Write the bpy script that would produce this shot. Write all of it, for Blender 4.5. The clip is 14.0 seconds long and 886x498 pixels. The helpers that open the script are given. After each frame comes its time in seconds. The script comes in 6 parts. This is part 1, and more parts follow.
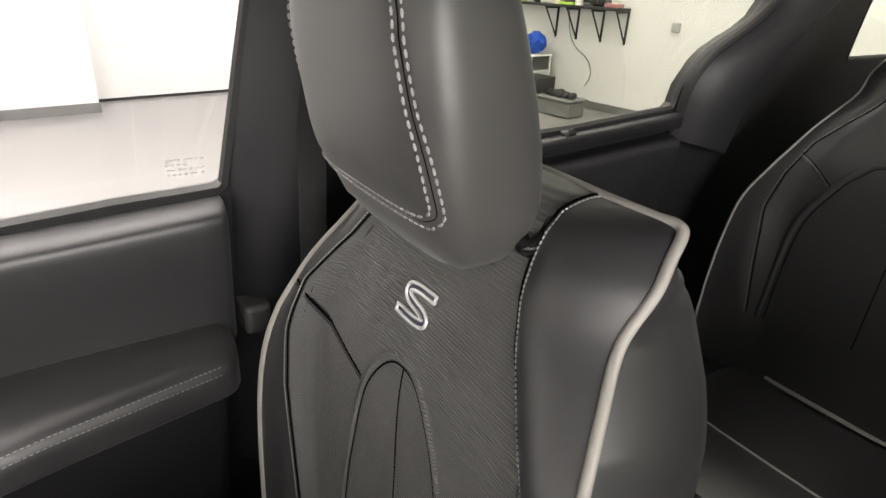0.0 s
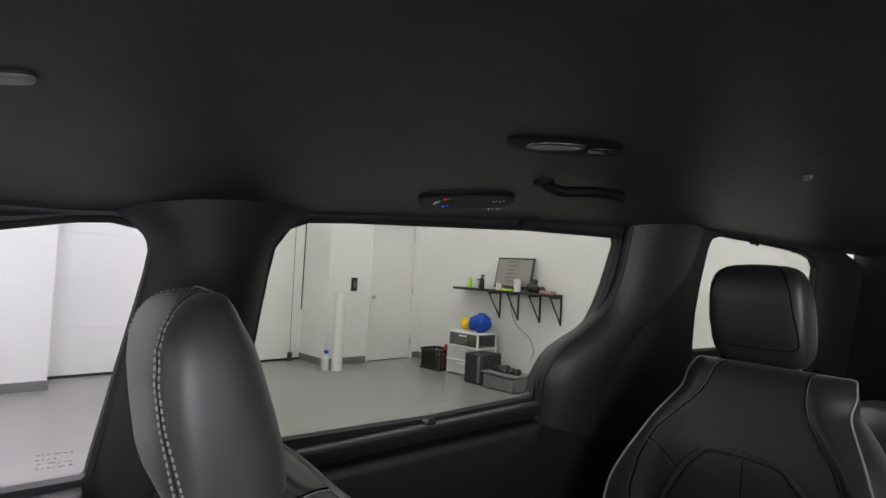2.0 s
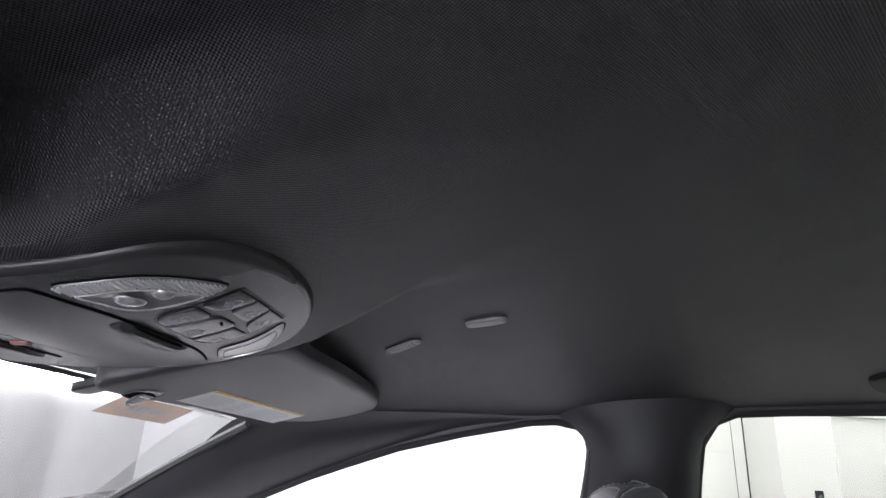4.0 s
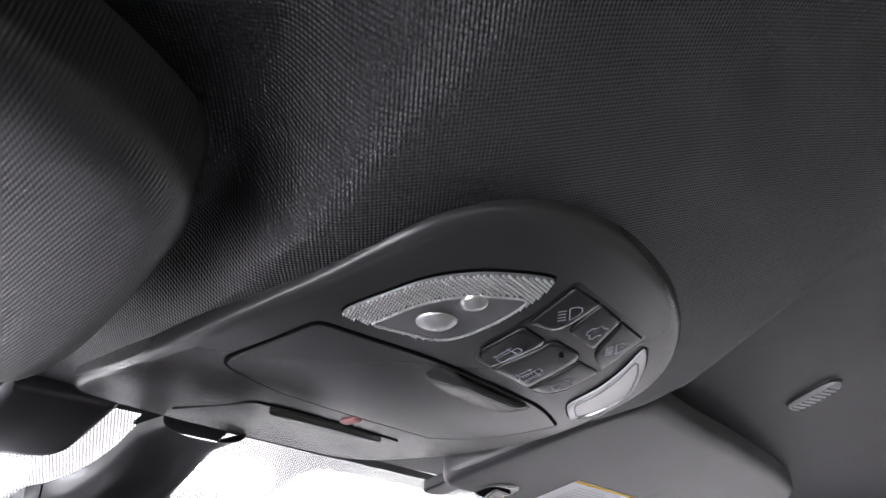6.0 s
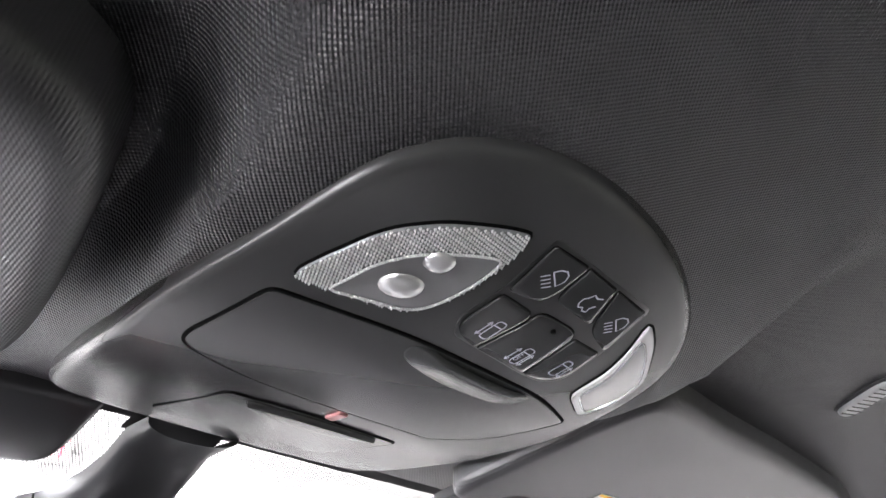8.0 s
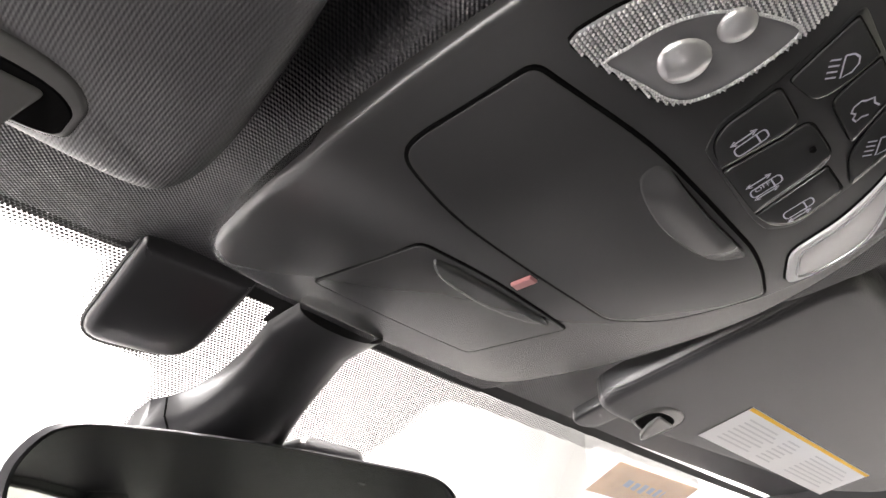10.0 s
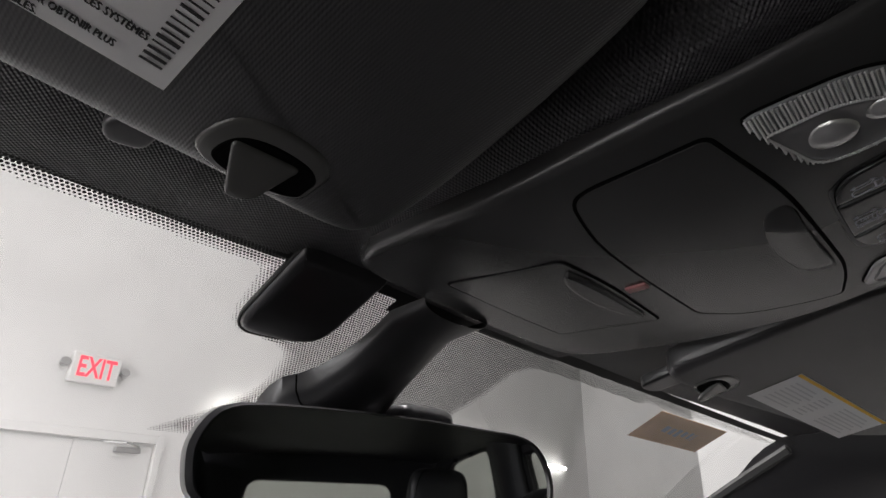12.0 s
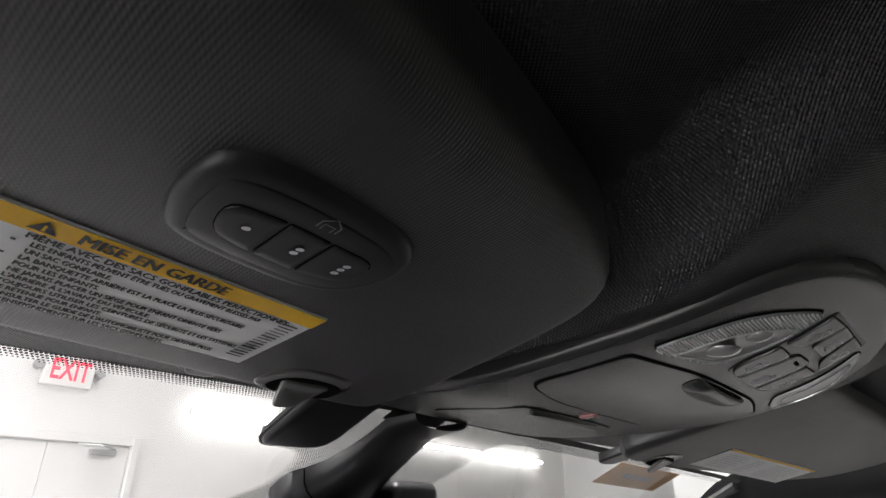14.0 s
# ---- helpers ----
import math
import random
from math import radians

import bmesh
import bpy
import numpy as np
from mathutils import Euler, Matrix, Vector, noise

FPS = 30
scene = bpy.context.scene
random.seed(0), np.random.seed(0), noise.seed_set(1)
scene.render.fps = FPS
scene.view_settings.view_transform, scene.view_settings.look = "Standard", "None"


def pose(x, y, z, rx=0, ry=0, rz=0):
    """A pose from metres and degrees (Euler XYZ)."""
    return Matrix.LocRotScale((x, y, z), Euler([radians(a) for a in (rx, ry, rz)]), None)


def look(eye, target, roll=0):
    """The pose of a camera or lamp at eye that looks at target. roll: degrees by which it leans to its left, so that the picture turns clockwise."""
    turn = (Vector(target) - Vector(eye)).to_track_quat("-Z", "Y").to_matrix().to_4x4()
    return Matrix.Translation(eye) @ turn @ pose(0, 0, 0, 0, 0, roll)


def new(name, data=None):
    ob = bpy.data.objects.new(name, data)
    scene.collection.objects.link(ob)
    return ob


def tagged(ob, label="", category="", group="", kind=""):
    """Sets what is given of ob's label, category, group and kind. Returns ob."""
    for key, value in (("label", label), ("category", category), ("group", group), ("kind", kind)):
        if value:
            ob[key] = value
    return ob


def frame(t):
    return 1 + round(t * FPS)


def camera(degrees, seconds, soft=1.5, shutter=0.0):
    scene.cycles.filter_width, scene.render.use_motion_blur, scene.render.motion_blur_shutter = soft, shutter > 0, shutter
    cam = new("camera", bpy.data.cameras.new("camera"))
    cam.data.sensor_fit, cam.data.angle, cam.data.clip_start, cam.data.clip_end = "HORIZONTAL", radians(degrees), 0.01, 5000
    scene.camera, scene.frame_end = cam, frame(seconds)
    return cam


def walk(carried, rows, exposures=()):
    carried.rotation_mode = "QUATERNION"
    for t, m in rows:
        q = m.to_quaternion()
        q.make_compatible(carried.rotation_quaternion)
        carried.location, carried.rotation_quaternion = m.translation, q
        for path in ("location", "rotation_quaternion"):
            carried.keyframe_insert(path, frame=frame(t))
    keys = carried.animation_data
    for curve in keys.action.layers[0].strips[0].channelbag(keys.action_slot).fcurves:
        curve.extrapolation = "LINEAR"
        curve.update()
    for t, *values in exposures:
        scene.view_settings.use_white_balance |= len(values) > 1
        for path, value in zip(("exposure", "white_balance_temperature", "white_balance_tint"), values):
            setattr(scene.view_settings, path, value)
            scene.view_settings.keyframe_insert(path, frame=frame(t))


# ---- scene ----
# ---- camera and its walk ----
cam = camera(75.17, 14.0)
PATH = [
    (0, (-0.0064, -0.1111, 1.4118), (0.7407, -0.6255, 0.9909), 2.97),
    (0.5, (-0.0381, -0.1397, 1.4270), (0.7176, -0.6910, 1.0734), 2.93),
    (1, (-0.1201, -0.1928, 1.4616), (0.6545, -0.7751, 1.2151), 2.83),
    (1.5, (-0.2074, -0.2142, 1.4871), (0.5868, -0.8153, 1.3990), 2.89),
    (2, (-0.2758, -0.1798, 1.5038), (0.5292, -0.7722, 1.5357), 3.12),
    (2.5, (-0.3184, -0.1823, 1.5153), (0.5563, -0.6414, 1.6707), 3.17),
    (3, (-0.3462, -0.1774, 1.5140), (0.5750, -0.4560, 1.7856), 3.49),
    (3.5, (-0.3650, -0.1820, 1.5006), (0.5748, -0.2783, 1.8284), 3.04),
    (4, (-0.3646, -0.1557, 1.4887), (0.5756, -0.0809, 1.8208), 3.10),
    (4.2, (-0.3507, -0.1383, 1.4857), (0.5827, -0.0030, 1.8180), 3.02),
    (6.3, (-0.2299, -0.0955, 1.4693), (0.4359, 0.4610, 1.9662), 2.35),
    (6.5, (-0.2237, -0.1001, 1.4675), (0.4298, 0.4579, 1.9789), 2.56),
    (7, (-0.2143, -0.0991, 1.4661), (0.4254, 0.4615, 1.9919), 2.20),
    (7.2, (-0.2117, -0.0992, 1.4660), (0.4265, 0.4639, 1.9910), 2.20),
    (9.3, (-0.1783, -0.0807, 1.4410), (0.4374, 0.5009, 1.9728), 1.87),
    (9.5, (-0.1817, -0.0645, 1.4403), (0.4357, 0.5216, 1.9651), 1.81),
    (10, (-0.2062, 0.0078, 1.4117), (0.4093, 0.6007, 1.9311), 1.88),
    (10.3, (-0.2140, 0.0533, 1.3973), (0.4017, 0.6545, 1.9067), 2.27),
    (10.5, (-0.2187, 0.0823, 1.3868), (0.4047, 0.6773, 1.8941), 1.65),
    (11, (-0.2186, 0.1015, 1.3751), (0.4249, 0.7148, 1.8333), 1.74),
    (11.5, (-0.2127, 0.1029, 1.3734), (0.4450, 0.7267, 1.7956), 1.77),
    (12, (-0.2905, 0.0240, 1.4290), (0.3712, 0.6494, 1.8427), 1.47),
    (12.5, (-0.3564, -0.0175, 1.4731), (0.3119, 0.6037, 1.8822), 0.82),
    (13, (-0.3722, -0.0312, 1.4830), (0.3038, 0.5816, 1.8923), 0.63),
    (13.5, (-0.3721, -0.0341, 1.4854), (0.3123, 0.5710, 1.8923), 0.68),
    (14, (-0.3718, -0.0395, 1.4872), (0.3183, 0.5604, 1.8918), 0.64),
]
EXPOSURES = [(0, 0.6, 7000, 10), (0.6, -0.05, 6760, 11.2), (1.2, -0.4, 6540, 12.3), (2.5, -0.45, 6150, 14), (3.2, -0.2, 6080, 14), (3.8, 0.35, 6050, 14),
             (4.2, 0.8, 6050, 14), (6.3, 1.4, 6200, 13), (7.2, 1.8, 6300, 12), (9.3, 1.95, 6600, 10), (9.8, 1.85, 6770, 10.8), (10, 1.65, 6830, 11.2),
             (10.2, 1, 6900, 11.5), (10.5, -0.1, 7000, 12), (11, -0.65, 6850, 11), (11.5, -0.85, 6720, 10.5), (12, -0.8, 6600, 10), (12.5, -0.5, 6590, 9.8),
             (14, -0.3, 6550, 9)]
walk(cam, [(t, look(a, b, r)) for t, a, b, r in PATH], EXPOSURES)

# ---- world and lights ----
world = bpy.data.worlds.new("hall_air")
scene.world = world
world.use_nodes = True
world.node_tree.nodes["Background"].inputs[0].default_value = (0.9, 0.95, 1.0, 1)
world.node_tree.nodes["Background"].inputs[1].default_value = 0.02


def fill_light(x, y, z, sx, sy, watts, spread=180):
    lamp = bpy.data.lights.new("hall_fill_light", "AREA")
    lamp.shape, lamp.size, lamp.size_y, lamp.energy = "RECTANGLE", sx, sy, watts
    lamp.color = (1.0, 0.965, 0.985)
    lamp.spread = radians(spread)
    ob = new("hall_fill_light", lamp)
    ob.matrix_world = pose(x, y, z)
    return ob


# unseen ceiling lamps without fixtures, added to light the hall
for lx, watts, front in ((1.5, 70, 0.5), (5.0, 200, 0.20)):
    for ly, share in ((-4.0, 1.15), (0.5, 0.85), (4.5, front)):
        fill_light(lx, ly, 8.8, 2.4, 2.4, watts * share)
# the 75-degree ones are added so floor bounce brightens visors and label
fill_light(-2.8, 0.8, 8.8, 2.4, 2.4, 850, 75)
fill_light(-3.6, -4.0, 8.8, 2.4, 2.4, 250)
fill_light(0.3, 3.2, 8.8, 2.4, 2.4, 700, 75)
# two more added to brighten the far bay's wall
fill_light(10.5, 6.0, 8.8, 2.4, 2.4, 35)
fill_light(10.5, 3.0, 8.8, 2.4, 2.4, 55)
# added unseen fill lamp on the driver's side; no such door is known
side_lamp = bpy.data.lights.new("driver_side_fill", "AREA")
side_lamp.shape, side_lamp.size, side_lamp.size_y, side_lamp.energy, side_lamp.color = "RECTANGLE", 5.5, 3.4, 900, (0.98, 0.98, 1.0)
new("driver_side_fill", side_lamp).matrix_world = look((-7.0, 1.7, 1.85), (-6.01, 1.839, 1.85))

# ---- materials ----


def nodes_of(name):
    m = bpy.data.materials.new(name)
    m.use_nodes = True
    nt = m.node_tree
    return m, nt, nt.nodes["Principled BSDF"]


def link(nt, a, ai, b, bi):
    nt.links.new(a.outputs[ai], b.inputs[bi])


def surface(name, color, rough=0.5, metal=0.0, var=0.12, var_scale=9.0, grain=0.0, grain_scale=900.0,
            kind="NOISE", stretch=(1, 1, 1), spec=0.5, rough_var=0.05, sheen=0.0):
    """A painted, moulded or woven surface: broad uneven tone, uneven gloss and a fine relief."""
    m, nt, b = nodes_of(name)
    b.inputs["Roughness"].default_value, b.inputs["Metallic"].default_value = rough, metal
    b.inputs["Specular IOR Level"].default_value = spec
    tc = nt.nodes.new("ShaderNodeTexCoord")
    n1 = nt.nodes.new("ShaderNodeTexNoise")
    n1.inputs["Scale"].default_value, n1.inputs["Detail"].default_value = var_scale, 6.0
    link(nt, tc, "Object", n1, "Vector")
    ramp = nt.nodes.new("ShaderNodeMapRange")
    ramp.inputs["From Min"].default_value, ramp.inputs["From Max"].default_value = 0.3, 0.7
    ramp.inputs["To Min"].default_value, ramp.inputs["To Max"].default_value = 1 - var, 1 + var
    link(nt, n1, "Fac", ramp, "Value")
    mix = nt.nodes.new("ShaderNodeVectorMath")
    mix.operation = "SCALE"
    mix.inputs[0].default_value = color
    link(nt, ramp, "Result", mix, "Scale")
    link(nt, mix, "Vector", b, "Base Color")
    rr = nt.nodes.new("ShaderNodeMapRange")
    rr.inputs["To Min"].default_value, rr.inputs["To Max"].default_value = max(rough - rough_var, 0.02), min(rough + rough_var, 1)
    n2 = nt.nodes.new("ShaderNodeTexNoise")
    n2.inputs["Scale"].default_value, n2.inputs["Detail"].default_value = var_scale * 5, 4.0
    link(nt, tc, "Object", n2, "Vector")
    link(nt, n2, "Fac", rr, "Value")
    link(nt, rr, "Result", b, "Roughness")
    if sheen:
        b.inputs["Sheen Weight"].default_value, b.inputs["Sheen Roughness"].default_value = sheen, 0.4
    if grain:
        mp = nt.nodes.new("ShaderNodeMapping")
        mp.inputs["Scale"].default_value = [grain_scale * s for s in stretch]
        link(nt, tc, "Object", mp, "Vector")
        bump = nt.nodes.new("ShaderNodeBump")
        bump.inputs["Strength"].default_value, bump.inputs["Distance"].default_value = 1.0, grain
        if kind == "NOISE":
            g = nt.nodes.new("ShaderNodeTexNoise")
            g.inputs["Scale"].default_value, g.inputs["Detail"].default_value = 1.0, 3.0
            link(nt, mp, "Vector", g, "Vector")
            link(nt, g, "Fac", bump, "Height")
        else:
            g = nt.nodes.new("ShaderNodeTexVoronoi")
            g.inputs["Scale"].default_value, g.inputs["Randomness"].default_value = 1.0, 0.25 if kind == "WEAVE" else 0.9
            link(nt, mp, "Vector", g, "Vector")
            inv = nt.nodes.new("ShaderNodeMath")
            inv.operation = "SUBTRACT"
            inv.inputs[0].default_value = 1.0
            link(nt, g, "Distance", inv, 1)
            link(nt, inv, "Value", bump, "Height")
        link(nt, bump, "Normal", b, "Normal")
    return m


def knit(name, color, rough, px, py, depth, ribs=False, spec=0.4, warp=0.0004, gap=0.45):
    """Woven cloth: staggered rows of small loops, or fine ribs with cross threads; px and py are half the pitch."""
    m = surface(name, color, rough, var=0.06, var_scale=4.0, rough_var=0.05, spec=spec)
    nt = m.node_tree
    b = nt.nodes["Principled BSDF"]
    tc, sep = nt.nodes.new("ShaderNodeTexCoord"), nt.nodes.new("ShaderNodeSeparateXYZ")
    wob = nt.nodes.new("ShaderNodeTexNoise")
    wob.inputs["Scale"].default_value, wob.inputs["Detail"].default_value = 160.0, 2.0
    link(nt, tc, "Object", wob, "Vector")
    mixv = nt.nodes.new("ShaderNodeVectorMath")
    mixv.operation = "MULTIPLY_ADD"
    mixv.inputs[1].default_value = (warp, warp, 0.0)
    link(nt, wob, "Color", mixv, 0)
    link(nt, tc, "Object", mixv, 2)
    link(nt, mixv, "Vector", sep, "Vector")
    waves = []
    for axis, p in (("X", px), ("Y", py)):
        k, sn = nt.nodes.new("ShaderNodeMath"), nt.nodes.new("ShaderNodeMath")
        k.operation, sn.operation = "MULTIPLY", "SINE"
        k.inputs[1].default_value = math.pi / p
        link(nt, sep, axis, k, 0)
        link(nt, k, "Value", sn, 0)
        waves.append(sn)
    prod = nt.nodes.new("ShaderNodeMath")
    prod.operation = "MULTIPLY"
    link(nt, waves[0], "Value", prod, 0)
    link(nt, waves[1], "Value", prod, 1)
    top = prod
    if ribs:
        top = nt.nodes.new("ShaderNodeMath")
        top.operation = "MULTIPLY_ADD"
        top.inputs[1].default_value = 0.45
        link(nt, prod, "Value", top, 0)
        link(nt, waves[0], "Value", top, 2)
    bump = nt.nodes.new("ShaderNodeBump")
    bump.inputs["Distance"].default_value = depth
    link(nt, top, "Value", bump, "Height")
    link(nt, bump, "Normal", b, "Normal")
    # shade between the loops is put into the base colour, tops lighter
    gap_shade, tone = nt.nodes.new("ShaderNodeMapRange"), nt.nodes.new("ShaderNodeVectorMath")
    gap_shade.inputs["From Min"].default_value, gap_shade.inputs["From Max"].default_value = -1.0, 1.0
    gap_shade.inputs["To Min"].default_value, gap_shade.inputs["To Max"].default_value = 1 - gap, 1 + gap
    link(nt, top, "Value", gap_shade, "Value")
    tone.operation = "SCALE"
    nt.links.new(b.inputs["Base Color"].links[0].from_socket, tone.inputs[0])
    link(nt, gap_shade, "Result", tone, "Scale")
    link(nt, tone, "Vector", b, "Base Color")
    return m


def ribbed(name, color, rough, pitch, depth, axis="Z"):
    """Leather insert with fine cross ribs."""
    m = surface(name, color, rough, var=0.1)
    nt = m.node_tree
    b = nt.nodes["Principled BSDF"]
    tc = nt.nodes.new("ShaderNodeTexCoord")
    w = nt.nodes.new("ShaderNodeTexWave")
    w.wave_type, w.bands_direction = "BANDS", axis
    w.inputs["Scale"].default_value = 0.314 / pitch
    w.inputs["Distortion"].default_value = 0.0
    link(nt, tc, "Object", w, "Vector")
    bump = nt.nodes.new("ShaderNodeBump")
    bump.inputs["Distance"].default_value = depth
    link(nt, w, "Fac", bump, "Height")
    link(nt, bump, "Normal", b, "Normal")
    return m


def glass(name, tint, gloss=1.0):
    m = bpy.data.materials.new(name)
    m.use_nodes = True
    nt = m.node_tree
    nt.nodes.remove(nt.nodes["Principled BSDF"])
    tr, gl = nt.nodes.new("ShaderNodeBsdfTransparent"), nt.nodes.new("ShaderNodeBsdfGlossy")
    tr.inputs[0].default_value = (*tint, 1)
    gl.inputs["Roughness"].default_value = 0.01
    fr = nt.nodes.new("ShaderNodeLayerWeight")
    fr.inputs["Blend"].default_value = 0.12
    mp = nt.nodes.new("ShaderNodeMapRange")
    mp.inputs["To Min"].default_value, mp.inputs["To Max"].default_value = 0.03, 0.5 * gloss
    link(nt, fr, "Facing", mp, "Value")
    mx = nt.nodes.new("ShaderNodeMixShader")
    link(nt, mp, "Result", mx, 0)
    link(nt, tr, 0, mx, 1)
    link(nt, gl, 0, mx, 2)
    link(nt, mx, 0, nt.nodes["Material Output"], 0)
    return m


def glow(name, color, strength):
    m, nt, b = nodes_of(name)
    b.inputs["Base Color"].default_value = (*color, 1)
    b.inputs["Emission Color"].default_value = (*color, 1)
    b.inputs["Emission Strength"].default_value = strength
    return m


M = {
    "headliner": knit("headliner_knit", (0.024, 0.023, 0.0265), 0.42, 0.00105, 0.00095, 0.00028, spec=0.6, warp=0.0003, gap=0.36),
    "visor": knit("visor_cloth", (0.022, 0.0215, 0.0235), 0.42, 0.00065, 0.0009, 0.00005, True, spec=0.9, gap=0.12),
    "console": surface("console_plastic", (0.040, 0.040, 0.041), 0.27, var=0.015, spec=0.45, rough_var=0.0),
    "dark_plastic": surface("black_moulded_plastic", (0.017, 0.017, 0.0185), 0.30, var=0.03, rough_var=0.02),
    "console_lid": surface("console_lid_plastic", (0.040, 0.040, 0.041), 0.25, var=0.015, spec=0.45, rough_var=0.0),
    "button": surface("button_plastic", (0.030, 0.0303, 0.031), 0.16, var=0.03, spec=0.45, rough_var=0.02),
    "gap": surface("dark_gap", (0.003, 0.003, 0.003), 0.95, var=0.0, spec=0.05),
    "trim": surface("black_trim", (0.015, 0.0145, 0.0165), 0.45, var=0.1, grain=0.0003, grain_scale=1800),
    "rubber": surface("black_rubber", (0.012, 0.012, 0.012), 0.6, var=0.1),
    "gloss": surface("gloss_black", (0.008, 0.008, 0.009), 0.12, var=0.05, rough_var=0.04),
    "leather": surface("black_leather", (0.028, 0.0275, 0.029), 0.42, var=0.06, spec=0.7, sheen=0.08, rough_var=0.04, grain=0.00004, grain_scale=1500, kind="CELL"),
    "leather_grey": surface("headrest_leather", (0.060, 0.058, 0.056), 0.44, var=0.05, spec=0.7, sheen=0.12, rough_var=0.03, grain=0.00004, grain_scale=1500, kind="CELL"),
    "insert": ribbed("ribbed_leather", (0.120, 0.119, 0.116), 0.40, 0.0032, 0.0008),
    "piping": surface("grey_piping", (0.36, 0.345, 0.315), 0.5, var=0.1),
    "thread": surface("light_thread", (0.34, 0.335, 0.33), 0.7, var=0.1),
    "silver": surface("silver_badge", (0.80, 0.80, 0.82), 0.32, metal=0.6, var=0.05),
    "icon_mark": surface("button_print", (0.52, 0.52, 0.60), 0.6, var=0.02),
    "white_mark": surface("white_print", (0.80, 0.80, 0.84), 0.6, var=0.02),
    "label_white": surface("label_paper", (0.84, 0.84, 0.84), 0.55, var=0.05),
    "label_yellow": surface("label_yellow", (0.86, 0.50, 0.01), 0.55, var=0.05),
    "ink": surface("black_ink", (0.02, 0.02, 0.02), 0.6, var=0.0),
    "ink_grey": surface("grey_ink", (0.2, 0.2, 0.2), 0.6, var=0.0),
    "card": surface("brown_card", (0.40, 0.24, 0.12), 0.85, var=0.12, var_scale=40),
    "carpet": surface("dark_carpet", (0.02, 0.02, 0.021), 0.95, var=0.2, grain=0.003, grain_scale=500),
    "wall": surface("white_wall_paint", (0.80, 0.80, 0.79), 0.55, var=0.03, var_scale=1.5, grain=0.0006, grain_scale=160),
    "floor": surface("grey_epoxy_floor", (0.235, 0.23, 0.225), 0.24, var=0.035, var_scale=0.6, grain=0.0004, grain_scale=60),
    "base": surface("grey_baseboard", (0.18, 0.18, 0.175), 0.5, var=0.08),
    "door_white": surface("white_door_paint", (0.78, 0.78, 0.77), 0.4, var=0.03, var_scale=2),
    "steel": surface("brushed_steel", (0.5, 0.5, 0.5), 0.35, metal=0.9, var=0.08),
    "black_steel": surface("black_steel", (0.02, 0.02, 0.02), 0.5, var=0.1),
    "red": surface("red_plastic", (0.55, 0.02, 0.025), 0.4, var=0.06),
    "pink": surface("pale_red_lens", (0.45, 0.2, 0.2), 0.35, var=0.05),
    "blue": surface("blue_cloth", (0.01, 0.07, 0.42), 0.8, var=0.25, var_scale=20),
    "yellow": surface("yellow_cloth", (0.75, 0.5, 0.02), 0.8, var=0.2, var_scale=20),
    "lime": surface("lime_plastic", (0.45, 0.7, 0.08), 0.5, var=0.1),
    "clear_bin": surface("frosted_bin", (0.62, 0.64, 0.64), 0.3, var=0.05),
    "grey_bin": surface("grey_bin", (0.17, 0.17, 0.17), 0.5, var=0.1),
    "cream": surface("cream_enamel", (0.75, 0.70, 0.55), 0.4, var=0.05),
    "screen": surface("grey_poster", (0.28, 0.26, 0.25), 0.3, var=0.05),
    "lens": knit("prismatic_lens", (0.62, 0.62, 0.62), 0.10, 0.00075, 0.00075, 0.0003, spec=1.0, warp=0.0, gap=0.05),
    "clip_grey": surface("grey_clip_plastic", (0.085, 0.085, 0.082), 0.25, var=0.05, rough_var=0.03),
    "reflector": surface("lamp_reflector", (0.50, 0.50, 0.50), 0.24, metal=0.6, var=0.05),
    "glass": glass("clear_glass", (0.945, 0.945, 0.945)),
    "glass_tint": glass("tinted_glass", (0.67, 0.69, 0.60)),
    "mirror": surface("mirror_silver", (0.42, 0.43, 0.45), 0.02, metal=1.0, var=0.0, rough_var=0.0),
    "led_red": glow("red_display", (1.0, 0.02, 0.03), 1.2),
    "led_blue": glow("blue_display", (0.05, 0.1, 1.0), 1.6),
    "led_white": glow("white_display", (0.8, 0.85, 1.0), 0.5),
    "exit_red": glow("exit_letters", (1.0, 0.08, 0.12), 1.2),
    "tube": glow("light_tube", (1.0, 0.99, 0.96), 18.0),
}

# ---- mesh tools ----
from mathutils.geometry import tessellate_polygon


def thing(name, label, category, group="", kind="", at=(0, 0, 0)):
    ob = new(name)
    ob.location = at
    return tagged(ob, label, category, group, kind)


def part(name, bm, material, parent=None, label="", angle=40):
    """Link a bmesh, in world places, as one mesh object under a thing or a part."""
    bmesh.ops.recalc_face_normals(bm, faces=bm.faces)
    me = bpy.data.meshes.new(name)
    bm.to_mesh(me)
    bm.free()
    me.polygons.foreach_set("use_smooth", [True] * len(me.polygons))
    me.set_sharp_from_angle(angle=radians(angle))
    me.materials.append(material)
    ob = new(name, me)
    if parent:
        ob.parent = parent
        up, shift = parent, Vector()
        while up:
            shift += up.location
            up = up.parent
        ob.location = -shift
    if label:
        ob["label"] = label
    return ob


def single(name, bm, material, label, category, group="", kind="", angle=40):
    return tagged(part(name, bm, material, None, "", angle), label, category, group, kind)


def add_loft(bm, rings, closed=True, cap=(False, False)):
    """Skin between rings of equal length."""
    vs = [[bm.verts.new(p) for p in r] for r in rings]
    n = len(rings[0])
    for a, b in zip(vs, vs[1:]):
        for i in range(n if closed else n - 1):
            j = (i + 1) % n
            bm.faces.new((a[i], a[j], b[j], b[i]))
    if cap[0]:
        bm.faces.new(vs[0][::-1])
    if cap[1]:
        bm.faces.new(vs[-1])
    return bm


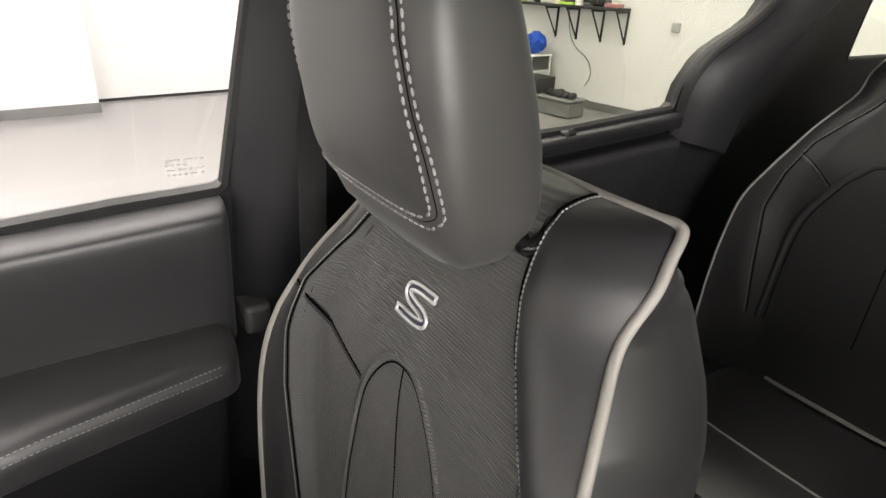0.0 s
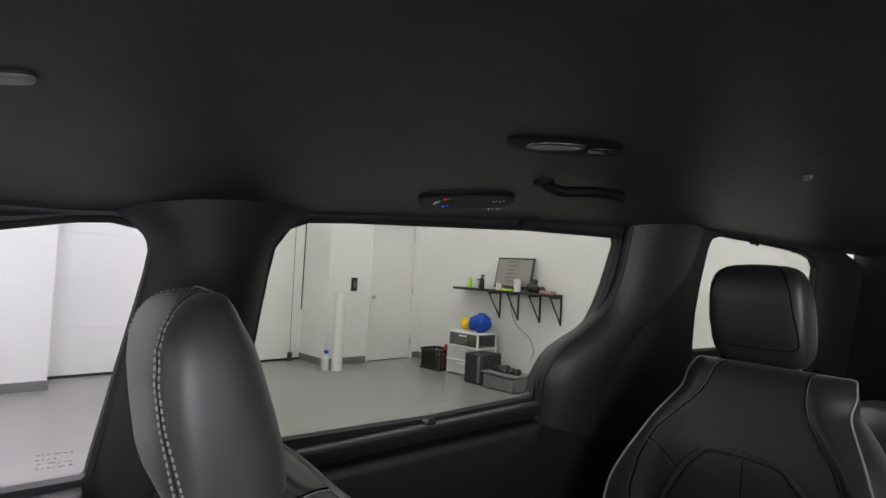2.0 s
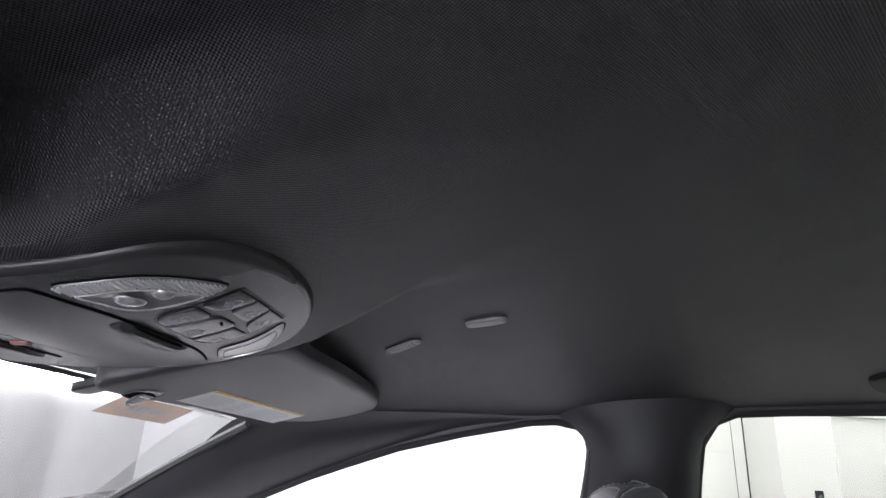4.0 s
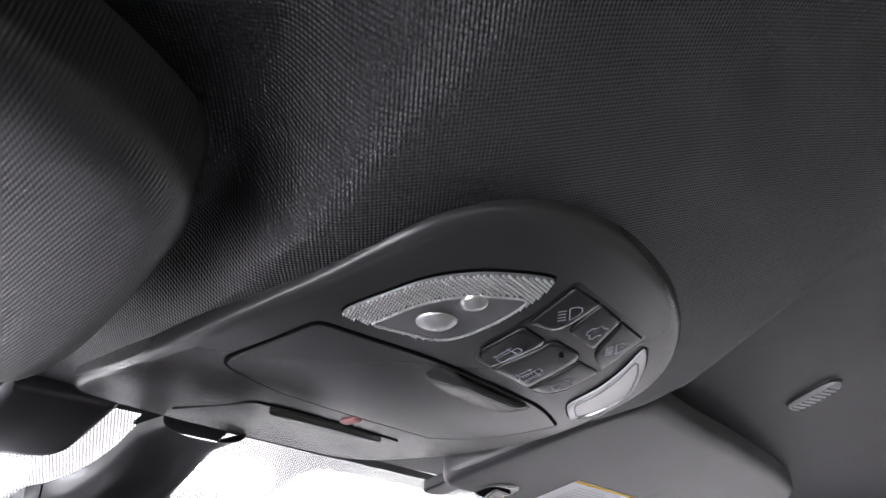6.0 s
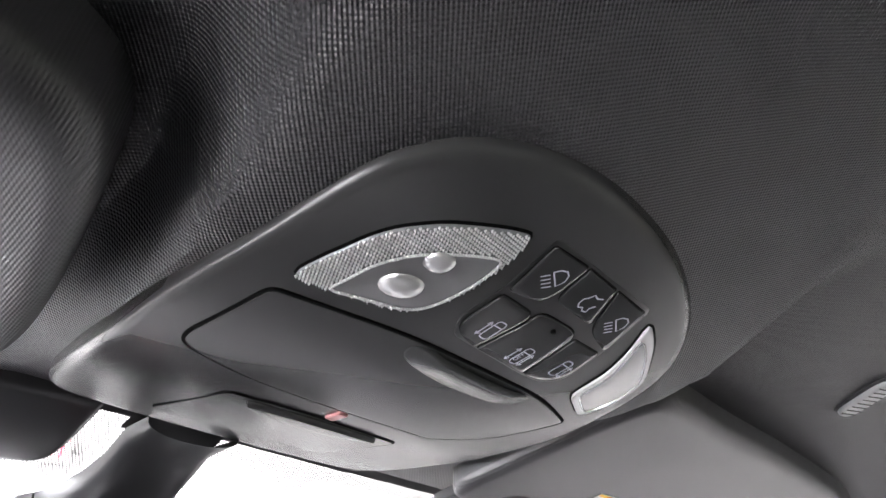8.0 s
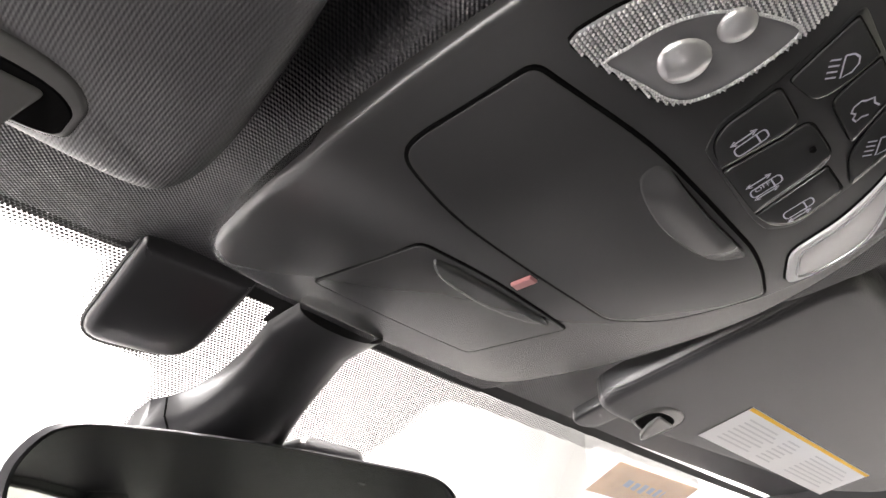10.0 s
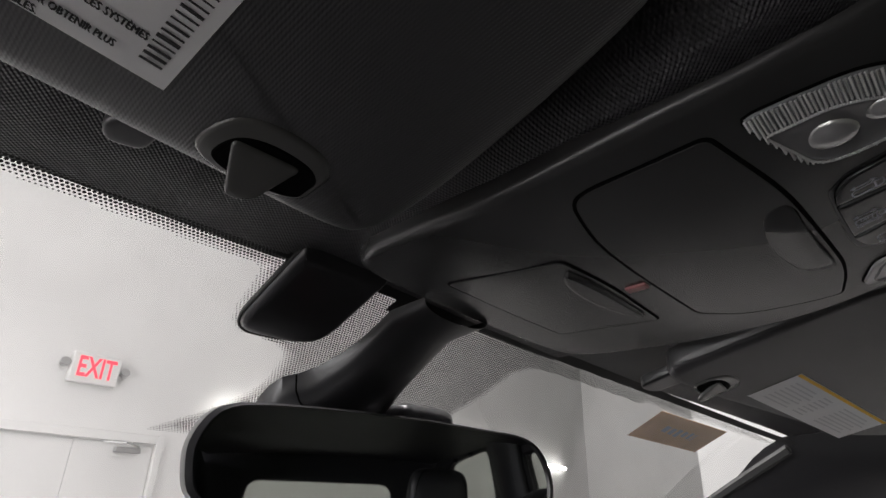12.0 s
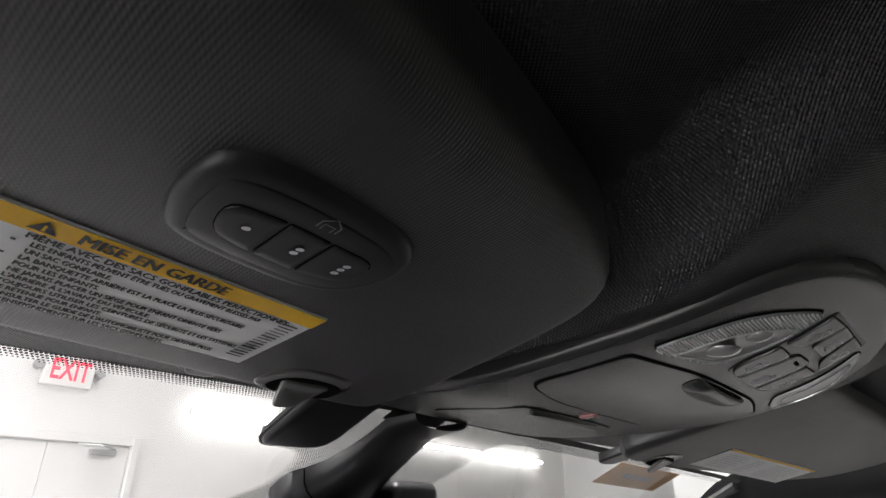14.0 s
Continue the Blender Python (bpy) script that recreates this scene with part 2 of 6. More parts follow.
def add_tube(bm, pts, r, segs=8, closed=False, cap=True, flat=1.0):
    pts = [Vector(p) for p in pts]
    n = len(pts)
    rings = []
    prev = None
    for i, p in enumerate(pts):
        a = pts[(i - 1) % n] if (closed or i) else p
        b = pts[(i + 1) % n] if (closed or i < n - 1) else p
        d = (b - a).normalized()
        if prev is None:
            prev = d.orthogonal().normalized()
        u = (prev - d * prev.dot(d)).normalized()
        prev = u
        v = d.cross(u)
        rr = r[i] if isinstance(r, (list, tuple)) else r
        rings.append([p + rr * (math.cos(k * math.tau / segs) * u + flat * math.sin(k * math.tau / segs) * v) for k in range(segs)])
    if closed:
        rings.append(rings[0])
    return add_loft(bm, rings, True, (cap and not closed, cap and not closed))


def add_box(bm, x0, x1, y0, y1, z0, z1, bevel=0.0, turn=None):
    m = Matrix.Translation(((x0 + x1) / 2, (y0 + y1) / 2, (z0 + z1) / 2)) @ Matrix.Diagonal((x1 - x0, y1 - y0, z1 - z0, 1))
    got = bmesh.ops.create_cube(bm, size=1.0, matrix=(turn @ m) if turn else m)
    if bevel:
        es = {e for v in got["verts"] for e in v.link_edges}
        bmesh.ops.bevel(bm, geom=list(es), offset=bevel, segments=1, affect="EDGES", profile=0.5)
    return bm


def add_cyl(bm, m, r, h, segs=20, r2=None):
    bmesh.ops.create_cone(bm, cap_ends=True, segments=segs, radius1=r, radius2=r if r2 is None else r2, depth=h, matrix=m)
    return bm


def rounded(pts, r, n=4):
    """A closed outline with its corners rounded; r is one radius or one for each corner."""
    out = []
    k = len(pts)
    for i in range(k):
        p, a, b = Vector(pts[i]), Vector(pts[i - 1]), Vector(pts[(i + 1) % k])
        rr = r[i] if isinstance(r, (list, tuple)) else r
        s = p + (a - p).normalized() * min(rr, (a - p).length * 0.49)
        e = p + (b - p).normalized() * min(rr, (b - p).length * 0.49)
        for j in range(n + 1):
            t = j / n
            out.append((1 - t) ** 2 * s + 2 * t * (1 - t) * p + t * t * e)
    return out


def smooth_line(pts, n=6, closed=False):
    """Points along a curve through the given ones."""
    P = [Vector(p) for p in pts]
    k = len(P)
    out = []
    for i in range(k if closed else k - 1):
        p0 = P[(i - 1) % k] if closed or i else P[0]
        p1, p2 = P[i], P[(i + 1) % k]
        p3 = P[(i + 2) % k] if closed or i < k - 2 else P[-1]
        for j in range(n):
            t = j / n
            out.append(0.5 * (2 * p1 + (p2 - p0) * t + (2 * p0 - 5 * p1 + 4 * p2 - p3) * t * t + (3 * p1 - p0 - 3 * p2 + p3) * t ** 3))
    if not closed:
        out.append(P[-1])
    return out


def inset(pts, d):
    """A closed plan outline moved inwards by d."""
    k = len(pts)
    area = sum(pts[i][0] * pts[(i + 1) % k][1] - pts[(i + 1) % k][0] * pts[i][1] for i in range(k))
    s = 1 if area > 0 else -1
    out = []
    for i in range(k):
        a, b = Vector(pts[i - 1][:2]), Vector(pts[(i + 1) % k][:2])
        t = (b - a).normalized()
        out.append(Vector(pts[i][:2]) + s * d * Vector((-t.y, t.x)))
    return out


def add_slab(bm, outline, under, thick, r=0.004, steps=3, fill=(0.72, 0.45, 0.2)):
    """A plate seen from below: its underside follows under(x, y) and its lower rim is rounded."""
    base = [Vector(p[:2]) for p in outline]
    rings = [[Vector((p.x, p.y, under(p.x, p.y) + thick)) for p in base]]
    for i in range(steps + 1):
        a = i / steps * math.pi / 2
        ring = inset(base, r * (1 - math.cos(a)))
        rings.append([Vector((p.x, p.y, under(p.x, p.y) + r * (1 - math.sin(a)))) for p in ring])
    last = inset(base, r)
    c = sum(last, Vector((0, 0))) / len(last)
    for f in fill:
        rings.append([Vector((*(c + (p - c) * f), under(*(c + (p - c) * f)))) for p in last])
    add_loft(bm, rings)
    bm.verts.ensure_lookup_table()
    tail = bm.verts[len(bm.verts) - len(base):]
    mid = bm.verts.new((c.x, c.y, under(c.x, c.y)))
    for i in range(len(tail)):
        bm.faces.new((tail[i], tail[(i + 1) % len(tail)], mid))
    return bm


def add_polygon(bm, outer, holes, place):
    """A filled plan with holes; place(u, v) gives each corner's place."""
    loops = [[Vector((p[0], p[1], 0)) for p in l] for l in [outer, *holes]]
    flat = [p for l in loops for p in l]
    vs = [bm.verts.new(place(p.x, p.y)) for p in flat]
    for tri in tessellate_polygon(loops):
        try:
            bm.faces.new([vs[i] for i in tri])
        except ValueError:
            pass
    return bm


def add_lettering(bm, text, size, place, align="CENTER", bold=0.0, width=None):
    """Words as flat mesh; place(u, v) gives each corner's place."""
    cu = bpy.data.curves.new("words", "FONT")
    cu.body, cu.size, cu.align_x, cu.align_y, cu.offset = text, size, align, "CENTER", bold
    cu.resolution_u = 2
    ob = new("words", cu)
    dg = bpy.context.evaluated_depsgraph_get()
    me = bpy.data.meshes.new_from_object(ob.evaluated_get(dg))
    xs = [v.co.x for v in me.vertices] or [0]
    k = width / (max(xs) - min(xs)) if width else 1.0
    off = len(bm.verts)
    vs = [bm.verts.new(place(v.co.x * k, v.co.y)) for v in me.vertices]
    for p in me.polygons:
        try:
            bm.faces.new([vs[i] for i in p.vertices])
        except ValueError:
            pass
    bpy.data.objects.remove(ob)
    bpy.data.curves.remove(cu)
    bpy.data.meshes.remove(me)
    return bm


def add_ribbon(bm, pts, w, place):
    """A flat drawn line of width w through plan points."""
    pts = [Vector(p) for p in pts]
    row = []
    for i, p in enumerate(pts):
        a, b = pts[max(i - 1, 0)], pts[min(i + 1, len(pts) - 1)]
        t = (b - a).normalized()
        nrm = Vector((-t.y, t.x)) * w / 2
        row.append((bm.verts.new(place(*(p + nrm))), bm.verts.new(place(*(p - nrm)))))
    for (a, b), (c, d) in zip(row, row[1:]):
        bm.faces.new((a, b, d, c))
    return bm


def B():
    return bmesh.new()


def lerp_table(v, xs, ys):
    return float(np.interp(v, xs, ys))


def ease(a, b, v):
    t = min(max((v - a) / (b - a), 0.0), 1.0)
    return t * t * (3 - 2 * t)

# ---- the hall round the car ----
# Hall axes: u runs along the side wall towards the car's front, v from that wall towards the car.
HALL_O, HALL_U, HALL_V = Vector((7.62, -5.58, 0)), Vector((-0.139, 0.99, 0)), Vector((-0.99, -0.139, 0))
HALL = Matrix(((HALL_V.x, HALL_U.x, 0, HALL_O.x), (HALL_V.y, HALL_U.y, 0, HALL_O.y), (0, 0, 1, 0), (0, 0, 0, 1)))


def hall(v, u, z):
    return HALL_O + HALL_U * u + HALL_V * v + Vector((0, 0, z))


def hall_box(bm, v0, v1, u0, u1, z0, z1, bevel=0.0):
    return add_box(bm, v0, v1, u0, u1, z0, z1, bevel, HALL)


def structure(name, bm, material, label, category):
    return single(name, bm, material, label, category, kind="structure", angle=30)


TOP = 9.5
structure("floor", hall_box(B(), -12.5, 14, -0.3, 14.6, -0.2, 0.0), M["floor"], "smooth grey epoxy hall floor", "floor")
structure("ceiling", hall_box(B(), -12.5, 14, -0.3, 14.6, TOP, TOP + 0.2), M["wall"], "white painted hall ceiling", "ceiling")
structure("wall_shelf_side", hall_box(B(), -1.2, 14, -0.25, 0.0, 0, TOP), M["wall"], "white painted wall behind the shelf", "wall")
structure("wall_exit_side", hall_box(B(), -12.3, 14, 14.3, 14.55, 0, TOP), M["wall"], "white painted hall wall with an exit door", "wall")
structure("wall_far_side", hall_box(B(), 13.7, 13.95, 0, 14.3, 0, TOP), M["wall"], "plain white hall wall", "wall")
structure("wall_bay_end", hall_box(B(), -12.4, -12.2, 5.1, 14.3, 0, TOP), M["wall"], "plain white wall closing the wide bay", "wall")
# side wall: solid round the plain door, recess with the roller door, then a thick pier
DOOR_U0, DOOR_U1, DOOR_H = 0.13, 1.07, 2.21
bm = B()
hall_box(bm, -0.25, 0.0, 0.0, DOOR_U0, 0, TOP)
hall_box(bm, -0.25, 0.0, DOOR_U0, DOOR_U1, DOOR_H, TOP)
hall_box(bm, -0.25, 0.0, DOOR_U1, 1.80, 0, TOP)
hall_box(bm, -0.95, -0.25, 1.70, 1.80, 0, TOP)
structure("wall_door_side", bm, M["wall"], "white painted wall round a plain door", "wall")
structure("wall_pier", hall_box(B(), -0.95, -0.12, 5.11, 8.2, 0, TOP), M["wall"], "thick white wall pier", "wall")
structure("wall_over_roller_door", hall_box(B(), -0.95, -0.80, 1.80, 5.11, 4.4, TOP), M["wall"], "white wall over the roller door", "wall")
structure("wall_bay_back", hall_box(B(), -12.3, -0.95, 5.11, 5.3, 0, TOP), M["wall"], "plain white wall of the wide bay", "wall")

rd = thing("roller_door", "closed white sectional roller door in a recess", "door", kind="structure", at=hall(-0.7, 3.4, 0))
for i in range(8):
    bm = B()
    hall_box(bm, -0.75, -0.68, 1.80, 5.11, 0.03 + i * 0.55, 0.03 + i * 0.55 + 0.5485)
    part("panel", bm, M["door_white"], rd)
part("bottom_seal", hall_box(B(), -0.74, -0.67, 1.80, 5.11, 0.0, 0.03), M["rubber"], rd, "black rubber floor seal")

bm = B()
for v0, v1, u0, u1 in ((0.0, 0.014, 1.07, 1.80), (-0.68, 0.014, 1.80, 1.812), (-0.12, -0.106, 5.11, 8.2), (-0.68, -0.106, 5.098, 5.11), (0.0, 0.014, 0.0, 0.13)):
    hall_box(bm, v0, v1, u0, u1, 0, 0.10, 0.003)
hall_box(bm, 0.014, 13.7, 0.0, 0.014, 0, 0.10, 0.003)
structure("baseboard", bm, M["base"], "grey baseboard along the hall walls", "baseboard")

# plain door beside the shelf wall
pd = thing("door_1", "closed plain white flush door", "door", kind="structure", at=hall(-0.06, 0.6, 0))
part("leaf", hall_box(B(), -0.09, -0.045, DOOR_U0 + 0.045, DOOR_U1 - 0.045, 0.008, DOOR_H - 0.045, 0.003), M["door_white"], pd)
bm = B()
hall_box(bm, -0.10, 0.012, DOOR_U0, DOOR_U0 + 0.042, 0, DOOR_H, 0.004)
hall_box(bm, -0.10, 0.012, DOOR_U1 - 0.042, DOOR_U1, 0, DOOR_H, 0.004)
hall_box(bm, -0.10, 0.012, DOOR_U0 + 0.042, DOOR_U1 - 0.042, DOOR_H - 0.042, DOOR_H, 0.004)
part("frame", bm, M["door_white"], pd)
knob = B()
add_cyl(knob, HALL @ pose(-0.03, DOOR_U1 - 0.11, 1.0, 0, 90, 0), 0.012, 0.05)
bmesh.ops.create_uvsphere(knob, u_segments=14, v_segments=8, radius=0.028, matrix=HALL @ pose(0.01, DOOR_U1 - 0.11, 1.0))
part("knob", knob, M["steel"], pd, "round steel door knob")
for hz in (0.28, 1.1, 1.95):
    part("hinge", add_cyl(B(), HALL @ pose(0.0, DOOR_U0 + 0.05, hz), 0.011, 0.11, 12), M["steel"], pd, "steel hinge")

# exit door in the far wall
EU, EV = 14.3, 2.62
ed = thing("door_2", "closed wide white double door with a closer arm", "door", kind="structure", at=hall(3.4, EU, 0))
for v0 in (EV + 0.12, EV + 1.105):
    part("leaf", hall_box(B(), v0, v0 + 0.98, EU - 0.02, EU - 0.002, 0.01, 2.10, 0.004), M["door_white"], ed)
bm = B()
hall_box(bm, EV, EV + 0.10, EU - 0.07, EU - 0.002, 0, 2.23, 0.008)
hall_box(bm, EV + 2.10, EV + 2.20, EU - 0.07, EU - 0.002, 0, 2.23, 0.008)
hall_box(bm, EV + 0.10, EV + 2.10, EU - 0.07, EU - 0.002, 2.12, 2.23, 0.008)
part("frame", bm, M["door_white"], ed)
part("door_closer", hall_box(B(), EV + 0.30, EV + 0.62, EU - 0.09, EU - 0.021, 1.99, 2.06, 0.008), M["steel"], ed, "grey door closer box")
bm = add_tube(B(), [hall(EV + 0.34, EU - 0.10, 2.07), hall(EV + 0.62, EU - 0.30, 2.09), hall(EV + 0.78, EU - 0.08, 2.10)], 0.012)
part("closer_arm", bm, M["steel"], ed, "steel closer arm")

# exit sign
es = thing("exit_sign", "white exit sign with red letters and two lamp heads", "sign", at=hall(3.72, EU, 2.8))
part("housing", hall_box(B(), 3.42, 4.00, EU - 0.09, EU - 0.002, 2.73, 3.09, 0.014), M["door_white"], es)
bm = add_lettering(B(), "EXIT", 0.34, lambda u, v: hall(3.71 - u, EU - 0.094, 2.91 + v), width=0.45, bold=0.006)
part("letters", bm, M["exit_red"], es, "glowing red letters")
for s in (3.35, 4.07):
    bm = B()
    add_cyl(bm, HALL @ pose(s, EU - 0.06, 2.93, 60, 0, 0), 0.045, 0.07, 16, 0.06)
    part("lamp_head", bm, M["steel"], es, "small grey lamp head")

# light tubes along the far wall
for v0, v1 in ((-0.85, 1.95), (-6.4, -3.1), (-10.2, -6.6)):
    tl = thing("tube_light", "glowing white tube light on the wall", "light", "wall tube lights", at=hall((v0 + v1) / 2, EU - 0.06, 2.65))
    part("housing", hall_box(B(), v0, v1, EU - 0.05, EU - 0.002, 2.62, 2.72, 0.006), M["door_white"], tl)
    part("tube", add_tube(B(), [hall(v0 + 0.02, EU - 0.10, 2.665), hall(v1 - 0.02, EU - 0.10, 2.665)], 0.05, 12), M["tube"], tl, "glowing white tube")

# door opener high on the far wall, with its track
op = thing("door_opener", "red and black motor of an overhead door", "opener", at=hall(5.4, EU, 6.9))
part("cover", hall_box(B(), 5.15, 5.75, EU - 0.45, EU - 0.05, 6.95, 7.35, 0.03), M["red"], op, "red motor cover")
part("gearbox", hall_box(B(), 5.10, 5.70, EU - 0.40, EU - 0.02, 6.55, 6.95, 0.02), M["black_steel"], op, "black gearbox")
part("bracket", hall_box(B(), 5.25, 5.62, EU - 0.36, EU - 0.02, 6.30, 6.55, 0.02), M["black_steel"], op)
part("plate", hall_box(B(), 5.30, 5.50, EU - 0.412, EU - 0.401, 6.62, 6.74, 0.004), M["pink"], op, "pale rating plate")
part("cord", add_tube(B(), [hall(5.15, EU - 0.2, 6.6), hall(4.95, EU - 0.15, 6.62), hall(4.82, EU - 0.06, 6.66)], 0.012), M["black_steel"], op)
single("junction_box", hall_box(B(), 4.66, 4.82, EU - 0.07, EU - 0.002, 6.58, 6.76, 0.01), M["steel"], "small grey junction box on the wall", "box")
dt = thing("door_track", "grey steel overhead door track on the wall", "track", at=hall(5.7, EU, 4.5))
bm = hall_box(B(), 5.72, 5.92, EU - 0.12, EU - 0.002, 0.0, 9.2, 0.01)
part("upright", bm, M["steel"], dt)
part("beam", hall_box(B(), -2.0, 9.0, EU - 0.22, EU - 0.002, 7.85, 8.20, 0.02), M["base"], dt, "grey steel beam")

# unit heater hung in the bay
heater = thing("unit_heater", "cream unit heater with a black louvre", "heater", at=(5.6, 3.6, 4.2))
turn = pose(5.55, 3.55, 3.95, 0, 0, -57)
part("cabinet", add_box(B(), -0.33, 0.33, -0.25, 0.25, -0.2, 0.22, 0.03, turn), M["cream"], heater, "cream enamel cabinet")
for i in range(5):
    part("louvre_slat", add_box(B(), -0.28, 0.26, -0.30, -0.24, 0.34 + i * 0.10, 0.40 + i * 0.10, 0.006, turn), M["black_steel"], heater, "black louvre slat")
part("louvre_back", add_box(B(), -0.30, 0.30, -0.24, 0.24, 0.30, 0.86, 0.01, turn), M["black_steel"], heater)
part("hanger", add_box(B(), -0.02, 0.02, -0.02, 0.02, 0.86, 5.54, 0.0, turn), M["steel"], heater)

# ---- the car's shell ----


def side_x(z):
    """Inner face of the car's side at height z."""
    return 0.825 - 0.2 * (z - 1.15)


FRONT_WIN = [(0.86, 1.095), (0.30, 1.099), (-0.025, 1.110), (-0.15, 1.119), (-0.285, 1.124), (-0.296, 1.131), (-0.300, 1.155), (-0.312, 1.225), (-0.326, 1.310), (-0.341, 1.395), (-0.353, 1.465), (-0.357, 1.505), (-0.351, 1.530),
             (-0.333, 1.546), (-0.293, 1.553), (-0.245, 1.549), (-0.12, 1.523), (0.0, 1.492), (0.1, 1.457), (0.165, 1.433), (0.255, 1.394), (0.35, 1.348), (0.5, 1.27), (0.68, 1.18)]
SLIDE_WIN = [(-0.527, 1.138), (-0.63, 1.142), (-0.98, 1.148), (-1.305, 1.168), (-1.316, 1.180), (-1.315, 1.222), (-1.340, 1.275), (-1.365, 1.300), (-1.408, 1.324), (-1.460, 1.348),
             (-1.494, 1.372), (-1.516, 1.418), (-1.533, 1.48), (-1.541, 1.535), (-1.549, 1.596), (-1.540, 1.612), (-1.515, 1.619), (-1.17, 1.612), (-0.80, 1.593),
             (-0.70, 1.588), (-0.612, 1.581), (-0.575, 1.565), (-0.550, 1.526), (-0.543, 1.470), (-0.538, 1.40), (-0.524, 1.16)]
QUARTER_WIN = [(-2.05, 1.262), (-2.036, 1.30), (-2.01, 1.40), (-2.0, 1.50), (-2.0, 1.62), (-2.015, 1.652), (-2.06, 1.665), (-2.24, 1.662), (-2.55, 1.652), (-2.73, 1.642),
               (-2.85, 1.622), (-2.90, 1.59), (-2.93, 1.5), (-2.95, 1.35), (-2.93, 1.29), (-2.85, 1.265)]
SIDE_OUT = [(1.35, 0.30), (1.35, 1.02), (0.92, 1.09), (0.72, 1.20), (0.5, 1.31), (0.2, 1.455), (0.0, 1.535), (-0.28, 1.585), (-0.6, 1.615), (-1.2, 1.66), (-2.0, 1.70), (-3.0, 1.69),
            (-3.45, 1.60), (-3.55, 1.0), (-3.55, 0.30)]


def side_wall(sign, name, label):
    bm = B()
    add_polygon(bm, SIDE_OUT, [FRONT_WIN, SLIDE_WIN, QUARTER_WIN], lambda y, z: Vector((sign * side_x(z), y, z)))
    # reveals through the wall's thickness
    for win in (FRONT_WIN, SLIDE_WIN, QUARTER_WIN):
        add_loft(bm, [[Vector((sign * (side_x(z) + d), y, z)) for y, z in win] for d in (0.0, 0.035)])
    add_polygon(bm, SIDE_OUT, [FRONT_WIN, SLIDE_WIN, QUARTER_WIN], lambda y, z: Vector((sign * (side_x(z) + 0.035), y, z)))
    return structure(name, bm, M["trim"], label, "car side")


side_wall(1, "wall_passenger_side", "black inner body side with window openings")
side_wall(-1, "wall_driver_side", "black inner body side with its front window lowered")
for sign in (1, -1):
    for i, (win, mat, nm) in enumerate(((FRONT_WIN, "glass", "front side window"), (SLIDE_WIN, "glass_tint", "tinted sliding door window"), (QUARTER_WIN, "glass_tint", "tinted quarter window"))):
        if sign < 0 and i == 0:
            continue
        w = thing("window_%d" % (i + 1 + (3 if sign < 0 else 0)), "clear " + nm if mat == "glass" else nm + " with black seal", "window", kind="structure", at=(sign * 0.8, win[0][0], 1.2))
        pane = add_polygon(B(), win, [], lambda y, z: Vector((sign * (side_x(z) + 0.022), y, z)))
        p = part("pane", pane, M[mat], w)
        p.visible_shadow = False
        seal = [Vector((sign * (side_x(z) + 0.006), y, z)) for y, z in win]
        part("seal", add_tube(B(), seal, 0.009, 6, closed=True), M["rubber"], w, "black rubber window seal")

# headliner
HC_Y = [-3.5, -2.0, -1.0, -0.5, -0.2, -0.1, 0.0, 0.1, 0.2, 0.29]
HC_Z = [1.69, 1.705, 1.692, 1.680, 1.660, 1.648, 1.625, 1.592, 1.566, 1.552]
HE_Y = [-3.5, -2.0, -1.5, -1.15, -0.6, -0.28, -0.1, 0.1, 0.25]
HE_Z = [1.66, 1.672, 1.642, 1.628, 1.588, 1.560, 1.557, 1.550, 1.533]
HX_Y = [-3.5, -1.2, -0.6, -0.28, -0.1, 0.1, 0.25, 0.29]
HX_X = [0.725, 0.734, 0.742, 0.748, 0.728, 0.69, 0.648, 0.63]
POD_Y = [-0.22, -0.128, -0.063, -0.03, 0.0, 0.03, 0.06, 0.10, 0.15, 0.20, 0.24, 0.29]
POD_Z = [0.0, 0.013, 0.027, 0.037, 0.045, 0.047, 0.0435, 0.0355, 0.0270, 0.0130, 0.004, 0.0]
POD_A_Y = [-0.22, -0.128, -0.063, 0.0, 0.05, 0.10, 0.29]
POD_A = [0.06, 0.095, 0.128, 0.138, 0.130, 0.124, 0.122]
POD_W = [0.14, 0.10, 0.072, 0.050, 0.034, 0.026, 0.024]


def header_y(x):
    return 0.29 - 0.045 * (x / 0.62) ** 2


def roof_z(x, y):
    c, e, xe = lerp_table(y, HC_Y, HC_Z), lerp_table(y, HE_Y, HE_Z), lerp_table(y, HX_Y, HX_X)
    k = min(abs(x) / xe, 1.0)
    z = c - (c - e) * k ** 2.6
    a, w = lerp_table(y, POD_A_Y, POD_A), lerp_table(y, POD_A_Y, POD_W)
    pod = lerp_table(y, POD_Y, POD_Z) * (1 - ease(a, a + w, abs(x)))
    rest = 0.010 * ease(0.15, 0.20, abs(x)) * (1 - ease(0.56, 0.64, abs(x))) * ease(0.02, 0.07, y) * (1 - ease(0.20, 0.26, y))
    tilt = 0.03 * x * (1 - ease(a, a + w, abs(x))) * ease(-0.15, 0.0, y)
    return z - pod + rest - tilt


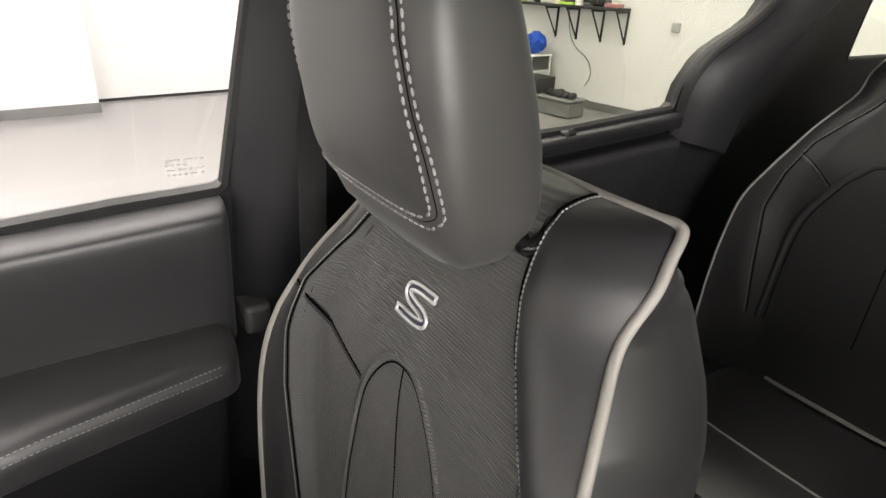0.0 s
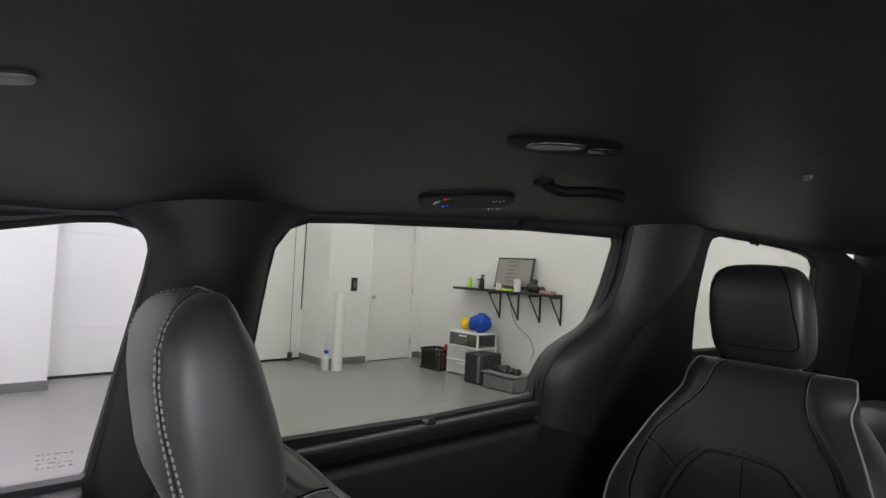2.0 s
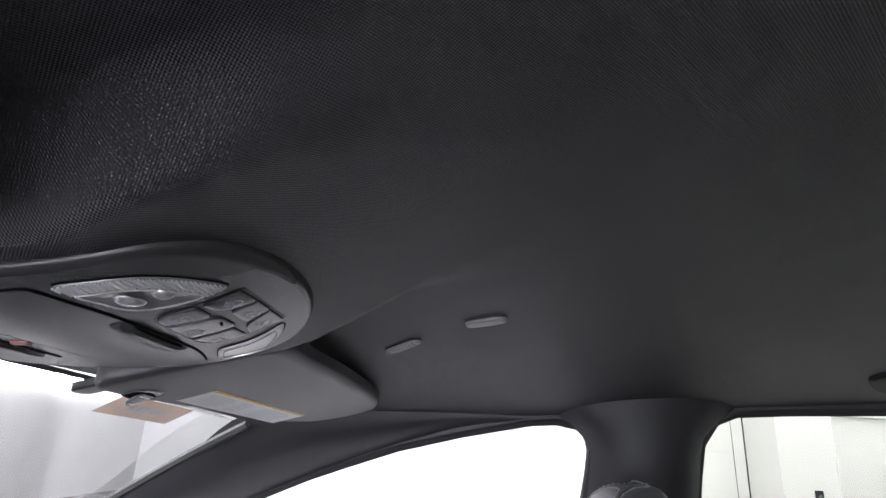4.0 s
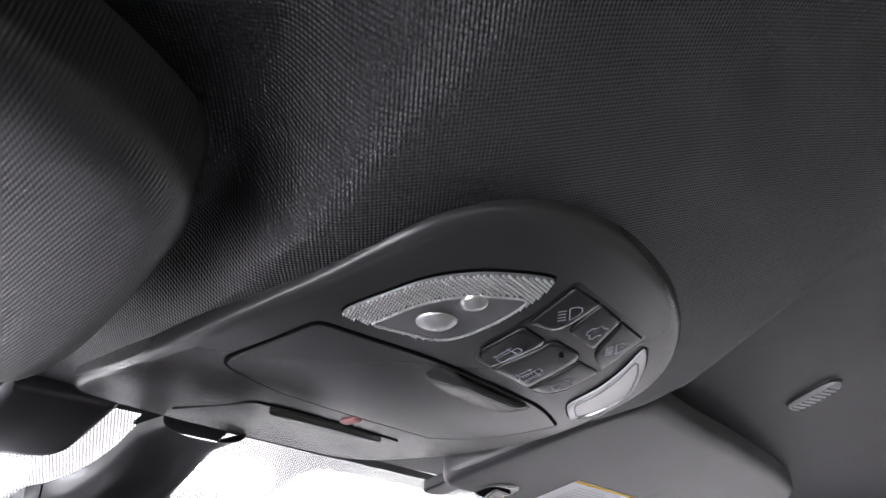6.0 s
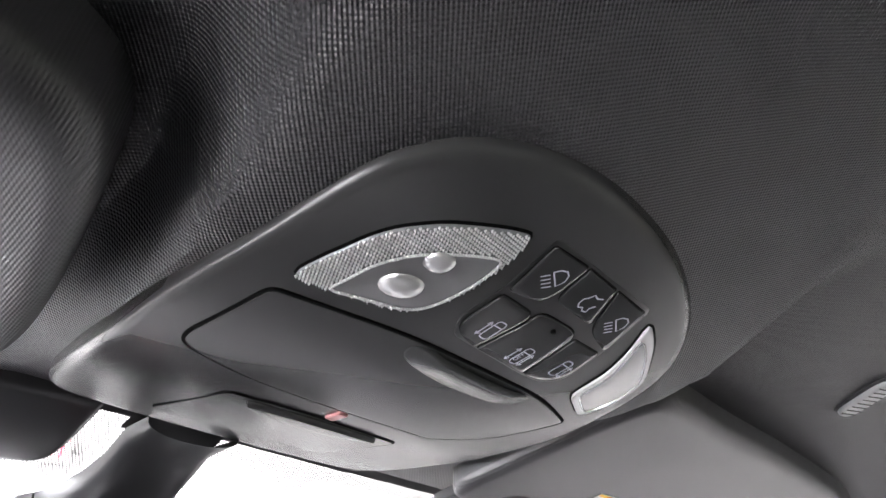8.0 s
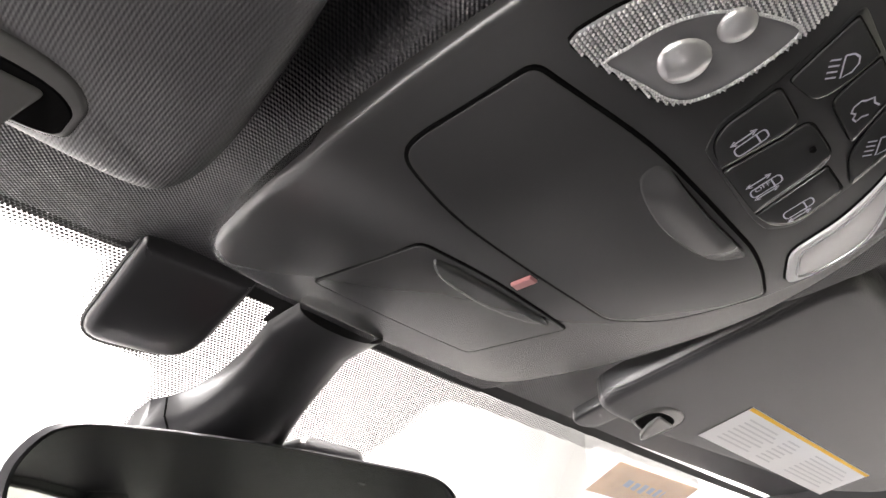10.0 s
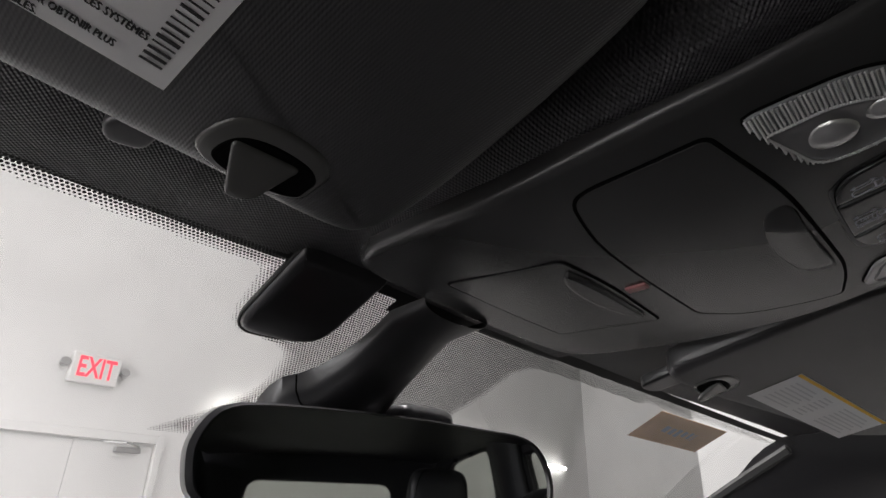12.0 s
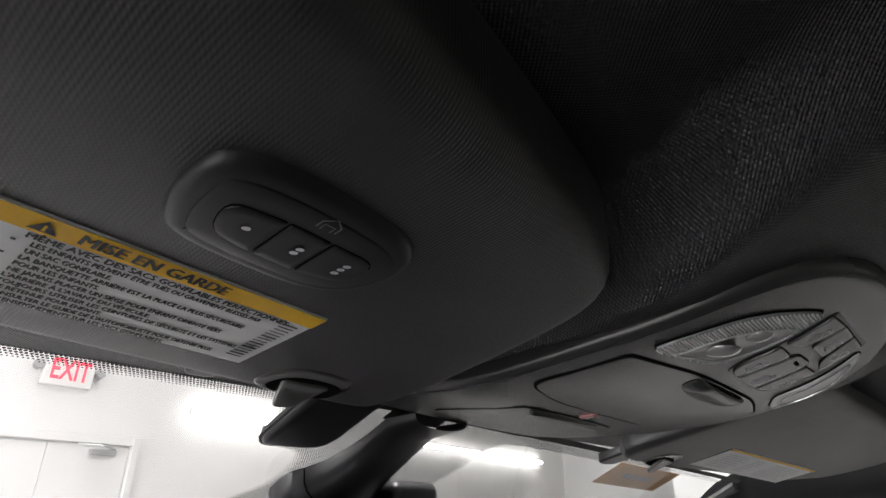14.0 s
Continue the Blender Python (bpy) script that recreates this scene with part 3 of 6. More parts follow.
def headliner():
    bm = B()
    ys = [-3.5 + 0.05 * i for i in range(64)] + [-0.3 + 0.00625 * i for i in range(96)]
    side = [0.0055 * i for i in range(45)] + [0.2475 + (1 - 0.2475) * i / 28 for i in range(1, 29)]
    rows = []
    for y in ys:
        xe = lerp_table(y, HX_Y, HX_X)
        row = []
        for q in [-q for q in reversed(side[1:])] + side:
            x = xe * q if abs(q) == 1 else math.copysign(0.2475 + (xe - 0.2475) * (abs(q) - 0.2475) / 0.7525, q) if abs(q) > 0.2475 else q
            yy = min(y, header_y(x))
            row.append(Vector((x, yy, roof_z(x, yy))))
        rows.append(row)
    # the edge at the header rolls up over its thickness
    rows.append([p + Vector((0, 0.006, 0.004)) for p in rows[-1]])
    rows.append([p + Vector((0, 0.004, 0.02)) for p in rows[-1]])
    add_loft(bm, rows, closed=False)
    add_loft(bm, [[p + Vector((0, 0, 0.03)) for p in r] for r in rows[::6]], closed=False)
    bmesh.ops.remove_doubles(bm, verts=bm.verts, dist=1e-5)
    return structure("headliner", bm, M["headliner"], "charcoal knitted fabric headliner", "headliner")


headliner()

# windshield
def shield(u, s):
    """u: -1 to 1 across, s: 0 at the header to 1 at the cowl."""
    x = u * (0.64 + 0.125 * s)
    y = header_y(u * 0.64) + (0.86 - 0.18 * u * u) * s
    z = 1.550 - 0.018 * u * u - 0.012 * u - (0.375 - 0.03 * u * u + 0.10 * s) * s
    return Vector((x, y, z))


wsd = thing("windshield", "clear curved windshield with a dotted black border", "windshield", kind="structure", at=(0, 0.7, 1.3))
pane = add_loft(B(), [[shield(-1 + i / 20, s / 16) for i in range(41)] for s in range(17)], closed=False)
ws_pane = part("pane", pane, M["glass"], wsd)
ws_pane.visible_shadow = False
band = [[shield(-1 + i / 20, s) - Vector((0, 0, 0.0012)) for i in range(41)] for s in (-0.016, -0.010, -0.005)]
part("header_band", add_loft(B(), band, closed=False), M["rubber"], wsd, "black painted band along the header")
for xa, xb in ((-0.136, -0.076), (-0.056, 0.008)):
    patch = [[shield((xa + (xb - xa) * i / 10) / 0.642, s) - Vector((0, 0, 0.0014)) for i in range(11)] for s in (-0.014, 0.0, 0.007)]
    part("header_patch", add_loft(B(), patch, closed=False), M["rubber"], wsd, "solid black print behind the mount")
for u in (-1, 1):
    part("edge_seal", add_tube(B(), [shield(u, s / 16) - Vector((0.002 * u, 0, 0.004)) for s in range(17)], 0.007, 6), M["rubber"], wsd, "black edge seal")

# A-pillar trims
PILLAR_IN = [(0.748, -0.28, 1.560), (0.728, -0.1, 1.557), (0.69, 0.1, 1.550), (0.648, 0.25, 1.533)]
PILLAR_WIN = [(-0.28, 1.553), (-0.12, 1.532), (0.05, 1.478), (0.2, 1.417), (0.35, 1.348), (0.5, 1.27), (0.68, 1.18), (0.86, 1.095)]


def pillar_a(sign):
    inner = [Vector(p) for p in PILLAR_IN] + [shield(1, s) + Vector((0, 0, -0.004)) for s in (0.16, 0.34, 0.62, 1.0)]
    outer = [Vector((side_x(z) + 0.004, y, z)) for y, z in PILLAR_WIN]
    a, b = smooth_line(inner, 5), smooth_line(outer, 5)
    rings = []
    for p, q in zip(a, b):
        ring = []
        for i in range(9):
            t = i / 8
            m = p.lerp(q, t)
            bulge = 0.020 * math.sin(math.pi * t) * min((p - q).length / 0.12, 1.0)
            ring.append(Vector((sign * (m.x - bulge * 0.9), m.y, m.z - bulge * 0.3)))
        rings.append(ring)
    bm = add_loft(B(), rings, closed=False)
    return structure("pillar_a" + ("_passenger" if sign > 0 else "_driver"), bm, M["trim"], "black moulded windshield pillar trim", "pillar")


pillar_a(1), pillar_a(-1)


def bulged_strip(rows, sign, depth, n=8):
    """A trim between two edges in the side, bulged into the cabin. rows: (y0, y1, z)."""
    rings = []
    for y0, y1, z in rows:
        ring = []
        for i in range(n + 1):
            t = i / n
            d = depth * min(1.0, math.sin(math.pi * t) ** 0.6 if 0 < t < 1 else 0.0)
            ring.append(Vector((sign * (side_x(z) - d - 0.001), y0 + (y1 - y0) * t, z)))
        rings.append(ring)
    return add_loft(B(), rings, closed=False)


for sign in (1, -1):
    tag = "_passenger" if sign > 0 else "_driver"
    rows = [(-0.620, -0.275, 1.60), (-0.580, -0.295, 1.563), (-0.554, -0.335, 1.535), (-0.548, -0.354, 1.50), (-0.543, -0.347, 1.43), (-0.534, -0.326, 1.31), (-0.526, -0.304, 1.155), (-0.52, -0.30, 0.9), (-0.51, -0.29, 0.5)]
    structure("pillar_b" + tag, bulged_strip(rows, sign, 0.05), M["trim"], "black moulded door pillar trim", "pillar")
    # C-pillar: a swelling trim along the rear edge of the sliding window
    edge = [(-1.318, 1.10), (-1.312, 1.19), (-1.311, 1.228), (-1.33, 1.27), (-1.36, 1.303), (-1.416, 1.334), (-1.475, 1.375), (-1.517, 1.42), (-1.54, 1.48), (-1.549, 1.535), (-1.548, 1.61), (-1.55, 1.66)]
    rear = [(-1.62, 1.02), (-1.62, 1.10), (-1.63, 1.16), (-1.65, 1.22), (-1.68, 1.27), (-1.72, 1.33), (-1.78, 1.38), (-1.84, 1.43), (-1.90, 1.48), (-1.94, 1.54), (-1.96, 1.61), (-1.97, 1.68)]
    rings = []
    for (ya, za), (yb, zb) in zip(edge, rear):
        ring = []
        for i in range(11):
            t = i / 10
            y, z = ya + (yb - ya) * t, za + (zb - za) * t
            d = 0.014 + 0.055 * math.sin(math.pi * min(t * 1.15, 1.0)) ** 0.8 if 0 < t < 1 else 0.0
            ring.append(Vector((sign * (side_x(z) - d), y, z)))
        rings.append(ring)
    structure("pillar_c" + tag, add_loft(B(), rings, closed=False), M["trim"], "black swelling trim behind the sliding door", "pillar")
    # rolled lip along the sliding window's rear edge
    lip = [Vector((sign * (side_x(z) - 0.012), y - 0.006, z)) for y, z in edge]
    structure("trim_window_lip" + tag, add_tube(B(), smooth_line(lip, 4), 0.011, 8), M["rubber"], "black rolled window lip", "trim")

# floor, cowl, tail and tailgate close the car
structure("car_floor", add_box(B(), -1.04, 1.04, -3.56, 1.4, 0.26, 0.32), M["carpet"], "dark carpeted car floor", "car floor")
bm = B()
add_loft(bm, [[Vector((x, y, z)) for x in (-0.84, -0.4, 0.0, 0.4, 0.84)] for y, z in ((1.42, 1.06), (1.0, 1.055), (0.72, 1.03), (0.62, 0.97), (0.60, 0.80), (0.75, 0.70), (0.85, 0.32))], closed=False)
structure("dashboard", bm, M["trim"], "black moulded dashboard under the windshield", "dashboard")
TAIL_WIN = rounded([(-0.50, 1.14), (0.50, 1.14), (0.46, 1.52), (-0.46, 1.52)], 0.08)
bm = add_polygon(B(), [(-1.04, 0.26), (1.04, 0.26), (0.86, 1.1), (0.76, 1.74), (-0.76, 1.74), (-0.86, 1.1)], [TAIL_WIN], lambda x, z: Vector((x, -3.55 + 0.25 * max(z - 1.0, 0), z)))
structure("tailgate", bm, M["trim"], "black inner tailgate with a rear window", "tailgate")
# hood and cowl added ahead of the windshield, pale for bounce and reflections only
hood = add_loft(B(), [[Vector((x, y - 0.10 * (x / 0.9) ** 2, z - 0.05 * (x / 0.9) ** 4)) for x in np.linspace(-0.92, 0.92, 13)] for y, z in ((1.17, 1.05), (1.22, 1.065), (1.6, 1.03), (1.95, 0.93), (2.1, 0.78), (2.15, 0.4))], closed=False)
structure("hood", hood, M["door_white"], "unseen pale hood ahead of the windshield, added to reflect light", "hood")
# unseen overhead door frame in the far side wall, made up for the lamp
gd = thing("unseen_door", "unseen overhead door frame, added round the fill lamp", "door", kind="structure", at=hall(13.65, 8.2, 0))
for k in range(4):
    part("rail", hall_box(B(), 13.60, 13.66, 5.6, 10.9, 0.05 + k * 1.4, 0.17 + k * 1.4, 0.006), M["steel"], gd, "aluminium rail of the added door")
for k in range(5):
    part("stile", hall_box(B(), 13.661, 13.69, 5.6 + k * 1.3, 5.7 + k * 1.3, 0.05, 4.37, 0.006), M["steel"], gd, "aluminium stile of the added door")
w = part("window_7", add_polygon(B(), TAIL_WIN, [], lambda x, z: Vector((x, -3.56 + 0.25 * max(z - 1.0, 0), z))), M["glass_tint"])
w.visible_shadow = False
tagged(w, "tinted rear window of the tailgate", "window", kind="structure")

# ---- overhead console ----
CON_Y = [-0.06, -0.03, 0.0, 0.05, 0.1, 0.16, 0.24, 0.28]
CON_Z = [1.600, 1.589, 1.573, 1.557, 1.5480, 1.5425, 1.5462, 1.549]

CON_BLUR = [a + b for a in np.linspace(-0.018, 0.018, 7) for b in np.linspace(-0.014, 0.014, 5)]


def con_z(x, y, drop=0.0):
    s = sum(lerp_table(y + d, CON_Y, CON_Z) for d in CON_BLUR) / len(CON_BLUR)
    level = min(max((y - 0.08) / 0.05, 0.0), 1.0) * min(max((0.23 - y) / 0.05, 0.0), 1.0)
    return s - 0.001 - 0.03 * x * (1 - 0.6 * level) + 0.002 * (abs(x) / 0.125) ** 4 - drop


def con_at(drop):
    return lambda x, y: con_z(x, y, drop)


def flip(pts):
    """The outline closed by its own mirror image across the car's middle."""
    return pts + [(-x, y) for x, y in reversed(pts) if x]


# share of the outline at each inner ring of a broad panel
FINE = (0.985, 0.95, 0.90, 0.83, 0.75, 0.67, 0.59, 0.51, 0.43, 0.35, 0.27, 0.19, 0.11, 0.04)


def overhead_console():
    con = thing("overhead_console", "dark grey plastic overhead console with lamps and buttons", "console", at=(0, 0.1, 1.56))
    rim = smooth_line(flip([(0.0000, -0.0325), (-0.0273, -0.0312), (-0.0480, -0.0275), (-0.0660, -0.0222), (-0.0830, -0.0140), (-0.0970, -0.0030), (-0.1070, 0.0110), (-0.1130, 0.0300), (-0.1172, 0.0555), (-0.1222, 0.0893), (-0.1252, 0.1220), (-0.1251, 0.1729), (-0.1208, 0.2213), (-0.1151, 0.2495), (-0.1000, 0.2629), (-0.0600, 0.2660), (0.0000, 0.2675)]), 3, True)
    part("bezel", add_slab(B(), rim, con_at(0.0), 0.032, 0.0045, 4, FINE), M["console"], con)
    part("rim_gap", add_slab(B(), inset(rim, -0.0035), con_at(-0.012), 0.012, 0.002, 2), M["gap"], con, "dark joint round the console")

    # glasses compartment lid
    lid = rounded([(-0.1051, 0.1206), (-0.0985, 0.0745), (-0.0415, 0.0640), (0.0000, 0.0622), (0.0538, 0.0609), (0.0740, 0.0640), (0.0965, 0.0702), (0.0899, 0.0963), (0.0819, 0.1207), (0.0592, 0.1391), (-0.0170, 0.1398), (-0.0663, 0.1379), (-0.1016, 0.1289)], [0.008, 0.004, 0.02, 0.02, 0.01, 0.008, 0.003, 0.02, 0.012, 0.006, 0.03, 0.02, 0.008])
    part("lid_gap", add_slab(B(), inset(lid, -0.0016), con_at(0.0007), 0.002, 0.0003, 1, FINE), M["gap"], con, "dark joint round the lid")
    gl = part("glasses_lid", add_slab(B(), lid, con_at(0.0009), 0.002, 0.0002, 3, FINE), M["console_lid"], con)
    scoop = smooth_line([(-0.0310, 0.0670), (-0.0291, 0.0748), (-0.0168, 0.0793), (0.0021, 0.0822), (0.0184, 0.0819), (0.0371, 0.0785), (0.0500, 0.0705), (0.0540, 0.0640), (0.0358, 0.0628), (0.0146, 0.0638), (-0.0062, 0.0637), (-0.0230, 0.0640)], 4, True)
    part("finger_scoop", add_slab(B(), scoop, lambda x, y: con_z(x, y, 0.0012 + 0.0042 * ease(0.083, 0.066, y) * ease(-0.032, -0.012, x) * ease(0.056, 0.036, x)), 0.003, 0.0010, 2, FINE), M["console_lid"], gl, "swelling finger grip")
    # small front door with its grip and red lens
    sd = rounded([(-0.0653, 0.2328), (-0.0605, 0.1617), (-0.0191, 0.1584), (0.0219, 0.1602), (0.0535, 0.1621), (0.0494, 0.2300), (-0.0010, 0.2328)], [0.004, 0.005, 0.02, 0.02, 0.003, 0.005, 0.03])
    part("door_gap", add_slab(B(), inset(sd, -0.0013), con_at(0.0006), 0.002, 0.0003, 1, FINE), M["gap"], con, "dark joint round the small door")
    door = part("small_door", add_slab(B(), sd, con_at(0.0008), 0.002, 0.0002, 3, FINE), M["console_lid"], con)
    grip = smooth_line([(-0.0473, 0.1649), (-0.0277, 0.1626), (0.0006, 0.1622), (0.0378, 0.1636), (0.0347, 0.1680), (0.0238, 0.1727), (0.0034, 0.1766), (-0.0189, 0.1767), (-0.0381, 0.1730)], 4, True)
    part("grip", add_slab(B(), grip, con_at(0.0034), 0.004, 0.0022, 3, (0.8, 0.5, 0.2)), M["console_lid"], door)
    led = rounded([(-0.0070, 0.1542), (-0.0062, 0.1429), (-0.0000, 0.1429), (-0.0007, 0.1549)], 0.001)
    part("indicator", add_slab(B(), led, con_at(0.0016), 0.003, 0.0006, 1), M["pink"], con, "small dull red indicator lens")

    # map lamp on the driver's side: prismatic band over a smooth lens with two domes
    eye = smooth_line([(-0.0979, 0.0614), (-0.0968, 0.0504), (-0.0939, 0.0408), (-0.0907, 0.0317), (-0.0863, 0.0240), (-0.0804, 0.0175), (-0.0736, 0.0117), (-0.0654, 0.0066), (-0.0563, 0.0018), (-0.0474, -0.0020), (-0.0425, -0.0022),
                       (-0.0412, 0.0070), (-0.0415, 0.0212), (-0.0438, 0.0345), (-0.0469, 0.0425), (-0.0511, 0.0484), (-0.0592, 0.0534), (-0.0664, 0.0549), (-0.0776, 0.0576), (-0.0879, 0.0604)], 3, True)
    inner = smooth_line([(-0.0850, 0.0575), (-0.0842, 0.0505), (-0.0820, 0.0399), (-0.0777, 0.0316), (-0.0718, 0.0246), (-0.0643, 0.0188), (-0.0557, 0.0136), (-0.0460, 0.0095), (-0.0436, 0.0130), (-0.0439, 0.0244), (-0.0465, 0.0370), (-0.0505, 0.0450), (-0.0572, 0.0498), (-0.0674, 0.0528), (-0.0779, 0.0560)], 3, True)
    part("lens_rim", add_slab(B(), inset(eye, -0.0010), con_at(0.0006), 0.003, 0.0005, 1), M["gap"], con)
    lens = part("lamp_lens", add_slab(B(), eye, con_at(0.0020), 0.004, 0.0010, 2, (0.9, 0.7, 0.5, 0.2)), M["lens_clear"], con, "clear prismatic lamp lens")
    # rows of small raised prisms between the lens's edge and its smooth middle
    prisms = B()
    outer_line, inner_line = [Vector(p[:2]) for p in eye], [Vector(p[:2]) for p in inner]

    def within(p, loop):
        hit = False
        for a, b in zip(loop, loop[1:] + loop[:1]):
            if (a.y > p.y) != (b.y > p.y) and p.x < (b.x - a.x) * (p.y - a.y) / (b.y - a.y) + a.x:
                hit = not hit
        return hit

    pitch = 0.00145
    for i in range(-5, 52):
        for j in range(-5, 52):
            p = Vector((-0.100 + (i + 0.5 * (j % 2)) * pitch, -0.004 + j * pitch))
            if not within(p, outer_line) or within(p, inner_line):
                continue
            ring = [p + Vector((math.cos(a), math.sin(a))) * pitch * 0.47 for a in (0.5, 1.55, 2.6, 3.64, 4.69, 5.74)]
            top = prisms.verts.new((p.x, p.y, con_z(p.x, p.y, 0.0031)))
            vs = [prisms.verts.new((q.x, q.y, con_z(q.x, q.y, 0.0019))) for q in ring]
            for a, b in zip(vs, vs[1:] + vs[:1]):
                prisms.faces.new((a, b, top))
    part("prism_band", prisms, M["lens"], lens, "rows of bright clear prisms", 20)["kind"] = "stuff"
    # the smooth middle is a shallow bowl seen through clear plastic
    mid = sum((Vector(p[:2]) for p in inner), Vector((0, 0))) / len(inner)
    bowl = [[Vector((*(mid + (Vector(p[:2]) - mid) * k), con_z(*(mid + (Vector(p[:2]) - mid) * k), d))) for p in inner] for k, d in ((1.0, 0.0024), (0.93, 0.0030), (0.85, 0.0029), (0.6, 0.0024), (0.3, 0.0022), (0.05, 0.0022))]
    part("lamp_dish", add_loft(B(), bowl, True, (False, True)), M["lens_clear"], lens, "smooth inner lens", 60)
    rimline = [Vector((p.x, p.y, con_z(p.x, p.y, 0.0030))) for p in inner]
    part("lens_bead", add_tube(B(), rimline, 0.0006, 6, True), M["lens"], lens, "thin bright bead")
    for bx, by, br in ((-0.0660, 0.0405, 0.0090), (-0.0640, 0.0235, 0.0064)):
        rings = []
        for k in range(7):
            rr, dz = br * math.cos(k / 6 * 1.45), 0.0024 + 0.0036 * math.sin(k / 6 * 1.45)
            rings.append([Vector((bx + rr * math.cos(a * math.tau / 20), by + rr * math.sin(a * math.tau / 20), con_z(bx, by, dz))) for a in range(20)])
        part("bulb_cup", add_loft(B(), rings, True, (False, True)), M["reflector"], lens, "round bright lamp cup", 85)
    # the other lamp, mostly turned away
    eye = smooth_line([(0.0530, -0.0050), (0.0670, -0.0010), (0.0800, 0.0070), (0.0940, 0.0180), (0.0990, 0.0330), (0.0985, 0.0480), (0.0940, 0.0575), (0.0830, 0.0545), (0.0710, 0.0485), (0.0686, 0.0383), (0.0670, 0.0255), (0.0608, 0.0099)], 3, True)
    part("lens_rim", add_slab(B(), inset(eye, -0.0010), con_at(0.0006), 0.003, 0.0005, 1), M["gap"], con)
    lens = part("lamp_lens", add_slab(B(), eye, con_at(0.0022), 0.004, 0.0012, 2, (0.8, 0.5, 0.2)), M["lens_pale"], con, "lamp lens, its pale colour standing in for a reflection")
    c0 = Vector((0.081, 0.030))
    bead = [Vector((*(c0 + (Vector(p[:2]) - c0) * 0.8), 0)) for p in eye]
    part("lens_bead", add_tube(B(), [Vector((p.x, p.y, con_z(p.x, p.y, 0.0026))) for p in bead], 0.0006, 6, True), M["reflector"], lens, "thin bright bead")

    # six buttons in two rows
    cells = {
        "door_left": ([(-0.0278, 0.0210), (-0.0058, 0.0209), (-0.0052, 0.0277), (-0.0090, 0.0508), (-0.0229, 0.0488), (-0.0288, 0.0420)], 1, (-0.0130, 0.0375), (0.003, 0.004, 0.0015, 0.0015, 0.006, 0.006)),
        "door_off": ([(-0.0040, 0.0178), (0.0215, 0.0166), (0.0255, 0.0205), (0.0280, 0.0510), (-0.0076, 0.0510), (-0.0044, 0.0277)], 2, (0.0138, 0.0415), (0.007, 0.005, 0.004, 0.0015, 0.0015, 0.004)),
        "door_right": ([(0.0265, 0.0202), (0.0479, 0.0191), (0.0512, 0.0405), (0.0434, 0.0490), (0.0288, 0.0511)], 3, (0.0402, 0.0365), (0.002, 0.002, 0.008, 0.006, 0.0015)),
        "lamp_left": ([(-0.0309, -0.0062), (-0.0080, -0.0080), (-0.0074, 0.0057), (-0.0098, 0.0150), (-0.0276, 0.0188)], 4, (-0.0172, 0.0038), (0.002, 0.0015, 0.004, 0.005, 0.002)),
        "tailgate": ([(-0.0070, -0.0081), (0.0153, -0.0083), (0.0214, 0.0061), (0.0235, 0.0109), (-0.0040, 0.0111), (-0.0066, 0.0053)], 5, (0.0092, 0.0030), (0.0015, 0.0015, 0.003, 0.004, 0.004, 0.003)),
        "lamp_right": ([(0.0163, -0.0083), (0.0430, -0.0086), (0.0484, 0.0172), (0.0300, 0.0137), (0.0240, 0.0080)], 6, (0.0345, 0.0035), (0.0015, 0.002, 0.003, 0.006, 0.003)),
    }
    panel = rounded([(-0.0325, -0.0085), (0.0445, -0.0105), (0.0500, 0.0180), (0.0530, 0.0420), (0.0445, 0.0515), (0.0288, 0.0530), (-0.0225, 0.0515), (-0.0305, 0.0420), (-0.0300, 0.0190)], 0.004)
    part("button_plate", add_slab(B(), panel, con_at(0.0004), 0.003, 0.0003, 1, (0.85, 0.6, 0.3)), M["dark_plastic"], con, "raised plate round the buttons")
    for cell, icon, (cx, cy), radii in cells.values():
        part("button_gap", add_slab(B(), rounded(cell, list(radii)), con_at(0.0007), 0.002, 0.0002, 1, (0.85, 0.6, 0.3)), M["gap"], con, "dark joint round a button")
        out = rounded(inset(cell, 0.0006), list(radii))
        b = part("button", add_slab(B(), out, con_at(0.0016), 0.002, 0.0004, 2, (0.8, 0.5, 0.2)), M["button"], con)
        # drawn upright for a reader who looks ahead from the seats
        put = lambda u, v, cx=cx, cy=cy: Vector((cx + u, cy + v, con_z(cx + u, cy + v, 0.0019)))
        bm = B()
        W = 0.00062
        if icon in (1, 2, 3):
            # a van seen from above, and arrows along its sliding sides
            for ox in (0.0,) if icon != 2 else (0.0008,):
                body = [(p.x + ox, p.y) for p in rounded([(-0.0026, -0.0062), (0.0026, -0.0062), (0.0026, 0.0060), (-0.0026, 0.0060)], 0.0020)]
                add_ribbon(bm, body + body[:2], W, put)
                add_ribbon(bm, [(ox - 0.0026, -0.0028), (ox + 0.0026, -0.0028)], W, put)
            for sgn in ((-1,) if icon == 1 else (1,) if icon == 3 else (-1, 1)):
                ax = sgn * 0.0048
                add_ribbon(bm, [(ax, -0.0030), (ax, 0.0052)], W * 1.2, put)
                for e, d in ((-0.0038, 1), (0.0060, -1)):
                    add_ribbon(bm, [(ax - 0.0013, e + d * 0.0020), (ax, e), (ax + 0.0013, e + d * 0.0020)], W, put)
            if icon == 2:
                add_lettering(bm, "OFF", 0.0036, lambda u, v: put(-v - 0.0002, -u + 0.001))
        elif icon in (4, 6):
            dome = [(-0.0042, -0.0002), (-0.0036, -0.0034), (-0.0016, -0.0058), (0.0010, -0.0062), (0.0034, -0.0044), (0.0042, -0.0006), (-0.0042, -0.0002)]
            ct, sn = math.cos(0.55), math.sin(0.55)
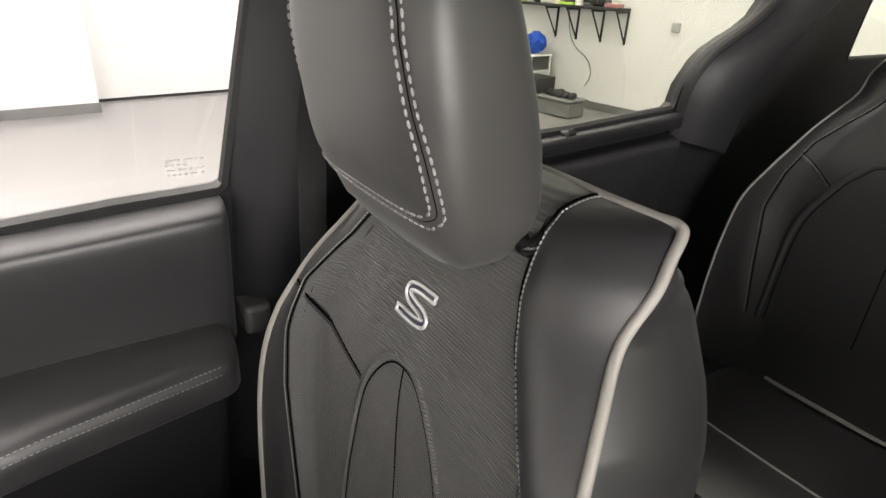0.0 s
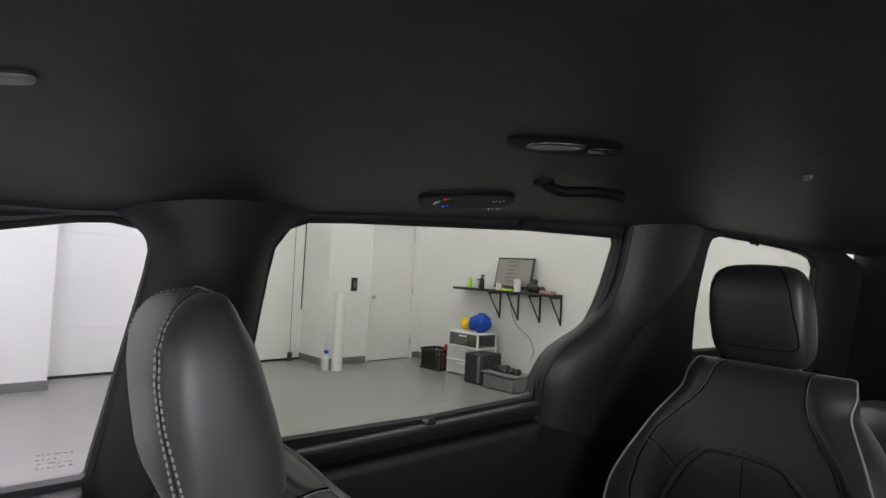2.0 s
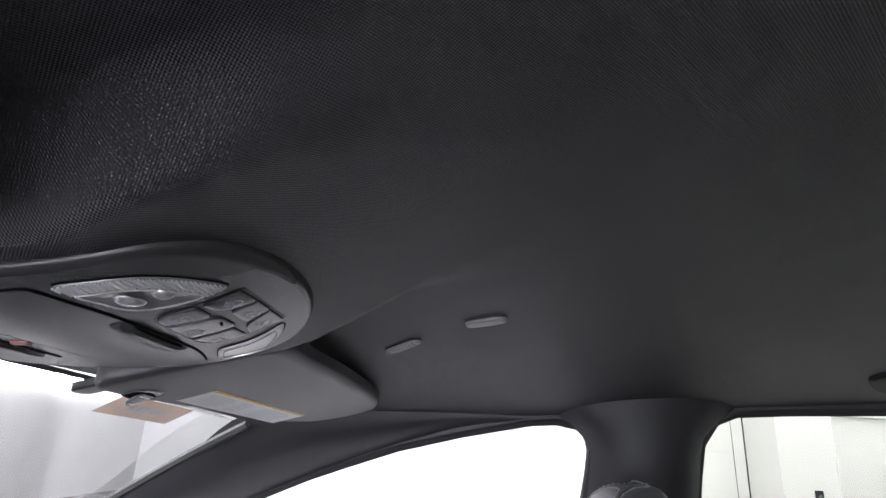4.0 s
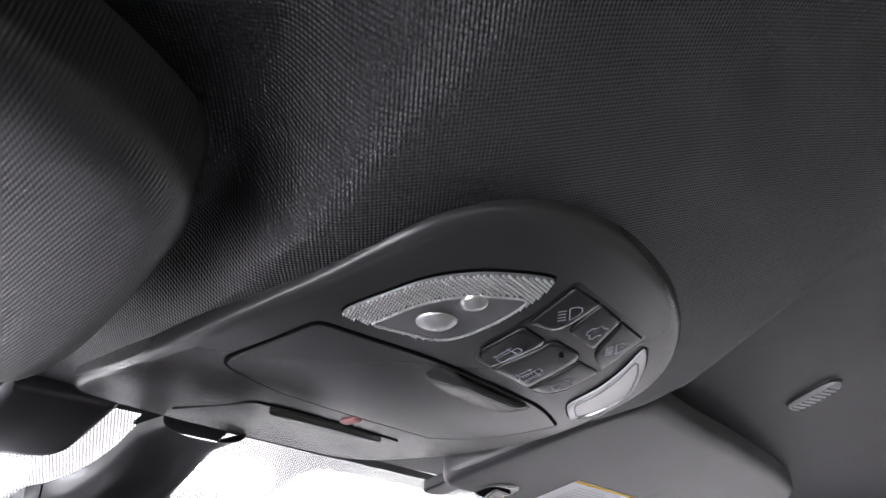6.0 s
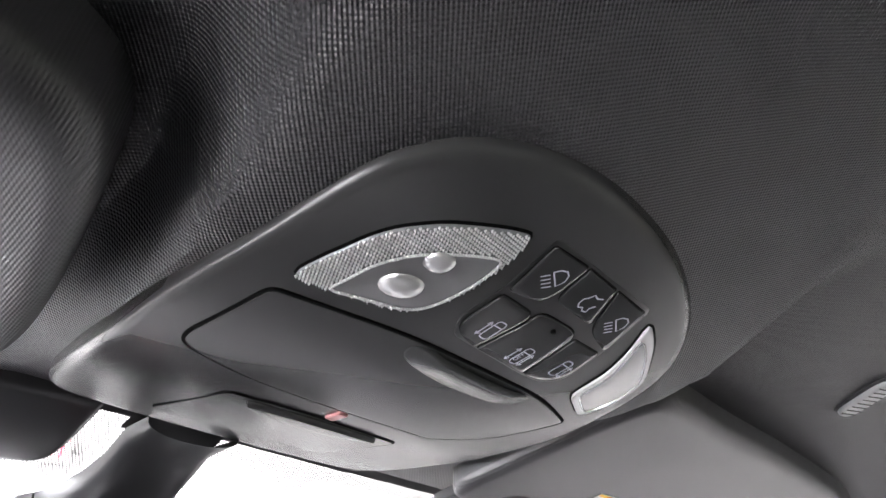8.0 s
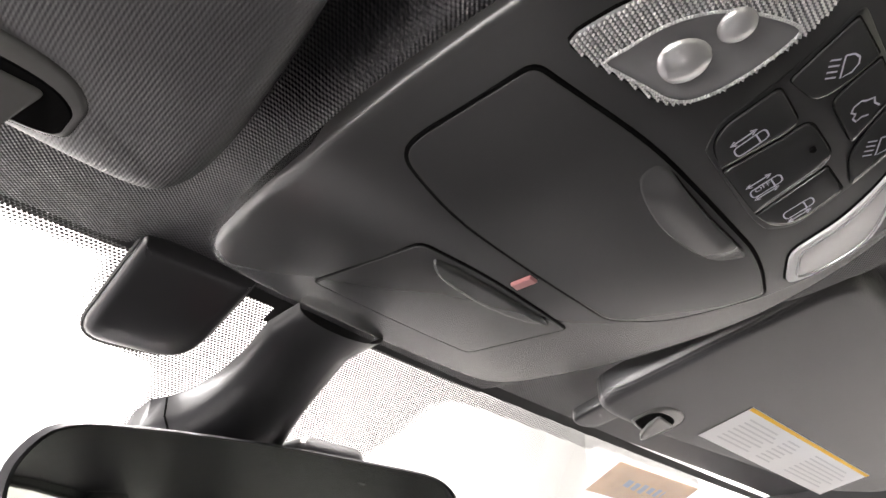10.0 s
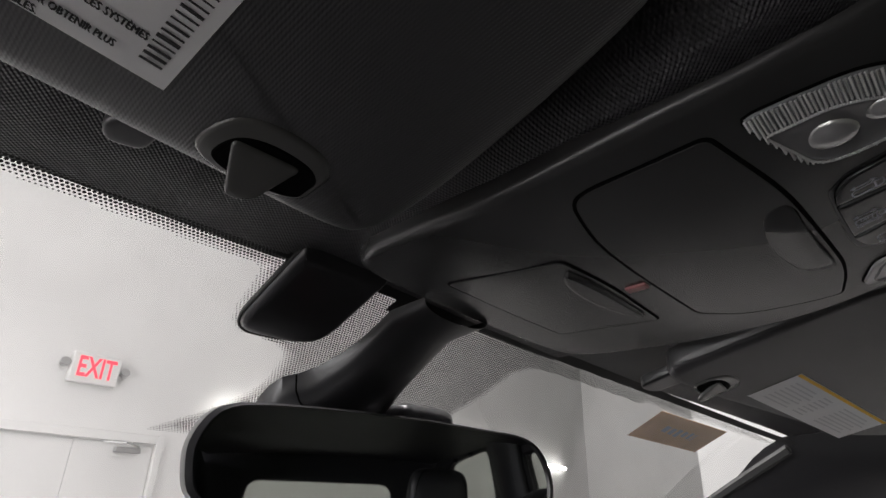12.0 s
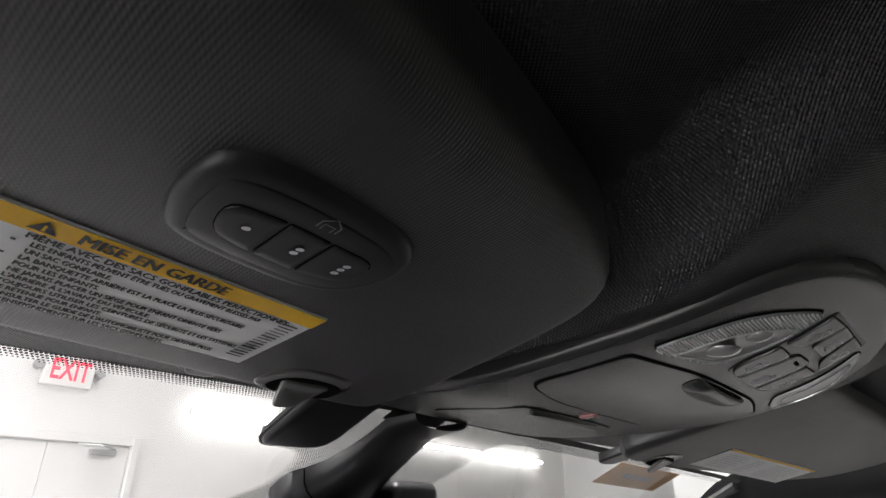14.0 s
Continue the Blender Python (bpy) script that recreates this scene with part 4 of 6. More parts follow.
            put = lambda u, v, base=put: base(u * ct - v * sn, u * sn + v * ct)
            add_ribbon(bm, dome, W * 1.1, put)
            for k in range(4):
                x = -0.0034 + k * 0.0022
                add_ribbon(bm, [(x, 0.0012), (x - 0.0010, 0.0052)], W, put)
        else:
            add_ribbon(bm, [(0.0040, -0.0052), (0.0010, -0.0040), (-0.0016, -0.0046), (-0.0030, -0.0020), (-0.0046, -0.0006), (-0.0044, 0.0022)], W * 1.2, put)
            add_ribbon(bm, [(0.0046, -0.0010), (0.0030, 0.0012), (0.0034, 0.0034), (0.0010, 0.0040), (-0.0004, 0.0026), (-0.0026, 0.0036), (-0.0044, 0.0022)], W * 1.2, put)
        part("icon", bm, M["icon_mark"], b, "white button symbol")
    bm = B()
    add_cyl(bm, pose(0.011, 0.0221, con_z(0.011, 0.0221, 0.0020)), 0.0012, 0.0014, 8)
    part("pin_hole", bm, M["gap"], con)
    return con


M["lens_clear"] = surface("smooth_clear_lens", (0.20, 0.20, 0.205), 0.14, var=0.1, var_scale=60, rough_var=0.04)
# pale base colour holds the windshield's reflection in the far lamp's lens
M["lens_pale"] = surface("pale_reflecting_lens", (0.55, 0.55, 0.55), 0.14, var=0.08, var_scale=50, rough_var=0.03)
overhead_console()

# ---- sun visors ----
OUTER = [(0.35, 0.0150), (0.48, 0.0080), (0.58, 0.008), (0.630, 0.025), (0.645, 0.070), (0.625, 0.125), (0.55, 0.160)]
VIS_DRIVER = [(0.1465, 0.160), (0.152, 0.121), (0.159, 0.084), (0.1650, 0.062), (0.173, 0.0485), (0.186, 0.0405), (0.21, 0.0340), (0.26, 0.0270)] + OUTER + [(0.45, 0.188), (0.35, 0.202), (0.26, 0.207), (0.20, 0.210), (0.170, 0.211), (0.153, 0.207), (0.1460, 0.190)]
VIS_PASSENGER = [(0.147, 0.085), (0.149, 0.053), (0.154, 0.0385), (0.163, 0.0300), (0.19, 0.0262), (0.25, 0.0240)] + OUTER + [(0.45, 0.175), (0.35, 0.186), (0.26, 0.1975), (0.20, 0.204), (0.170, 0.2050), (0.154, 0.202), (0.1472, 0.190)]


def vis_z(x, y, drop=0.0):
    """Underside of a folded visor; the one on the passenger's side hangs a little lower."""
    if x < 0:
        return 1.5535 - 0.15 * (y - 0.09) - 0.03 * (x + 0.28) - drop
    return 1.542 - 0.25 * (y - 0.123) - 0.045 * (x - 0.234) - drop


def visor(sign):
    v = thing("sun_visor", "folded up charcoal cloth sun visor" + (" with a warning label" if sign < 0 else " with a pale label"), "sun visor", "sun visors", at=(sign * 0.4, 0.11, 1.55))
    out = [(sign * x, y) for x, y in rounded(VIS_DRIVER if sign < 0 else VIS_PASSENGER, 0.02, 3)]
    part("board", add_slab(B(), out, lambda x, y: vis_z(x, y), 0.034 if sign < 0 else 0.020, 0.0135 if sign < 0 else 0.009, 6, (0.9, 0.7, 0.45, 0.2)), M["visor"], v)
    # pivot rod and clip at the inboard front corner
    if sign < 0:
        foot = rounded([(-0.2560, 0.2105), (-0.2520, 0.2180), (-0.2400, 0.2150), (-0.2385, 0.1980), (-0.2500, 0.1980)], 0.004)
    else:
        foot = rounded([(0.1625, 0.2285), (0.1760, 0.2300), (0.1890, 0.2255), (0.1905, 0.1990), (0.1600, 0.1990)], 0.005)
    part("foot", add_slab(B(), foot, lambda x, y: vis_z(x, y, -0.005), 0.008, 0.002, 3), M["dark_plastic"], v, "black plastic visor foot")
    ring = smooth_line([(sign * 0.1900, 0.1955), (sign * 0.1880, 0.1855), (sign * 0.1890, 0.1765), (sign * 0.198, 0.1690), (sign * 0.2155, 0.1672), (sign * 0.2275, 0.1719), (sign * 0.2325, 0.1820), (sign * 0.2320, 0.1935), (sign * 0.2214, 0.1992), (sign * 0.2045, 0.1995)], 4, True)
    part("clip_ring", add_slab(B(), ring, lambda x, y: vis_z(x, y, 0.0012), 0.008, 0.0022, 3), M["clip_grey"], v, "grey plastic clip ring")
    # dark plate on the ring stands for the shade inside its hollow
    hollow = [(sign * 0.2085 + (p.x - sign * 0.2100) * 0.80, 0.1866 + (p.y - 0.1845) * 0.68) for p in ring]
    part("hollow_shade", add_slab(B(), hollow, lambda x, y: vis_z(x, y, 0.0017), 0.004, 0.0006, 1), M["gap"], v)
    hook = rounded([(sign * 0.2255, 0.1800), (sign * 0.1990, 0.1785), (sign * 0.2060, 0.1985), (sign * 0.2150, 0.2030)], 0.004)
    part("hook", add_slab(B(), hook, lambda x, y: vis_z(x, y, 0.0030 + 0.004 * ease(0.182, 0.200, y)), 0.003, 0.0012, 3), M["clip_grey"], v, "grey plastic hook")
    return v


driver_visor, passenger_visor = visor(-1), visor(1)

M["remote"] = surface("remote_plastic", (0.016, 0.016, 0.0175), 0.42, var=0.04, rough_var=0.03)
# three-button remote on the driver's visor
remote = thing("visor_remote", "black three-button garage remote set in the visor", "remote", at=(-0.283, 0.09, 1.55))
out = smooth_line([(-0.3215, 0.0975), (-0.3247, 0.0879), (-0.3254, 0.0779), (-0.3242, 0.0700), (-0.3200, 0.0650), (-0.3120, 0.0622), (-0.2990, 0.0614), (-0.2850, 0.0622), (-0.2704, 0.0642), (-0.2605, 0.0684), (-0.2552, 0.0750), (-0.2545, 0.0870), (-0.2610, 0.1000), (-0.2741, 0.1060), (-0.2936, 0.1060), (-0.3100, 0.1040), (-0.3182, 0.1010)], 4, True)
part("housing", add_slab(B(), out, lambda x, y: vis_z(x, y, 0.0035), 0.008, 0.0045, 5, (0.8, 0.5, 0.2)), M["remote"], remote)
ridge = inset(out, 0.006)
part("face", add_slab(B(), ridge, lambda x, y: vis_z(x, y, 0.0040), 0.003, 0.0008, 2), M["remote"], remote)
REM_CELLS = (([(-0.3150, 0.0772), (-0.2985, 0.0759), (-0.2984, 0.0940), (-0.3120, 0.0918)], (0.006, 0.0012, 0.0012, 0.006), ((-0.3056, 0.0840),)),
             ([(-0.2979, 0.0759), (-0.2840, 0.0766), (-0.2838, 0.0950), (-0.2978, 0.0940)], (0.0012,) * 4, ((-0.2896, 0.0860), (-0.2893, 0.0836))),
             ([(-0.2834, 0.0766), (-0.2665, 0.0775), (-0.2650, 0.0918), (-0.2832, 0.0950)], (0.0012, 0.006, 0.008, 0.0012), ((-0.2740, 0.0876), (-0.2738, 0.0851), (-0.2735, 0.0827))))
for cell, rr, spots in REM_CELLS:
    part("button_gap", add_slab(B(), rounded(cell, list(rr)), lambda x, y: vis_z(x, y, 0.0042), 0.002, 0.0002, 1), M["gap"], remote)
    b = part("button", add_slab(B(), rounded(inset(cell, 0.0004), list(rr)), lambda x, y: vis_z(x, y, 0.0047), 0.002, 0.0004, 2), M["remote"], remote)
    marks = B()
    for qx, qy in spots:
        ring = [Vector((qx + 0.00125 * math.cos(a * math.tau / 12), qy + 0.00125 * math.sin(a * math.tau / 12), vis_z(qx, qy, 0.0050))) for a in range(12)]
        marks.faces.new([marks.verts.new(p) for p in ring])
    part("dot_mark", marks, M["white_mark"], b, "white dot mark")
bm = B()
put = lambda u, v: Vector((-0.2901 + u, 0.0702 - v, vis_z(-0.2901 + u, 0.0702 - v, 0.0046)))
add_ribbon(bm, [(-0.0030, -0.002), (-0.0030, 0.001), (0.0, 0.0036), (0.0030, 0.001), (0.0030, -0.002)], 0.0006, put)
add_ribbon(bm, [(-0.0016, -0.0024), (-0.0016, 0.0002), (0.0016, 0.0002), (0.0016, -0.0024)], 0.0005, put)
part("house_mark", bm, M["ink_grey"], remote, "faint house symbol")

# warning label on the driver's visor
LAB_O = Vector((-0.2482, 0.1225))  # inboard end of its yellow edge
LAB_D, LAB_N = Vector((0.1020, 0.0070)).normalized(), Vector((-0.0022, 0.101)).normalized()
LAB_L, LAB_H, LAB_Y = 0.196, 0.0545, 0.0092


def lab(u, v, drop):
    """u: from the outboard end along the label; v: from the yellow edge towards the windshield."""
    p = LAB_O + LAB_D * (u - LAB_L) + LAB_N * v
    return Vector((p.x, p.y, vis_z(p.x, p.y, drop)))


def lab_patch(u0, u1, v0, v1, drop, n=10):
    return add_loft(B(), [[lab(u0 + (u1 - u0) * i / n, v, drop) for i in range(n + 1)] for v in (v0, v1)], closed=False)


wl = thing("warning_label", "white warning label with a yellow heading on the visor", "label", at=(-0.32, 0.135, 1.54))
bm = add_loft(B(), [[lab(u, v, d) for u in np.linspace(0, LAB_L, 12)] for v, d in ((0, -0.001), (0, 0.0006), (LAB_H, 0.0006), (LAB_H, -0.001))], closed=False)
part("paper", bm, M["label_white"], wl)
part("yellow_band", lab_patch(0, LAB_L, 0.0002, LAB_Y, 0.0009), M["label_yellow"], wl, "yellow heading band")
TEXT_U = 0.104
heading = B()
for k in (-0.00024, 0.0, 0.00024):
    add_lettering(heading, "MISE EN GARDE", 0.0078, lambda u, v: lab(TEXT_U + 0.0315 + u + k, LAB_Y / 2 - v - k * 0.5, 0.0012 + k * 0.3), width=0.044)
part("heading", heading, M["ink"], wl, "black heading letters")
bm = B()
tri = [(-0.0036, -0.0028), (0.0036, -0.0028), (0.0, 0.0032)]
bm.faces.new([bm.verts.new(lab(TEXT_U + 0.0010 + u, LAB_Y / 2 - v, 0.0012)) for u, v in tri])
part("alert_mark", add_ribbon(B(), [(0.0, -0.0018), (0.0, 0.0014)], 0.0008, lambda u, v: lab(TEXT_U + 0.0010 + u, LAB_Y / 2 - v, 0.0015)), M["label_yellow"], wl)
part("warning_triangle", bm, M["ink"], wl)
LINES = ["MÊME AVEC DES SACS GONFLABLES PERFECTIONNÉS", "LES ENFANTS PEUVENT ÊTRE TUÉS OU GRAVEMENT BLESSÉS PAR", "UN SAC GONFLABLE.", "LA BANQUETTE ARRIÈRE EST LA PLACE LA PLUS SÉCURITAIRE", "POUR LES ENFANTS.",
         "NE JAMAIS PLACER UN SIÈGE POUR ENFANT ORIENTÉ VERS", "L'ARRIÈRE À L'AVANT DU VÉHICULE.", "TOUJOURS UTILISER LES CEINTURES DE SÉCURITÉ ET LES SYSTÈMES", "DE RETENUE POUR ENFANT.",
         "CONSULTER LE GUIDE DE L'AUTOMOBILISTE POUR OBTENIR PLUS", "DE RENSEIGNEMENTS SUR LES SACS GONFLABLES."]
for i, line in enumerate(LINES):
    v = LAB_Y + 0.0022 + i * 0.0041
    first = i == 0
    u0 = TEXT_U - 0.001 if first else TEXT_U + 0.0015
    bm = B()
    for k in (-0.00016, 0.0, 0.00016):
        add_lettering(bm, line, 0.0042 if first else 0.0037, lambda u, w: lab(u0 + u + k, v - w + k * 0.5, 0.0010 + k * 0.3), align="LEFT", width=0.0835 if first else len(line) * 0.00134)
    part("text_line", bm, M["ink"], wl, "small black print")
    if i in (1, 3, 5, 7, 9):
        part("bullet", add_ribbon(B(), [(-0.0006, 0), (0.0006, 0)], 0.0012, lambda u, w: lab(TEXT_U - 0.0025 + u, v - w, 0.0010)), M["ink"], wl)
# the other half of the label: unreadable print as bars, and a bar code by the inboard end
random.seed(4)
for i in range(11):
    v = LAB_Y + 0.0022 + i * 0.0041
    bm = B()
    u = 0.008
    end = 0.082 if i % 2 else 0.06
    while u < end:
        w = random.uniform(0.003, 0.009)
        add_ribbon(bm, [(u, 0), (min(u + w, end), 0)], 0.0019, lambda a, b: lab(a, v - b, 0.0010))
        u += w + 0.0012
    part("print_bar", bm, M["ink"], wl, "row of black print bars")
for i in range(15):
    part("code_bar", add_ribbon(B(), [(0, 0), (0.0065, 0)], random.uniform(0.0006, 0.0015), lambda a, b, i=i: lab(LAB_L - 0.0105 + a, LAB_Y + 0.003 + i * 0.0025 - b, 0.0010)), M["ink"], wl)

M["faint_print"] = surface("faint_print", (0.66, 0.66, 0.67), 0.6, var=0.0)
# pale label on the passenger's visor
pl = thing("airbag_label", "pale label with a yellow edge on the visor", "label", at=(0.37, 0.135, 1.54))


def plab(u, v, drop):
    x, y = 0.256 + 0.278 * u + 0.008 * v, 0.131 - 0.017 * u + (0.0465 + 0.004 * u) * v
    return Vector((x, y, vis_z(x, y, drop)))


part("paper", add_loft(B(), [[plab(i / 10, v, d) for i in range(11)] for v, d in ((0, -0.001), (0, 0.0006), (1, 0.0006), (1, -0.001))], closed=False), M["label_white"], pl)
part("yellow_edge", add_loft(B(), [[plab(i / 10, v, 0.0009) for i in range(11)] for v in (0.0, 0.075)], closed=False), M["label_yellow"], pl, "thin yellow edge")
for k in range(7):
    bm = B()
    for a, b in ((0.06, 0.30), (0.33, 0.45), (0.56, 0.94)):
        add_loft(bm, [[plab(a + (b - a) * (1 if j else 0) * (0.8 + 0.2 * ((k * 7) % 5) / 4), 0.22 + k * 0.10 + w, 0.0010) for j in (0, 1)] for w in (-0.018, 0.018)], closed=False)
    part("print_bar", bm, M["faint_print"], pl, "row of faint grey print")

# ---- rear-view mirror, sensor cover, windshield dots ----
MIR_C, MIR_N = Vector((-0.012, 0.322, 1.446)), Vector((-0.30, -0.95, -0.008)).normalized()
MIR_X = Vector((0.95, -0.30, 0.0)).normalized()
MIR_Z = MIR_X.cross(-MIR_N).normalized() * -1
if MIR_Z.z < 0:
    MIR_Z = -MIR_Z


def mir(u, v, d=0.0):
    return MIR_C + MIR_X * u + MIR_Z * v + MIR_N * d


rv = thing("rear_view_mirror", "black framed rear-view mirror with lit red display", "mirror", at=MIR_C)
face = smooth_line([(-0.132, 0.001), (-0.131, 0.020), (-0.116, 0.037), (-0.075, 0.041), (0.0, 0.041), (0.06, 0.038), (0.104, 0.034), (0.122, 0.020), (0.128, -0.002), (0.119, -0.025), (0.085, -0.036), (0.02, -0.040), (-0.05, -0.0360), (-0.10, -0.0275), (-0.125, -0.0150)], 4, True)
rings = [[mir(p.x * k, p.y * k, d) for p in face] for k, d in ((0.955, 0.0), (0.97, 0.003), (1.0, 0.002), (1.012, -0.006), (1.0, -0.018), (0.93, -0.030), (0.75, -0.038), (0.35, -0.042))]
part("housing", add_loft(B(), rings, True, (False, True)), M["dark_plastic"], rv)
bm = B()
bm.faces.new([bm.verts.new(mir(p.x * 0.957, p.y * 0.957, 0.0012)) for p in face])
part("mirror_glass", bm, M["mirror"], rv, "dark dimmed mirror glass")
part("chin", add_loft(B(), [[mir(-0.115 + 0.13 * t, -0.026 - 0.013 * math.sin(math.pi * min(t * 1.1, 1)) * w, -0.010 - 0.02 * w) for t in np.linspace(0, 1, 12)] for w in (0, 0.5, 1.0)], closed=False), M["dark_plastic"], rv, "lower lip behind the mirror")
bm = B()
for k in range(3):
    for (a, b) in (((-0.0014, 0.002), (0.0014, 0.002)), ((-0.0014, 0), (0.0014, 0)), ((-0.0014, -0.002), (0.0014, -0.002)), ((-0.0014, 0.002), (-0.0014, -0.002)), ((0.0014, 0.002), (0.0014, -0.002))):
        add_ribbon(bm, [a, b], 0.0013, lambda u, v, k=k: mir(-0.0380 + k * 0.0032 + u * 0.75, -0.0285 + v * 0.75, 0.0020))
part("red_display", bm, M["led_red"], rv, "glowing red display digits")
bm = B()
ring = [(0.0016 * math.sin(a), 0.0016 * math.cos(a)) for a in np.linspace(0.6, math.tau - 0.6, 12)]
add_ribbon(bm, ring, 0.0006, lambda u, v: mir(0.0 + u, -0.0285 + v, 0.0020))
add_ribbon(bm, [(0, 0.0004), (0, 0.0022)], 0.0006, lambda u, v: mir(0.0 + u, -0.0285 + v, 0.0020))
part("power_mark", bm, M["white_mark"], rv, "white power symbol")
part("assist_mark", add_lettering(B(), "ASSIST", 0.0042, lambda u, v: mir(0.0325 + u, -0.0285 + v, 0.0020), width=0.0105), M["white_mark"], rv, "white letters")
bm = B()
for u in (-0.052, -0.0145, 0.0140):
    part("button_joint", add_ribbon(B(), [(u, -0.032), (u, -0.023)], 0.0005, lambda a, b: mir(a, b, 0.0019)), M["ink_grey"], rv, "faint joint between mirror buttons")

# mount: cowl from the header down to the ball joint
cowl = thing("mirror_mount", "black plastic mirror mount on the windshield", "mount", at=(-0.02, 0.32, 1.53))


def mount_ring(y, x0, x1, h, n=14):
    s = shield((x0 + x1) / 2 / 0.66, max(y - 0.29, 0.0) / 0.86)
    pts = []
    for i in range(n):
        a = i / (n - 1) * math.pi
        pts.append(Vector(((x0 + x1) / 2 - (x1 - x0) / 2 * math.cos(a), y, s.z - 0.002 - h * math.sin(a) ** 0.7)))
    return pts


rings = [mount_ring(y, a, b, h) for y, a, b, h in ((0.262, -0.054, 0.008, 0.010), (0.2935, -0.053, 0.008, 0.014), (0.320, -0.0512, 0.0105, 0.018), (0.340, -0.0535, 0.0122, 0.022), (0.3575, -0.0590, 0.0160, 0.026), (0.370, -0.0685, 0.0190, 0.030), (0.3755, -0.0760, 0.0200, 0.033), (0.388, -0.0785, 0.0210, 0.036), (0.402, -0.077, 0.020, 0.032), (0.412, -0.072, 0.016, 0.004))]
part("cowl", add_loft(B(), rings, closed=False), M["dark_plastic"], cowl)
part("seam", add_tube(B(), [p + Vector((0, 0, -0.0004)) for p in rings[5][:6]], 0.0006, 5), M["gap"], cowl, "dark joint across the mount")
arm = [shield(-0.04, 0.115) - Vector((0, 0.0, 0.03)), Vector((-0.026, 0.375, 1.462)), MIR_C - MIR_N * 0.03]
part("arm", add_tube(B(), smooth_line(arm, 5), 0.014, 12), M["dark_plastic"], cowl)
for x0, x1, z0, z1 in ((0.020, 0.080, 1.484, 1.506),):
    bm = B()
    add_box(bm, x0, x1, 0.352, 0.392, z0 - 0.01, z1)
    bmesh.ops.bevel(bm, geom=list(bm.edges), offset=0.010, segments=4, affect="EDGES", profile=0.5)
    part("joint_cover", bm, M["dark_plastic"], cowl, "rounded black joint cover", 80)
sens = thing("rain_sensor_cover", "black plastic sensor cover behind the windshield header", "sensor cover", at=(-0.1, 0.32, 1.54))
COVER = rounded([(-0.137, 0.270), (-0.1360, 0.3440), (-0.0760, 0.3400), (-0.0755, 0.270)], [0.004, 0.018, 0.024, 0.004], 6)


def glass_z(x, y):
    d = (y - header_y(x)) / 0.86
    return shield(x / (0.64 + 0.125 * max(d, 0.0)), d).z


part("cover", add_slab(B(), COVER, lambda x, y: glass_z(x, y) - 0.007 * ease(0.350, 0.325, y) ** 0.5 - 0.001, 0.010, 0.006, 4, (0.9, 0.7, 0.4)), M["dark_plastic"], sens)
part("foot_rim", add_slab(B(), inset(COVER, -0.0012), lambda x, y: glass_z(x, y) - 0.0030, 0.002, 0.0008, 1), M["rubber"], sens, "thin dark rim against the glass")


def dots():
    """Printed dots on the windshield round the sensor cover, the mount and along the header."""
    bm = B()
    pitch = 0.0021
    ys = (0.29, 0.31, 0.3275, 0.338, 0.345, 0.3465, 0.3476, 0.353, 0.359, 0.368, 0.381, 0.40, 0.43, 0.45)
    xs = (-0.150, -0.1457, -0.1439, -0.139, -0.129, -0.115, -0.103, -0.094, -0.0896, -0.087, -0.0855, -0.089, -0.11, -0.13)
    for j in range(112):
        y = 0.252 + j * pitch * 0.866
        left, right = lerp_table(y, ys, xs), lerp_table(y, (0.29, 0.297, 0.300, 0.312, 0.343, 0.36, 0.45), (0.30, 0.15, 0.119, 0.1075, 0.1084, 0.106, 0.09))
        for i in range(-300, 300):
            x = (i + 0.5 * (j % 2)) * pitch
            s = y - header_y(x)
            if s < -0.012:
                continue
            fade = max(min((x - left) / 0.010, (right - x) / 0.010, (0.455 - y) / 0.01), (0.0072 - s) / 0.006)
            if fade < 0.12:
                continue
            r = 0.00092 * (0.40 + 0.60 * min(fade, 1.0))
            c = shield(x / (0.64 + 0.125 * max(s / 0.86, 0.0)), s / 0.86) - Vector((0, 0.0, 0.0016))
            t1, t2 = Vector((1, 0, 0)), Vector((0, 0.916, -0.40))
            bm.faces.new([bm.verts.new(c + r * (math.cos(a) * t1 + math.sin(a) * t2)) for a in (0.5, 1.55, 2.6, 3.64, 4.69, 5.74)])
    return bm


part("printed_dots", dots(), M["rubber"], wsd, "black printed dots on the glass")["kind"] = "stuff"

# brown paper card on the windshield
card = thing("paper_card", "brown paper card with a handwritten scrawl on the windshield", "card", at=(0.46, 0.32, 1.525))
CA, CB, CC, CD = Vector((0.368, 0.299, 1.538)), Vector((0.513, 0.279, 1.529)), Vector((0.527, 0.328, 1.508)), Vector((0.377, 0.348, 1.516))


def card_at(u, v, d=0.0):
    return CA.lerp(CB, u).lerp(CD.lerp(CC, u), v) - Vector((0, 0.48, 0.876)) * d


bm = add_loft(B(), [[card_at(i / 6, v, d) for i in range(7)] for v, d in ((0, 0), (0, 0.0008), (1, 0.0008), (1, 0))], closed=False)
part("sheet", bm, M["card"], card)
bm = B()
for k, (u, w) in enumerate(((0.26, 0.07), (0.36, 0.06), (0.45, 0.06), (0.54, 0.06), (0.63, 0.05), (0.71, 0.02))):
    add_loft(bm, [[card_at(u, v, 0.0011), card_at(u + w, v + 0.02, 0.0011)] for v in (0.36 + 0.02 * (k % 2), 0.58 + 0.03 * (k % 3))], closed=False)
part("scrawl_bar", bm, M["ink_grey"], card, "dark handwritten bars")

# ---- small things on the headliner ----


